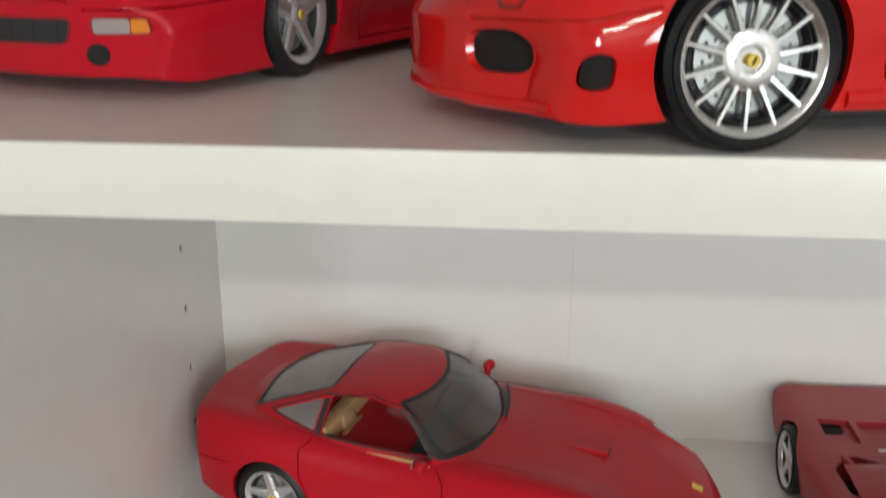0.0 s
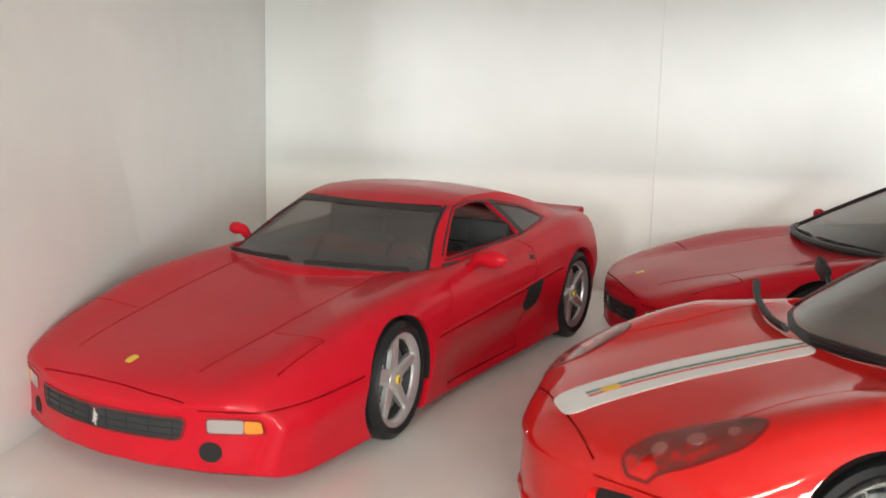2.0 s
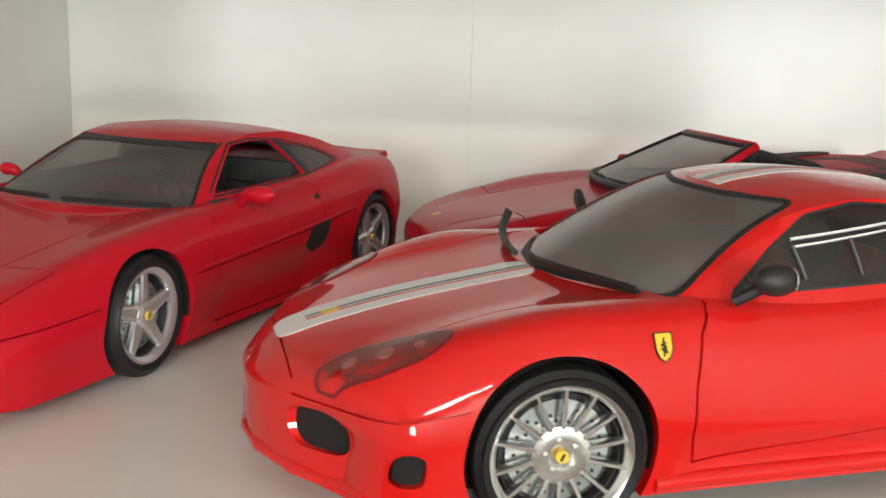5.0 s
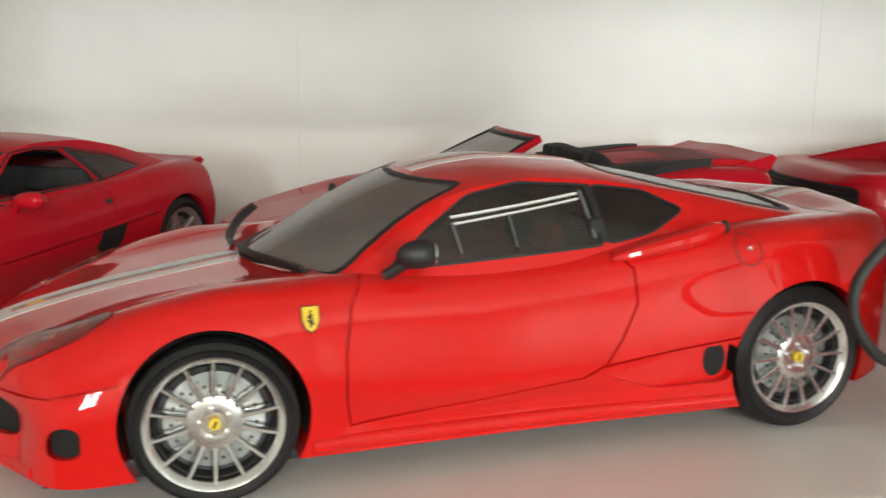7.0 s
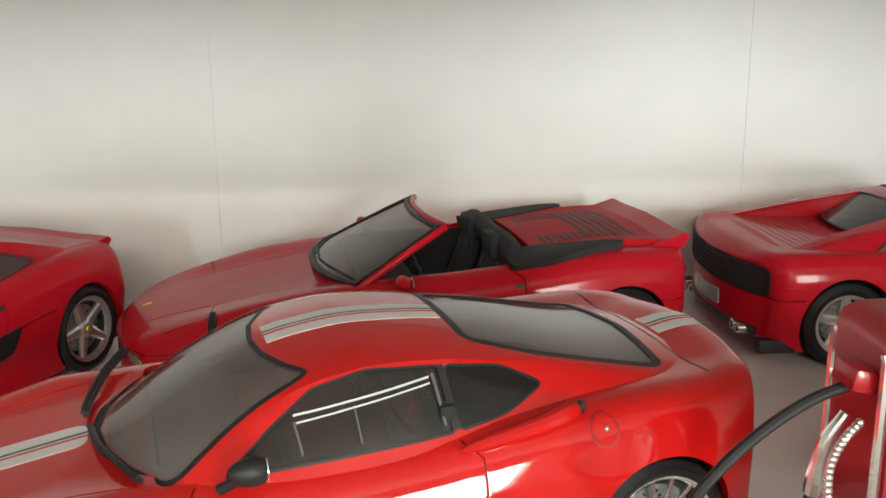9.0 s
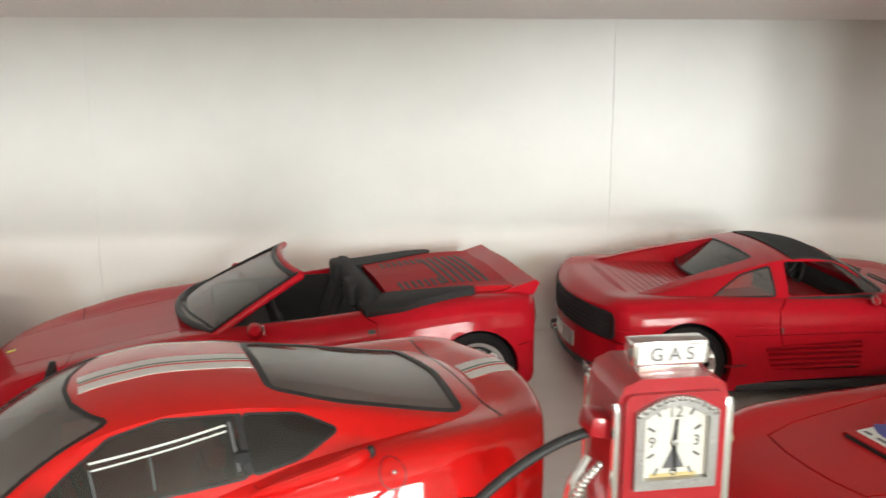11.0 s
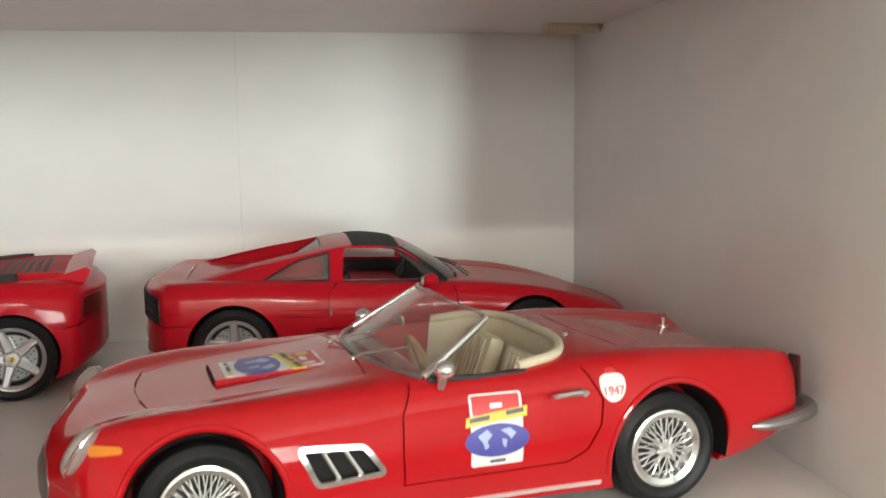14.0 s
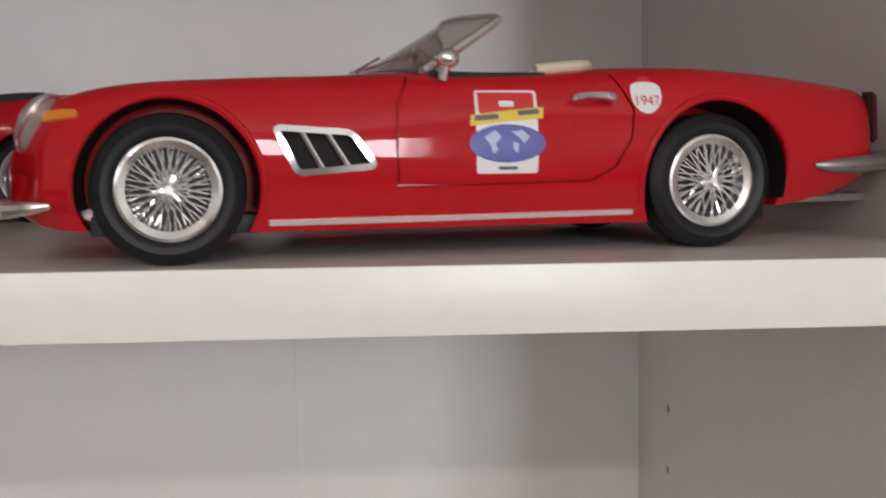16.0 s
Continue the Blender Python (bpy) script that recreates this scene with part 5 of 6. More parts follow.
# ---------------------------------------------------------------- 3: strake-sided targa car
def targa_car(m):
    car = thing("model_car", m, "red model car with black targa roof panel and side strakes", "model car", "model cars")
    L = 235
    skin = Skin(L,
                top=((0, 25), (8, 29), (40, 36), (70, 41), (90, 44), (130, 46), (165, 46.8), (200, 47.0), (225, 47.4), (235, 45)),
                shoulder_z=((0, 24), (8, 28), (35, 36), (57, 40), (80, 42), (120, 43.5), (165, 45.5), (200, 46.5), (225, 46), (235, 43.5)),
                shoulder_y=((0, 40), (15, 43), (57, 47), (90, 46.5), (130, 46.5), (193, 48.5), (222, 48), (235, 46.5)),
                waist_z=((0, 19), (30, 23), (60, 28), (120, 31), (193, 32), (235, 32)),
                waist_y=((0, 47), (15, 49.5), (57, 51.5), (90, 50.5), (130, 51.5), (193, 53), (222, 52.5), (235, 50.5)),
                bottom=((0, 8.5), (14, 6.5), (57, 6.0), (193, 6.0), (215, 7), (235, 10)), tuck=2.6, sweep_f=13, sweep_r=11, reach_f=70, round_r=8)
    cab = Cabin(78, 218, ((78, 40), (84, 43.5), (113, 59.8), (120, 61.4), (132, 62.6), (142, 62.4), (160, 59.3), (190, 53.8), (210, 49.2), (218, 47.0)),
                ((78, 40), (113, 33), (132, 32), (150, 33), (190, 38), (216, 41)), ((78, 45), (100, 46.5), (136, 47.5), (180, 47.5), (216, 46)), ((78, 37), (216, 43)), 11, 4, 2.0, 1.2)
    solid = skin.solid()
    tr = Tracer(solid)
    hole = prism(rounded([(95, -42.5), (95, 42.5), (150, 42.5), (150, -42.5)], 5), "z", 12, 80)
    door_vent = rounded([(112, 14), (112, 27.5), (158, 26.5), (154, 15.5)], 2)
    cuts = [hole] + arch(57, 17.8, 19.6, 30) + arch(193, 18.2, 20.2, 30) + [prism(door_vent, "y", *sorted((s * 48.2, s * 90))) for s in (-1, 1)]
    lines = [("left", [(96, 45), (93, 40), (92.5, 30), (94, 18), (96, 9)]), ("left", [(147, 45.6), (151, 42), (151.5, 34), (150, 27)]), ("left", [(96, 9.6), (156, 9.6)]),
             ("left", [(76, 30), (112, 31), (150, 31.5), (172, 32)]), ("left", [(212, 30), (232, 29)]), ("left", [(10, 22), (38, 25)]),
             ("top", [(84, -28), (60, -30), (20, -28)]), ("top", [(84, 28), (60, 30), (20, 28)])]
    part("body", carve(solid, cuts + panel_gaps(tr, lines, 0.5)), RED_DUSTY, car)
    wells(car, ((57, 17.8), (193, 18.2)), 18.6, 30, 50.0)
    for s in (-1, 1):
        side = "left" if s < 0 else "right"
        vent = part("side_vent", prism(door_vent, "y", *sorted((s * 48.1, s * 48.6))), RECESS, car)
        for k in range(5):
            part("strake", moved(box(111, 159 - k * 0.6, -1.4, 1.4, -0.55, 0.55, 0.25), pose(0, s * 49.6, 16.2 + 2.4 * k, s * -14, 0, 0)), RED_DUSTY, vent, "red side strake")
        for xw, R in ((57, 17.8), (193, 18.2)):
            wheel("star", R, 13.5 if xw == 57 else 15, 12.8, car, xw, s * (43.5 if xw == 57 else 44.0), R, s, 8 if xw == 57 else 0, 0)
        door_mirror(car, 106, 54, 46.5, s, RED_DUSTY, 8, 5.5, 3.6, [(106, 51, 45.3), (107, 47, 43.6), (108, 44, 42.5)])
        part("sill_guard", box(78, 170, s * 50.6, s * 47.0, 5.2, 9.5, 1.0), BLACK, car, "black lower sill")
        part("tail_skirt", box(213, 229, s * 50.2, s * 44, 6.5, 12.5, 1.2), BLACK, car)
        part("fender_mark", tr.patch([(166, 17.6), (166, 18.8), (176, 18.8), (176, 17.6)], side, 0.15), GAP_RED, car)
        part("door_lock", tr.patch(ellipse(150.5, 33.4, 0.8, 1.6, 10), side, 0.4), GAP_RED, car)
        pipe = [lathe([(1.6, 0), (2.4, 0), (2.4, 8), (1.6, 8), (1.6, 0)], 14)]
        for k in (0, 1):
            part("exhaust_pipe", moved(pipe[0], pose(230, s * (27 + 6 * k), 12.5, 0, 0, -90) @ pose(0, -6, 0)), CHROME, car)
    # the full-width black slatted tail panel
    panel = part("tail_panel", tr.patch(rounded([(-46, 29.5), (-46, 42), (46, 42), (46, 29.5)], 4), "rear", 0.6, 1.4), BLACK, car, "black slatted tail lamp panel")
    ptr = Tracer(tr.patch(rounded([(-46, 29.5), (-46, 42), (46, 42), (46, 29.5)], 4), "rear", 0.6, 1.4))
    for k in range(6):
        part("tail_slat", ptr.ribbon([(-43.5, 31 + 2 * k), (-20, 31 + 2 * k), (0, 31 + 2 * k), (20, 31 + 2 * k), (43.5, 31 + 2 * k)], "rear", 1.0, 0.5), SOFT, panel)
    part("number_plate", tr.patch(rounded([(-15, 18), (-15, 25), (15, 25), (15, 18)], 0.6, 2), "rear", 0.6, 0.8), LENS, car, "pale rear plate")
    part("rear_valance", tr.patch([(-40, 11.5), (-40, 15), (40, 15), (40, 11.5)], "rear", 0.5, 1.0), BLACK, car)
    shield = prism(rounded([(-41, 43.6), (-31.5, 59.0), (31.5, 59.0), (41, 43.6)], 2.5), "x", 60, 121)
    quarter = rounded([(150.0, 58.2), (150.4, 46.6), (180, 47.0), (174, 50.4), (164, 55.2)], 1.3)
    sidew = side_cut(rounded([(98, 45.6), (115, 57.2), (120, 59.2), (143, 59.8), (144.5, 46.6)], 1.6))
    quart = side_cut(quarter)
    # the well between the two flying buttresses
    well = prism(rounded([(153, -23), (153, 23), (214, 35), (214, -35)], 2.5), "z", 44, 90)
    part("roof", carve(cab.shell(), [shield, sidew, quart, well]), RED_DUSTY, car)
    headliner(cab, [shield, sidew, quart, prism([(152, -60), (152, 60), (240, 60), (240, -60)], "z", 30, 95)], car)
    ctr = Tracer(cab.solid())
    for s in (-1, 1):
        vs = []
        for i in range(13):
            u = 152.6 + 60 * i / 12
            y = 23.0 + 12.0 * (u - 153) / 61
            zt = max(ctr.at(u, s * y, "top", 0)[0].z - 0.05, 46.9)
            vs += [(u, s * y, zt), (u, s * (y + 1.2), zt), (u, s * (y + 1.2), 44), (u, s * y, 44)]
        fs = [(4 * i + j, 4 * i + (j + 1) % 4, 4 * i + 4 + (j + 1) % 4, 4 * i + 4 + j) for i in range(12) for j in range(4)] + [(3, 2, 1, 0), (48, 49, 50, 51)]
        wall = (vs, fs) if s > 0 else flipped((vs, fs))
        part("buttress_wall", wall, RED_DUSTY, car)
    part("targa_panel", ctr.patch(rounded([(117, -31), (117, 31), (139, 32.3), (139, -32.3)], 2.5), "top", 0.6, 1.6), SOFT, car, "matt black targa panel")
    pane(cab, shield, GLASS_DUSTY, car, "windscreen")
    side_panes(cab, quarter, GLASS, car, "quarter_window", "clear quarter window")
    # sunken rear window, bowed towards the engine lid
    def back(t, k):
        return (153.0 + k * 17.0 + k * 6.0 * (1 - t * t), t * (23.2 + 3.4 * k), 60.2 - 11.4 * k - 0.8 * t * t * (1 - k))
    gv = [back(-1 + i / 6, k / 5) for k in range(6) for i in range(13)]
    gf = [(k * 13 + i, k * 13 + i + 1, k * 13 + 14 + i, k * 13 + 13 + i) for k in range(5) for i in range(12)]
    part("rear_window", join((gv, gf), flipped(([(x - 0.4, y, z - 0.5) for x, y, z in gv], gf))), GLASS_DARK, car, "smoked sunken rear window")
    part("rear_window_seal", tube([back(-1 + i / 6, 1.0) for i in range(13)], 0.55, 6), BLACK, car)
    part("rear_window_edge", tube([back(-1 + i / 6, 0.0) for i in range(13)], 0.6, 6), BLACK, car)
    part("parcel_shelf", tr.patch([(151, -22), (151, 22), (171, 25), (171, -25)], "top", 0.2, 0.2), SOFT, car)
    for s in ("left", "right"):
        part("window_trim", ctr.ribbon([(97, 46.0), (115, 58.6), (119, 60.2)], s, 1.1, 0.1), BLACK, car)
        part("window_sill", ctr.ribbon([(96, 45.0), (145, 45.6)], s, 1.3, 0.2), BLACK, car)
        part("quarter_trim", ctr.ribbon(quarter, s, 0.7, 0.15, closed=True), BLACK, car)
    for k in range(10):
        w = 27.0 + 0.7 * k
        part("deck_rib", tr.ribbon([(178 + 3.4 * k, -w), (178.6 + 3.4 * k, 0), (178 + 3.4 * k, w)], "top", 0.45, 0.12), RED_DUSTY, car)
    part("dashboard", box(97, 109, -40, 40, 30, 43.5, 3), SOFT, car)
    part("cockpit_floor", box(96, 149, -40, 40, 12, 14, 0.4), SOFT, car)
    part("rear_bulkhead", box(145, 149, -40, 40, 14, 50, 1), SOFT, car)
    door_cards(car, 96, 149, 42.8, 14, 45, SOFT)
    for y in (-19, 19):
        seat(car, 123, y, 19, SOFT, 27, 22)
    steering(car, 111, -19, 41)
    wiper(car, [(84.5, -2, 45.3), (86.5, -16, 45.8), (91.5, -34, 45.2)])
    wiper(car, [(84.5, 30, 44.9), (85, 18, 45.2), (85, 6, 45.4)])
    waist_bead(car, tr, [(77, 33.6), (112, 34.2), (150, 34.6), (171, 35.2)], RED_DUSTY)
    waist_bead(car, tr, [(213, 35.0), (222, 34.8), (231, 34.2)], RED_DUSTY)
    under(car, L, 45, 6.5)
    return car


# ---------------------------------------------------------------- 4: classic open two-seater
def classic_open(m):
    car = thing("model_car", m, "shiny red classic open model car, cream seats, chrome wire wheels", "model car", "model cars")
    L = 232
    skin = Skin(L,
                top=((-1, 22), (3, 30), (12, 36), (30, 39), (50, 41), (75, 43.5), (90, 45.8), (110, 47), (150, 47), (170, 45.5), (195, 42), (215, 38), (226, 34), (232, 29)),
                shoulder_z=((-1, 22), (3, 30), (12, 37), (28, 40.3), (45, 41.4), (70, 42), (100, 42), (130, 42.5), (150, 44), (172, 45), (195, 43.8), (215, 42), (226, 40.5), (232, 37.5)),
                shoulder_y=((-1, 27), (5, 33), (20, 37), (40, 40), (70, 40), (100, 41), (130, 42), (150, 42), (175, 41), (205, 38), (225, 36.5), (232, 35.5)),
                waist_z=((-1, 20), (9, 24), (40, 30), (90, 28), (130, 28), (172, 32), (232, 27)),
                waist_y=((-1, 34), (5, 40), (18, 44.5), (40, 47.3), (65, 46.6), (100, 46.0), (130, 46.2), (173, 48.2), (205, 45.5), (225, 42.5), (232, 41)),
                bottom=((-1, 13), (7, 9), (18, 8), (40, 9), (62, 7), (155, 7), (175, 9), (200, 11), (225, 16), (232, 19)), tuck=5.0, sweep_f=10, sweep_r=8, reach_f=45, reach_r=40, round_f=6, round_r=3, mid=0.6, crown=0.15, start=-1.0)
    solid = skin.solid()
    tr = Tracer(solid)
    pit = rounded([(97, -38), (92, -20), (91, 0), (92, 20), (97, 38), (128, 38.5), (141, 35), (148.5, 22), (150, 0), (148.5, -22), (141, -35), (128, -38.5)], 4)
    vent = [(63.5, 30.8), (81, 29.6), (86.5, 22.0), (68.5, 20.6)]
    cuts = [prism(pit, "z", 12, 80)] + arch(40, 17.4, 20.3, 28) + arch(174.3, 17.4, 20.3, 28) + [prism(rounded(vent, 1.5), "y", *sorted((s * 43.6, s * 90))) for s in (-1, 1)]
    mouth = rounded([(-17, 15), (-19, 21), (-14, 26), (14, 26), (19, 21), (17, 15)], 4)
    lines = [("left", [(95.5, 43.2), (92.0, 36), (91.5, 26), (92, 17.2)]), ("left", [(92, 17.2), (120, 17.4), (140, 17.8)]), ("left", [(140, 17.8), (146, 21), (150, 28), (151, 35), (147.5, 42), (146, 43.8)]),
             ("top", [(28, -21), (40, -25), (70, -28), (86, -28.5)]), ("top", [(28, 21), (40, 25), (70, 28), (86, 28.5)]), ("top", [(28, -21), (26, -10), (25.5, 0), (26, 10), (28, 21)]), ("top", [(86, -28.5), (88, 0), (86, 28.5)]),
             ("top", [(166, -27), (164.5, -10), (164, 0), (164.5, 10), (166, 27), (190, 29), (218, 25)]), ("top", [(166, -27), (190, -29), (218, -25)])]
    part("body", carve(solid, cuts + panel_gaps(tr, lines, 0.55)), RED_CLASSIC, car)
    wells(car, ((40, 17.4), (174.3, 17.4)), 19.2, 28, 45.5)
    part("mouth_grille", tr.patch(mouth, "front", 0.2, 0.6), STEEL, car)
    for s in (-1, 1):
        side = "left" if s < 0 else "right"
        for xw in (40, 173.5):
            wheel("wire", 17.2, 13, 11.6, car, xw, s * 38.4, 17.2, s, 0, 0)
        # three-slot wing vent with its chrome surround
        v = part("wing_vent", tr.ribbon(rounded(vent, 1.5), side, 1.5, 0.5, closed=True), CHROME, car, "chrome three-slot wing vent")
        part("vent_back", prism(rounded(vent, 1.5), "y", *sorted((s * 43.5, s * 44.0))), RECESS, v)
        for k in (1, 2):
            a, b = k / 3, k / 3
            top = (63.5 + 17.5 * a, 30.8 - 1.2 * a)
            low = (68.5 + 18 * a, 20.6 + 1.4 * a)
            part("vent_bar", tube([(top[0], s * 45.4, top[1]), (low[0], s * 45.4, low[1])], 0.75, 8), CHROME, v)
        # head lamp behind its fairing
        lm = pose(11.4, s * 32.2, 32.6, 0, 34, s * 30)
        hl = part("head_lamp", moved(ball((0, 0, 0), 3.1, 5.3, 7.5, 20, 14), lm), LAMP_CLEAR, car, "clear head lamp fairing")
        part("lamp_rim", moved(tube([(0.7, 5.4 * math.cos(a), 7.6 * math.sin(a)) for a in (2 * math.pi * i / 28 for i in range(29))], 0.5, 6, False), lm), CHROME, hl)
        part("indicator", tr.patch(rounded([(13.6, 32.2), (13.6, 34.8), (21.4, 34.9), (21.4, 33.3)], 0.9, 3), side, 0.7, 1.0), AMBER, car, "amber side indicator")
        part("sill_strip", tr.ribbon([(62, 9.2), (100, 9.3), (152, 9.8)], side, 1.3, 0.5), SATIN, car, "chrome sill strip")
        h = spline([(135, s * 46.6, 37.4), (136, s * 48.6, 38.0), (140, s * 48.8, 38.3), (144, s * 48.2, 38.0), (145.5, s * 47.0, 37.2)], 10)
        part("door_handle", tube(h, [0.7, 0.8, 0.8, 0.8, 0.8, 0.9, 1.0, 1.3, 1.3, 0.8], 8), CHROME, car, "chrome door handle")
        part("tail_lamp", join(moved(box(-1.4, 1.4, -1.2, 1.2, -6.5, 6.5, 1.0), pose(225.0, s * 38.2, 33.5, 0, -6, s * -24))), REDLENS, car)
        part("tail_lamp_rim", moved(box(-0.4, 0.4, -1.5, 1.5, -6.9, 6.9, 0.3), pose(223.9, s * 38.2, 33.5, 0, -6, s * -24)), GAP, car)
        fb = spline([(5, s * 18, 13.5), (1.0, s * 24, 13), (0.5, s * 32, 13), (3.5, s * 40, 13.2), (9, s * 44.6, 13.6), (15.5, s * 46.4, 14.2)], 16)
        part("front_bumper", tube([(p[0], p[1], p[2]) for p in fb], [1.4, 1.9, 2.1, 2.3, 2.4, 2.4, 2.4, 2.3, 2.2, 2.1, 2.0, 1.9, 1.7, 1.5, 1.1, 0.6], 10), CHROME, car, "chrome quarter bumper")
        part("bumper_guard", tube([(0.5, s * 27, 10.5), (-1.0, s * 27, 14), (0.5, s * 27, 18.0), (2.0, s * 27, 19.2)], [1.3, 1.8, 1.5, 0.8], 10), CHROME, car)
        rb = spline([(203, s * 45.0, 20.8), (210, s * 44.8, 20.6), (222, s * 42.6, 21.2), (231, s * 38, 21.8), (235, s * 28, 22), (235.5, s * 14, 22)], 16)
        part("rear_bumper", tube([tuple(p) for p in rb], [0.6, 1.3, 1.7, 2.0, 2.2, 2.3, 2.4, 2.5, 2.6, 2.6, 2.6, 2.5, 2.4, 2.2, 1.8, 1.2], 10), PEWTER, car, "dull chrome rear quarter bumper")
        part("exhaust_pipe", join(*[moved(lathe([(0.9, 0), (1.4, 0), (1.4, 22), (0.9, 22), (0.9, 0)], 10), pose(232, s * (22 + 3.5 * k), 11.5, 0, 0, -90) @ pose(0, -22, 0)) for k in (0, 1)]), CHROME, car)
        p, _ = tr.at(104, s * 41.0, "top", 0)
        mr = part("mirror", join(ball((104.5, s * 43.0, 47.2), 3.0, 2.7, 2.5, 16, 10), tube([(104, s * 43, 46), (103.4, s * 42.6, 42.0)], [1.5, 1.1], 10)), CHROME, car, "round chrome door mirror")
    # doors, bonnet and boot gaps
    # arch lips
    for u in (40, 174.3):
        for sd in ("left", "right"):
            ring = [tr.at(u + 21.0 * math.cos(radians(a)), 17.4 + 21.0 * math.sin(radians(a)), sd, -0.35)[0] for a in range(-16, 197, 6)]
            part("arch_lip", tube([tuple(p) for p in ring if p is not None], 1.0, 8), RED_CLASSIC, car)
    # bonnet scoop
    scoop = ([(47, -12.5, 39.5), (47, 12.5, 39.5), (47, 10.6, 42.1), (47, -10.6, 42.1), (86, -14.5, 41.0), (86, 14.5, 41.0), (86, 12.5, 44.3), (86, -12.5, 44.3)],
             [(0, 1, 5, 4), (3, 7, 6, 2), (1, 2, 6, 5), (0, 4, 7, 3), (4, 5, 6, 7), (0, 3, 2, 1)])
    sc = part("bonnet_scoop", scoop, RED_CLASSIC, car, "low bonnet air scoop")
    part("scoop_mouth", box(46.4, 47.2, -9.6, 9.6, 40.2, 41.8), RECESS, sc)
    both = Tracer(solid, scoop)
    rally_plate(car, both, "top", 50.0, 79.0, -9.5, 9.5)
    rally_plate(car, tr, "left", 110.8, 126.2, 19.8, 39.6)
    shield = rounded([(150.4, 40.6), (152, 41.8), (157, 41.8), (158.6, 40.6), (158.4, 37.0), (156.6, 34.6), (154.5, 33.8), (152.4, 34.6), (150.6, 37.0)], 1.5, 3)
    b = part("year_badge", tr.patch(shield, "left", 0.2), STICKER, car, "white shield sticker with the year 1947")
    part("badge_crest", tr.patch([(152.5, 42.0), (156.5, 42.0), (155.6, 43.2), (153.4, 43.2)], "left", 0.2), STICKER_RED, b)
    lettering(b, tr, "1947", 154.5, 37.0, 3.4, "left", STICKER_RED)
    # screen: a curved clear pane in a chrome frame, raked back
    def screen(t, h):
        """t from -1 to 1 across, h from 0 to 1 up."""
        y = t * (38.0 - 6.5 * h)
        fall = (max(0.0, abs(t) - 0.90) / 0.10) ** 2 * h ** 6 * 0.25
        return (88.5 + 11.0 * abs(t) ** 2.2 + h * 26.0 - h * 3.5 * abs(t) ** 2 - 4.5 * fall, y, 44.6 + 1.6 * (1 - abs(t)) + h * 15.6 - 1.0 * h * abs(t) ** 2 - 2.6 * fall)
    n = 24
    vs = [screen(-1 + 2 * i / n, j / 8) for j in range(9) for i in range(n + 1)]
    back = [(v[0] + 0.5, v[1], v[2] - 0.35) for v in vs]
    fs = [(j * (n + 1) + i, j * (n + 1) + i + 1, (j + 1) * (n + 1) + i + 1, (j + 1) * (n + 1) + i) for j in range(8) for i in range(n)]
    part("windscreen", join((vs, fs), flipped((back, fs))), GLASS, car, "clear curved windscreen")
    for sgn in (-1, 1):
        part("screen_post", tube([tuple(Vector(screen(sgn, h / 8)) + Vector((0.3, sgn * 0.3, -0.2))) for h in range(9)], [1.5, 1.4, 1.3, 1.2, 1.2, 1.1, 1.1, 1.0, 0.8], 8), CHROME, car, "chrome windscreen post")
    part("screen_top_edge", tube([screen(-1 + 2 * i / n, 1) for i in range(n + 1)], 0.7, 8), EDGE_CLEAR, car, "thick clear top edge of the screen")
    part("screen_foot", tube([(v[0] - 0.3, v[1], v[2]) for v in (screen(-1 + 2 * i / n, 0) for i in range(n + 1))], 0.8, 8), STEEL, car)
    for y0, y1 in ((-16, -27), (8, -4)):
        a, b2 = screen(y0 / 38, 0), screen(y1 / 38, 0.30)
        part("wiper", join(tube([(a[0] - 4, a[1] + 2, a[2] + 0.2), (a[0] - 0.8, a[1] + 1, a[2] + 1.6), (b2[0] - 1.2, b2[1], b2[2] + 0.6)], 0.36, 6), ball((a[0] - 4, a[1] + 2, a[2] + 0.2), 1.0, 1.0, 0.8)), CHROME, car, "chrome wiper arm")
    # cockpit
    part("cockpit_floor", box(93, 149, -37, 37, 12, 14, 0.4), SOFT, car)
    part("dashboard", box(95, 103, -37, 37, 33, 44.5, 2.5), RED_CLASSIC, car)
    for y in (-18, 18):
        seat(car, 121, y, 15, CREAM, 24, 20, False)
    edge = [(128, -38.2), (141, -34.8), (148.3, -22), (149.6, 0), (148.3, 22), (141, 34.8), (128, 38.2)]
    lip = spline([(u, y, (tr.at(u + 1.5, y * 1.02, "top", 0)[0] or Vector((0, 0, 44))).z + 0.9) for u, y in edge], 40)
    part("rear_padding", tube([tuple(p) for p in lip], 1.5, 10), CREAM, car, "cream padded cockpit edge")
    wallv, wallf = [], []
    for p in lip:
        wallv += [tuple(p), (p[0] - 3.5, p[1] * 0.95, 16)]
    wallf = [(2 * i, 2 * i + 1, 2 * i + 3, 2 * i + 2) for i in range(len(lip) - 1)]
    inner = [(v[0] - 0.6, v[1] * 0.985, v[2]) for v in wallv]
    part("rear_trim", join((wallv, wallf), flipped((inner, wallf))), CREAM, car, "cream rear cockpit lining")
    for s in (-1, 1):
        part("door_top", tube([(101, s * 38.8, 43.6), (115, s * 39.4, 43.2), (130, s * 39.4, 43.4)], 1.1, 8), BLACK, car)
    steering(car, 106, -18, 43, TAN)
    part("inner_mirror", box(104, 105, -5, 5, 52, 55, 0.4), CHROME, car)
    part("filler_cap", moved(lathe([(0.01, 3.4), (0.8, 3.4), (0.8, 0.6), (2.0, 0.5), (2.0, 0)], 14, "z"), pose(214, 22, 38.6)), CHROME, car)
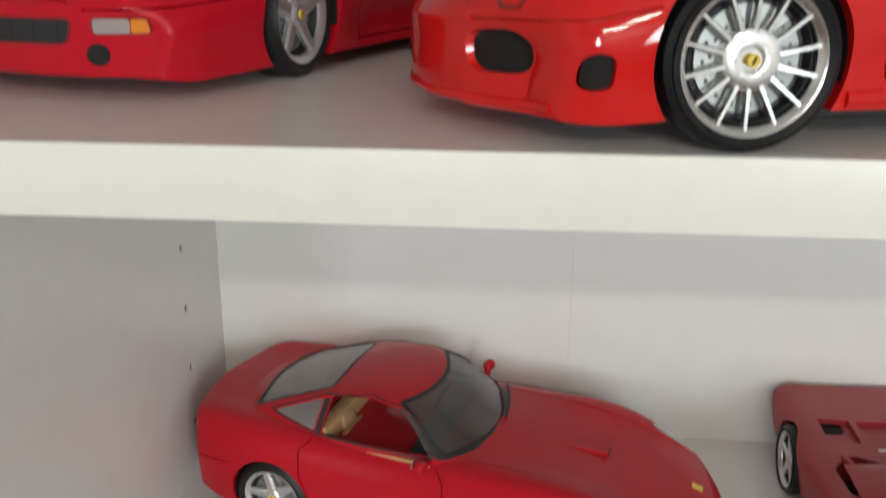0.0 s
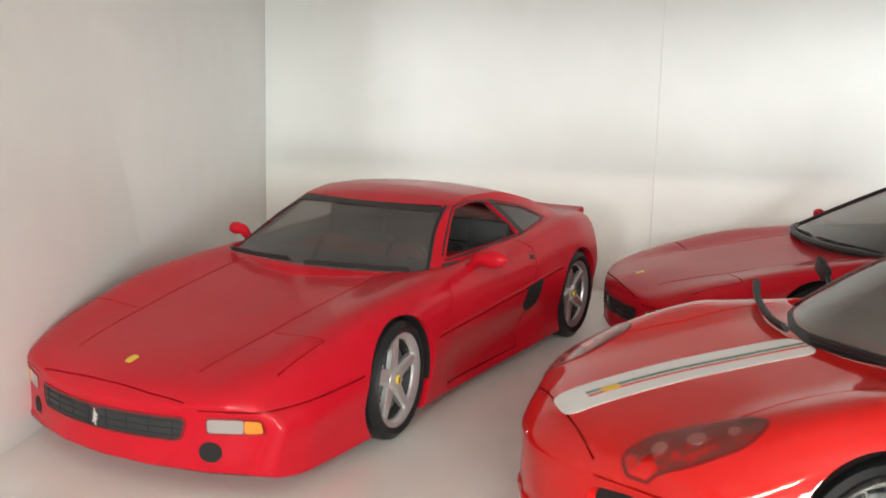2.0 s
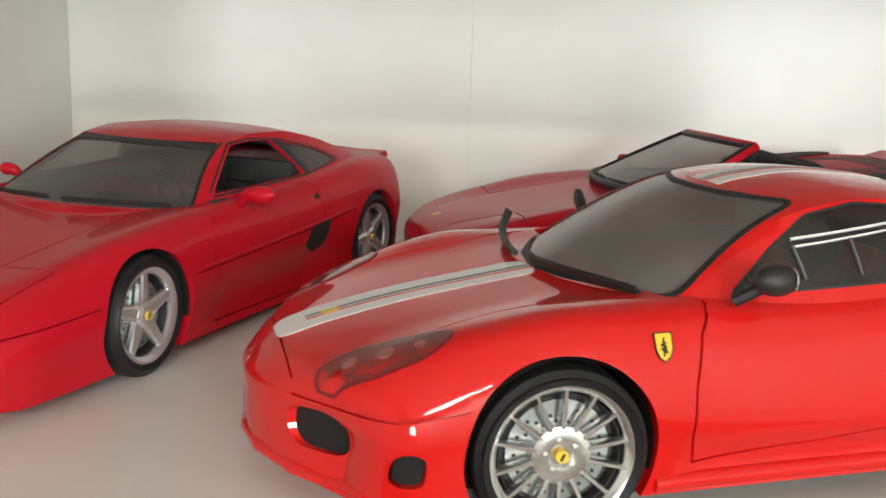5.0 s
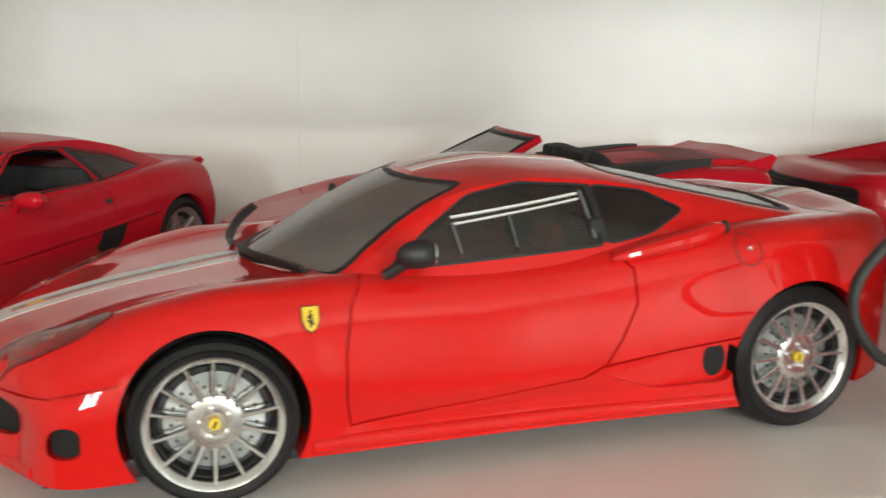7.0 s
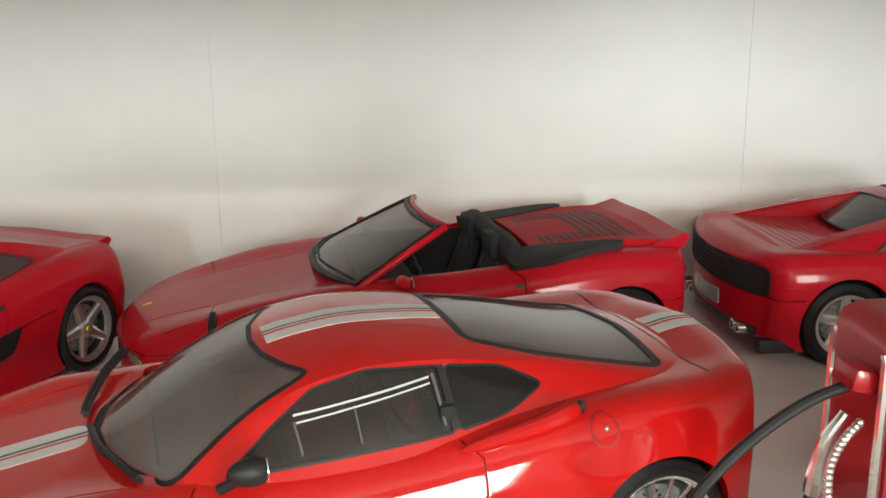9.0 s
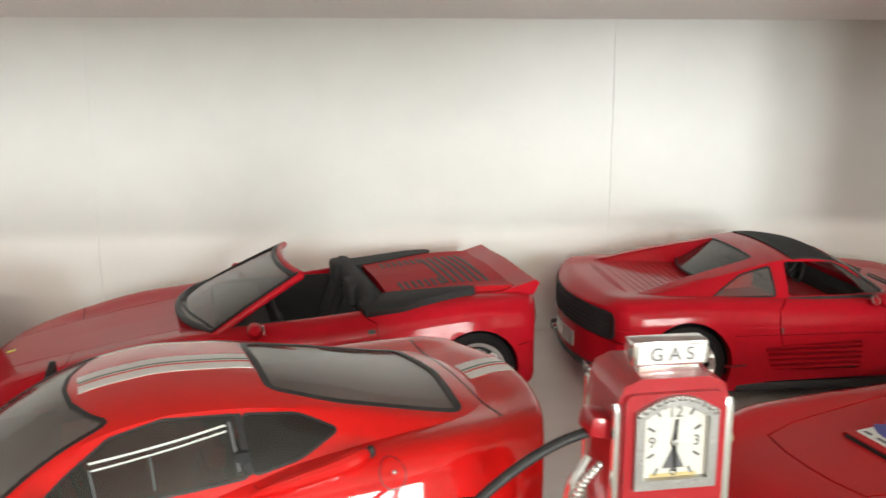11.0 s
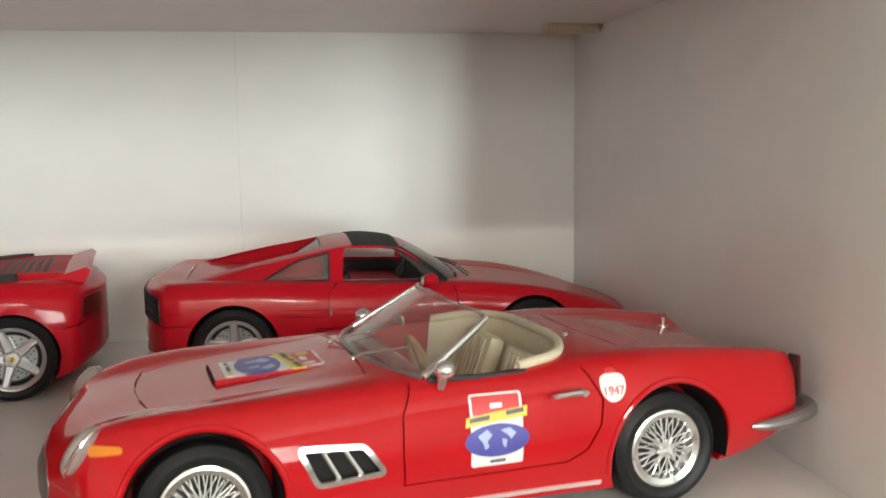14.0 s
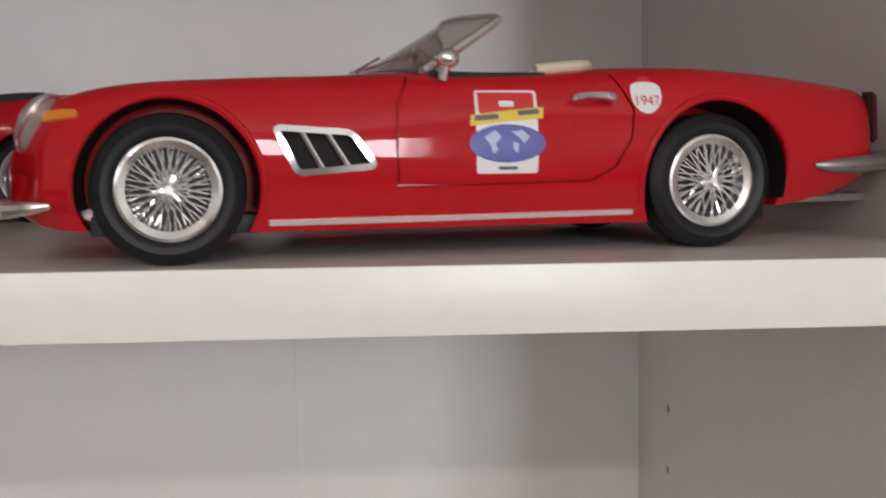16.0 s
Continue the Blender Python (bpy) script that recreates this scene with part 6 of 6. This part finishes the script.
    part("boot_stud", moved(lathe([(0.01, 1.0), (1.0, 0.8), (1.0, 0)], 12, "z"), pose(156, -12, 46.6)), LENS, car)
    under(car, L - 14, 36, 8)
    return car


def lettering(parent, tr, text, a, b, size, way, mat, depth=0.15, angle=0.0, name="lettering"):
    """Built-in type, laid on a flank or standing free when tr is None."""
    cu = bpy.data.curves.new("type", "FONT")
    cu.body, cu.size, cu.align_x, cu.align_y, cu.extrude = text, size, "CENTER", "CENTER", 0.0
    ob = new("type", cu)
    me = bpy.data.meshes.new_from_object(ob.evaluated_get(bpy.context.evaluated_depsgraph_get()))
    bpy.data.objects.remove(ob)
    vs = [tuple(v.co) for v in me.vertices]
    fs = [tuple(p.vertices) for p in me.polygons]
    bpy.data.meshes.remove(me)
    bpy.data.curves.remove(cu)
    c, s = math.cos(radians(angle)), math.sin(radians(angle))
    out = []
    for x, y, z in vs:
        x, y = x * c - y * s, x * s + y * c
        p = tr.at(a + x, b + y, way, 0.35)[0] if tr else Vector((a + x, 0, b + y))
        out.append(tuple(p if p is not None else Vector((a + x, 0, b + y))))
    return part(name, (out, fs), mat, parent)


def rally_plate(car, tr, way, a0, a1, b0, b1):
    """The event sticker: white card, red band, yellow ribbon, blue globe. On the bonnet it lies with its head to the rear."""
    if way == "left":
        def at(u, v):
            return a0 + (a1 - a0) * u, b0 + (b1 - b0) * v
    else:
        def at(u, v):
            return a0 + (a1 - a0) * v, b1 + (b0 - b1) * u

    def quad(u0, v0, u1, v1, r=0.4):
        return rounded([at(u0, v0), at(u0, v1), at(u1, v1), at(u1, v0)], r, 3)
    st = part("rally_sticker", tr.patch(quad(0, 0, 1, 1, 0.9), way, 0.10, 0.25), STICKER, car, "rally event sticker with a blue globe and yellow banner")
    part("sticker_band", tr.patch(quad(0.05, 0.72, 0.95, 0.975, 0.6), way, 0.16, 0.2), STICKER_RED, st)
    globe = [at(0.5 + 0.62 * math.cos(t), 0.36 + 0.23 * math.sin(t)) for t in (2 * math.pi * i / 28 for i in range(28))]
    part("sticker_globe", tr.patch(globe, way, 0.20, 0.25), STICKER_BLUE, st)
    lands = [[(0.12, 0.44), (0.30, 0.52), (0.40, 0.44), (0.30, 0.36), (0.34, 0.28), (0.26, 0.24), (0.22, 0.34)], [(0.56, 0.50), (0.74, 0.52), (0.86, 0.44), (0.76, 0.36), (0.70, 0.42)], [(0.58, 0.38), (0.68, 0.36), (0.66, 0.24), (0.60, 0.28)]]
    for poly in lands:
        part("globe_land", tr.patch([at(u, v) for u, v in poly], way, 0.26, 0.2), STICKER_LAND, st)
    band = [at(-0.10, 0.57), at(-0.08, 0.70), at(0.5, 0.755), at(1.10, 0.80), at(1.08, 0.66), at(0.5, 0.625)]
    part("sticker_banner", tr.patch(band, way, 0.30, 0.3), STICKER_YELLOW, st, "yellow banner")
    for u0, u1 in ((-0.02, 0.36), (0.44, 0.60), (0.68, 1.02)):
        k = 0.69 + 0.09 * (u0 + u1 - 1) / 2
        part("banner_bar", tr.patch([at(u0, k - 0.03), at(u0, k + 0.03), at(u1, k + 0.055), at(u1, k - 0.005)], way, 0.36, 0.2), GREYBAR, st)
    for u0, u1, mat in ((0.10, 0.26, STICKER_YELLOW), (0.38, 0.62, STICKER), (0.76, 0.88, STICKER)):
        part("sticker_mark", tr.patch(quad(u0, 0.80, u1, 0.92 if mat is not STICKER or u0 > 0.7 else 0.87, 0.4), way, 0.22, 0.2), mat, st)
    for u0, u1, mat in ((0.08, 0.24, GREYBAR), (0.36, 0.66, GREYBAR), (0.76, 0.92, STICKER_YELLOW)):
        part("sticker_mark", tr.patch(quad(u0, 0.045, u1, 0.085, 0.2), way, 0.22, 0.2), mat, st)


# ---------------------------------------------------------------- 5: front-engined grand tourer on the lower shelf
def grand_tourer(m):
    car = thing("model_car", m, "dusty red model of a long-bonnet grand tourer with tan seats", "model car", "model cars")
    L = 253
    skin = Skin(L,
                top=((0, 26), (6, 31), (25, 37), (55, 43), (90, 48.5), (112, 51), (150, 52), (200, 54), (230, 53.5), (246, 53), (253, 50)),
                shoulder_z=((0, 25), (6, 30), (25, 37.5), (50, 44), (70, 46), (110, 46), (150, 47), (185, 50.5), (215, 52.5), (240, 52.5), (253, 49.5)),
                shoulder_y=((0, 36), (15, 42), (50, 45.5), (100, 45.5), (150, 46), (199, 47.5), (235, 44), (253, 41)),
                waist_z=((0, 20), (30, 26), (60, 31), (120, 31), (199, 35), (253, 36)),
                waist_y=((0, 44), (15, 49), (50, 52.6), (100, 51.5), (150, 51.8), (199, 53.7), (235, 51), (253, 47)),
                bottom=((0, 9), (15, 7), (57, 7), (199, 7), (225, 9), (253, 14)), tuck=3.5, sweep_f=20, sweep_r=12, reach_f=75, reach_r=60, round_f=5)
    cab = Cabin(97, 232, ((97, 46), (104, 50.5), (135, 68.3), (147, 70.6), (160, 71.2), (176, 69.5), (200, 63), (222, 55.5), (232, 52)),
                ((97, 40), (135, 33), (160, 32), (190, 33), (232, 38)), ((97, 44), (130, 46), (165, 46.5), (205, 44), (232, 41)), ((97, 44), (232, 46)), 14, 9, 3.0, 1.4)
    solid = skin.solid()
    tr = Tracer(solid)
    hole = prism(rounded([(122, -44.5), (122, 44.5), (182, 44.5), (182, -44.5)], 5), "z", 12, 80)
    lines = [("left", [(121, 48), (116, 42), (115, 30), (118, 12)]), ("left", [(178, 52), (184, 46), (183, 34), (176, 18), (172, 12)]), ("left", [(118, 11), (172, 11)]), ("left", [(220, 34), (251, 32)]),
             ("top", [(108, -36), (80, -36), (40, -32), (14, -30)]), ("top", [(108, 36), (80, 36), (40, 32), (14, 30)])]
    part("body", carve(solid, [hole] + arch(60, 18, 20.0, 30) + arch(199, 18.3, 20.2, 30) + panel_gaps(tr, lines, 0.5)), RED_DUSTY, car)
    wells(car, ((60, 18), (199, 18.3)), 18.9, 30, 50.0)
    door_cards(car, 123, 181, 44.8, 14, 48.5, TAN)
    shield = prism(rounded([(-41, 50), (-31, 67.4), (31, 67.4), (41, 50)], 3), "x", 80, 148)
    rear = prism(rounded([(177, -27), (177, 27), (215, 32), (219, 0), (215, -32)], 4), "z", 50, 95)
    sidew = side_cut(rounded([(117, 49.6), (138.5, 65.8), (156, 68.2), (174.5, 66.6), (176.4, 51.4)], 1.6))
    quart = side_cut(rounded([(178.5, 65.2), (180, 52.6), (203, 56.4)], 1.6))
    part("roof", carve(cab.shell(), [shield, rear, sidew, quart]), RED_DUSTY, car)
    headliner(cab, [shield, rear, sidew, quart], car)
    pane(cab, shield, GLASS_DUSTY, car, "windscreen")
    pane(cab, rear, GLASS_PALE, car, "rear_window", "rear window with a painted pale sheen")
    side_panes(cab, rounded([(178.5, 65.2), (180, 52.6), (203, 56.4)], 1.6), GLASS_PALE, car, "quarter_window")
    ctr = Tracer(cab.solid())
    part("rear_window_trim", ctr.ribbon(rounded([(177, -27), (177, 27), (215, 32), (219, 0), (215, -32)], 4), "top", 1.4, 0.12, closed=True), BLACK, car)
    part("screen_trim", join(ctr.ribbon(rounded([(-41, 50), (-31, 67.4), (31, 67.4), (41, 50)], 3), "front", 1.8, 0.12, closed=True)), BLACK, car)
    part("screen_base", ctr.ribbon([(-42, 50), (-20, 49.6), (0, 49.6), (20, 49.6), (42, 50)], "front", 3.2, 0.12), BLACK, car)
    for s in (-1, 1):
        side = "left" if s < 0 else "right"
        part("window_pillar", ctr.ribbon([(176.4, 66.6), (178, 52.2)], side, 2.6, 0.15), BLACK, car)
        part("window_trim", ctr.ribbon([(117, 49.6), (139, 66.6), (156, 68.8), (178, 66.6), (205, 56.6), (178, 51.6), (122, 49)], side, 0.8, 0.08), BLACK, car)
        for xw, R in ((60, 18), (199, 18.3)):
            wheel("star", R, 14, 13.4, car, xw, s * 44.5, R, s, 14, 0)
        door_mirror(car, 124, 54 if s > 0 else 51.5, 52.5, s, RED_DUSTY, 8, 4.2 if s > 0 else 2.8, 3.0, [(124, 52 if s > 0 else 50, 51), (124, 48, 49.8), (124, 44, 48.8)])
        bucket = [(14, s * 34), (17, s * 31), (34, s * 35), (38, s * 39), (30, s * 43), (20, s * 41)]
        part("head_lamp", tr.patch(rounded(bucket, 3), "top", 0.2, 0.8), LAMP_CLEAR, car, "faired clear head lamp")
        part("tail_lamp", tr.patch(ellipse(s * 33, 40, 4.2, 4.2), "rear", 0.6, 1.0), REDLENS, car)
        part("side_lamp", tr.patch(ellipse(247, 36, 0.9, 2.0, 10), side, 0.4), REDLENS, car)
    part("bonnet_scoop", ([(52, -4, 41.0), (52, 4, 41.0), (52, 3.6, 44.5), (52, -3.6, 44.5), (76, -6, 43.0), (76, 6, 43.0), (76, 5, 46.2), (76, -5, 46.2)], [(3, 2, 1, 0), (4, 5, 6, 7), (0, 1, 5, 4), (2, 3, 7, 6), (1, 2, 6, 5), (3, 0, 4, 7)]), RED_DUSTY, car)
    part("scoop_mouth", box(51.6, 52.2, -3.2, 3.2, 43.0, 44.2), BLACK, car)
    part("nose_badge", tr.patch(rounded([(9.5, -1.9), (9.5, 1.9), (14.2, 1.9), (14.2, -1.9)], 0.5, 2), "top", 0.25), YELLOW, car)
    part("dashboard", box(123, 136, -42, 42, 34, 48.5, 3), SOFT, car)
    part("cockpit_floor", box(123, 181, -42, 42, 12, 14, 0.4), TAN, car)
    part("rear_shelf", box(174, 181, -41, 41, 14, 54, 2), TAN, car)
    for y in (-19, 19):
        seat(car, 152, y, 17, TAN, 22, 22)
    steering(car, 140, -19, 46)
    wiper(car, [(102, -2, 51.6), (104, -16, 51.9), (110, -34, 51.0)])
    under(car, L, 44, 7)
    part("rear_lip", tr.ribbon([(-40, 13.6), (0, 13.6), (40, 13.6)], "rear", 2.0, 0.1), BLACK, car)
    return car


# ---------------------------------------------------------------- 6: race-bred car with open bonnet vents, beside the tourer
def vented_racer(m):
    car = thing("model_car", m, "matt red model of a sports racer with vented engine deck", "model car", "model cars")
    L = 240
    skin = Skin(L,
                top=((0, 20), (8, 25), (40, 33), (80, 42), (110, 41), (160, 40), (220, 40), (240, 40)),
                shoulder_z=((0, 22), (8, 30), (30, 40), (57, 46), (80, 46), (110, 40.5), (160, 39.5), (200, 40), (240, 40)),
                shoulder_y=((0, 40), (15, 45), (57, 47.5), (110, 46), (193, 49), (240, 49)), waist_z=((0, 18), (60, 28), (240, 36)),
                waist_y=((0, 48), (15, 51.5), (57, 54), (110, 52), (193, 55), (240, 54)), bottom=((0, 7), (57, 6), (240, 12)), tuck=3, sweep_f=14, sweep_r=3, reach_f=60, round_r=2)
    solid = skin.solid()
    tr = Tracer(solid)
    wells_open = [rounded([(124, s * 22), (128, s * 45), (152, s * 46), (164, s * 34), (158, s * 22)], 3) for s in (-1, 1)]
    decks = [rounded([(176, s * 4), (174, s * 21), (198, s * 23), (199, s * 4)], 2) for s in (-1, 1)] + [rounded([(176, s * 26), (178, s * 42), (198, s * 42), (199, s * 26)], 2) for s in (-1, 1)]
    cuts = arch(57, 18, 20, 31) + arch(195, 18, 20, 31) + [prism(p, "z", 24, 80) for p in wells_open] + [prism(p, "z", 37, 80) for p in decks]
    part("body", carve(solid, cuts), RED_MATT, car)
    wells(car, ((57, 18), (195, 18)), 18.9, 31, 51)
    for k, s in enumerate((-1, 1)):
        part("engine_well", prism(wells_open[k], "z", 24.1, 25), BLACK, car, "dark open engine well")
        part("air_horn", ball((140, s * 33, 32), 5, 5, 6, 14, 10), YELLOW_LENS, car)
        part("well_strut", tube([(126, s * 25, 38), (142, s * 33, 40), (160, s * 40, 41)], 1.5, 8), RED_MATT, car)
        part("decal_bar", tr.patch([(169, s * 10), (169, s * 20), (171.2, s * 20), (171.2, s * 10)], "top", 0.2), STICKER, car)
        for xw in (57, 195):
            wheel("star", 18, 15, 14, car, xw, s * 48.5, 18, s, 10, 0)
    cab = Cabin(82, 150, ((82, 42), (106, 52), (125, 53), (140, 50), (150, 45)), ((82, 36), (106, 30), (150, 30)), ((82, 42), (150, 44)), ((82, 40), (150, 45)), 14, 3, 3, 1.2)
    part("roof", carve(cab.shell(), [prism(rounded([(-36, 44), (-28, 50.5), (28, 50.5), (36, 44)], 3), "x", 60, 112)]), RED_MATT, car)
    pane(cab, prism(rounded([(-36, 44), (-28, 50.5), (28, 50.5), (36, 44)], 3), "x", 60, 112), GLASS_DARK, car, "windscreen")
    under(car, L, 45, 7)
    return car


# ---------------------------------------------------------------- 7: the petrol-pump clock
def pump_clock(m):
    ob = thing("pump_clock", m, "dark red miniature petrol pump with clock face and GAS sign", "clock")
    W, D, H = 12.9, 21.0, 83.5     # half width, depth, shoulder height
    prof = [(-W, 4), (-W, H - 5), (-W + 1.4, H - 1.5), (-W + 5, H), (W - 5, H), (W - 1.4, H - 1.5), (W, H - 5), (W, 4)]
    part("body", prism(prof, "y", 0.6, D), RED_PUMP, ob, "dark red enamelled case", 50)
    part("plinth", box(-W - 1.5, W + 1.5, -1.0, D + 1.5, 0, 4.2, 0.6), RED_PUMP, ob)
    for s in (-1, 1):
        part("corner_strip", tube([(s * (W + 0.1), 0.8, 4), (s * (W + 0.1), 0.8, H - 7), (s * (W + 0.1), 1.4, H - 5.5)], 1.15, 8), CHROME, ob, "silver corner strip")
        part("back_strip", tube([(s * (W + 0.1), D, 4), (s * (W + 0.1), D, H - 5.5)], 1.0, 8), CHROME, ob)
    # the front is a raised slab with an arched opening
    front = rounded([(-W + 1.2, 4), (-W + 1.2, H - 3), (W - 1.2, H - 3), (W - 1.2, 4)], 2.5)
    win = [(-8.2, 60.0), (-8.2, 75.6)] + [(-8.2 + 16.4 * k / 12, 75.6 + 3.2 * math.sin(math.pi * k / 12)) for k in range(1, 12)] + [(8.2, 75.6), (8.2, 60.0)]
    part("front_panel", carve(prism(front, "y", -0.9, 0.62), [prism(win, "y", -5, 5)], "DIFFERENCE", 40), RED_PUMP, ob)
    def frame_ring(k, y):
        cx, cz = 0, 69.2
        return [(cx + (a - cx) * k, cz + (b - cz) * k) for a, b in win]
    bez = carve(prism(frame_ring(1.16, 0), "y", -2.2, 0.0), [prism(frame_ring(0.92, 0), "y", -5, 5)], "DIFFERENCE", 40)
    part("bezel", bez, PEWTER, ob, "ribbed silver clock bezel")
    studs = [ball((a * 1.1, -2.2, 69.2 + (b - 69.2) * 1.1), 0.62, 0.5, 0.62, 8, 6) for a, b in win[1:-1]]
    part("bezel_beads", join(*studs), PEWTER, ob)
    dial = part("dial", prism(frame_ring(0.94, 0), "y", -0.4, 0.2), DIAL, ob, "pearl white clock dial")
    for k in range(12):
        a = math.radians(90 - 30 * k)
        dx, dz = 5.2 * math.cos(a), 7.2 * math.sin(a)
        sc = min(5.4 / max(abs(math.cos(a)), 1e-6), 6.9 / max(abs(math.sin(a)), 1e-6))
        x, z = sc * math.cos(a), 69 + sc * math.sin(a)
        if k % 3:
            part("hour_mark", moved(box(-0.28, 0.28, -0.55, -0.4, -0.9, 0.9), pose(x, 0, z, 0, 30 * k, 0)), GREYBAR, dial)
        else:
            t = lettering(dial, None, {0: "12", 3: "3", 6: "6", 9: "9"}[k], x * 0.96, z, 3.6, "left", GREYBAR, name="numeral")
            t.location.y = -0.6 * MM
    part("clock_hand", moved(prism([(-0.55, -1.2), (0.55, -1.2), (0.3, 5.4), (-0.3, 5.4)], "y", -0.9, -0.75), pose(0, 0, 69, 0, 4, 0)), BLACK, dial, "black hour pointer")
    part("clock_hand", moved(prism([(-0.45, -1.2), (0.45, -1.2), (0.2, 7.0), (-0.2, 7.0)], "y", -1.1, -0.95), pose(0, 0, 69, 0, 176, 0)), BLACK, dial)
    part("dial_centre", moved(lathe([(0.01, -1.5), (0.7, -1.4), (0.7, -0.6)], 12), pose(0, 0, 69)), PEWTER, dial)
    part("dial_shade", prism([(-2.6, 62.8), (2.6, 62.8), (0, 68.4)], "y", -0.52, -0.45), GREYBAR, dial)
    part("dial_foot", box(-5.5, 5.5, -0.52, -0.4, 60.4, 61.6), GOLD, dial)
    part("lower_oval", moved(lathe([(0.01, 0), (4, 0.1), (4.6, 0.7)], 28), pose(0, -1.7, 51) @ Matrix.Diagonal((1.5, 1, 0.9, 1))), PEWTER, ob)
    sign = part("sign", box(-8.9, 8.9, 3.5, 9.5, H + 1.6, H + 7.6, 1.1), CHROME, ob, "silver sign box lettered GAS")
    part("sign_face", box(-7.9, 7.9, 3.0, 3.6, H + 2.4, H + 6.8, 0.2), STICKER, sign)
    t = lettering(sign, None, "G A S", 0, H + 4.6, 4.3, "left", GREYBAR, name="sign_letters")
    t.location.y = 2.8 * MM
    part("sign_foot", box(-7, 7, 4.5, 9, H - 0.4, H + 1.9, 0.2), CHROME, sign)
    # hose, nozzle holder and chain on the flank
    hol = part("nozzle_holder", join(moved(box(-5.5, 0.5, 3.0, 12.0, -2.0, 3.0, 1.2), pose(-W, 0, 70.5, 0, 12, 0))), RED_PUMP, ob)
    hose = spline([(-W - 3.5, 7.5, 69.5), (-W - 12, 6, 67.5), (-W - 22, 4, 63), (-W - 32, 2, 56), (-W - 38.5, 1.5, 48), (-W - 39, 1.5, 40.5), (-W - 33, 2, 31.8), (-W - 25, 4, 28.6), (-W - 15.8, 7.5, 30), (-W - 10.5, 9, 37.0), (-W - 8.5, 9.3, 46)], 50)
    part("hose", tube([tuple(p) for p in hose], 1.25, 10), BLACK, ob, "black rubber hose hanging in a loop")
    noz = [(-W - 8.4, 9.3, 44), (-W - 7.6, 9, 51), (-W - 6.6, 8.6, 57), (-W - 3.5, 8, 63)]
    part("nozzle", tube(spline(noz, 12), [2.0, 2.2, 2.2, 2.0, 1.9, 1.8, 1.8, 1.7, 1.5, 1.3, 1.2, 1.1], 10), CHROME, ob, "silver nozzle")
    chain = spline([(-W - 2.5, 4, 62.5), (-W - 6.5, 3, 59), (-W - 9, 2.5, 54), (-W - 8.5, 3, 45)], 16)
    beads = [ball(tuple(p), 1.05, 1.05, 1.05, 8, 6) for p in chain]
    part("bead_chain", join(*beads), CHROME, ob)
    part("side_knob", join(moved(lathe([(0.01, -4.2), (1.3, -4.0), (1.7, -2.6), (1.0, -1.8), (1.0, 0)], 14), pose(W, 6, 66, 0, 0, 90))), BRASS, ob, "brass winding knob")
    for k in range(4):
        part("side_stud", moved(lathe([(0.01, -1.2), (0.9, -0.9), (1.0, 0)], 10), pose(W, 12, 84 - 3.6 * k, 0, 0, 90)), CHROME, ob)
    return ob


striped_coupe(placed(68.5, 160.7, 15.3, 57, -51.5))
targa_car(placed(329.0, 347.9, 180.5, 193, 51.0))
classic_open(placed(332.1, 163.3, 10.3, 40, -46.5))
grand_tourer(spot(123.7, 360.4, ZLOW, 165.5) @ Matrix.Diagonal((1.03, 1.03, 1.03, 1)))
vented_racer(spot(220, 224, ZLOW, 89))
pump_clock(spot(252.2, 160.2, 0, 3.0))
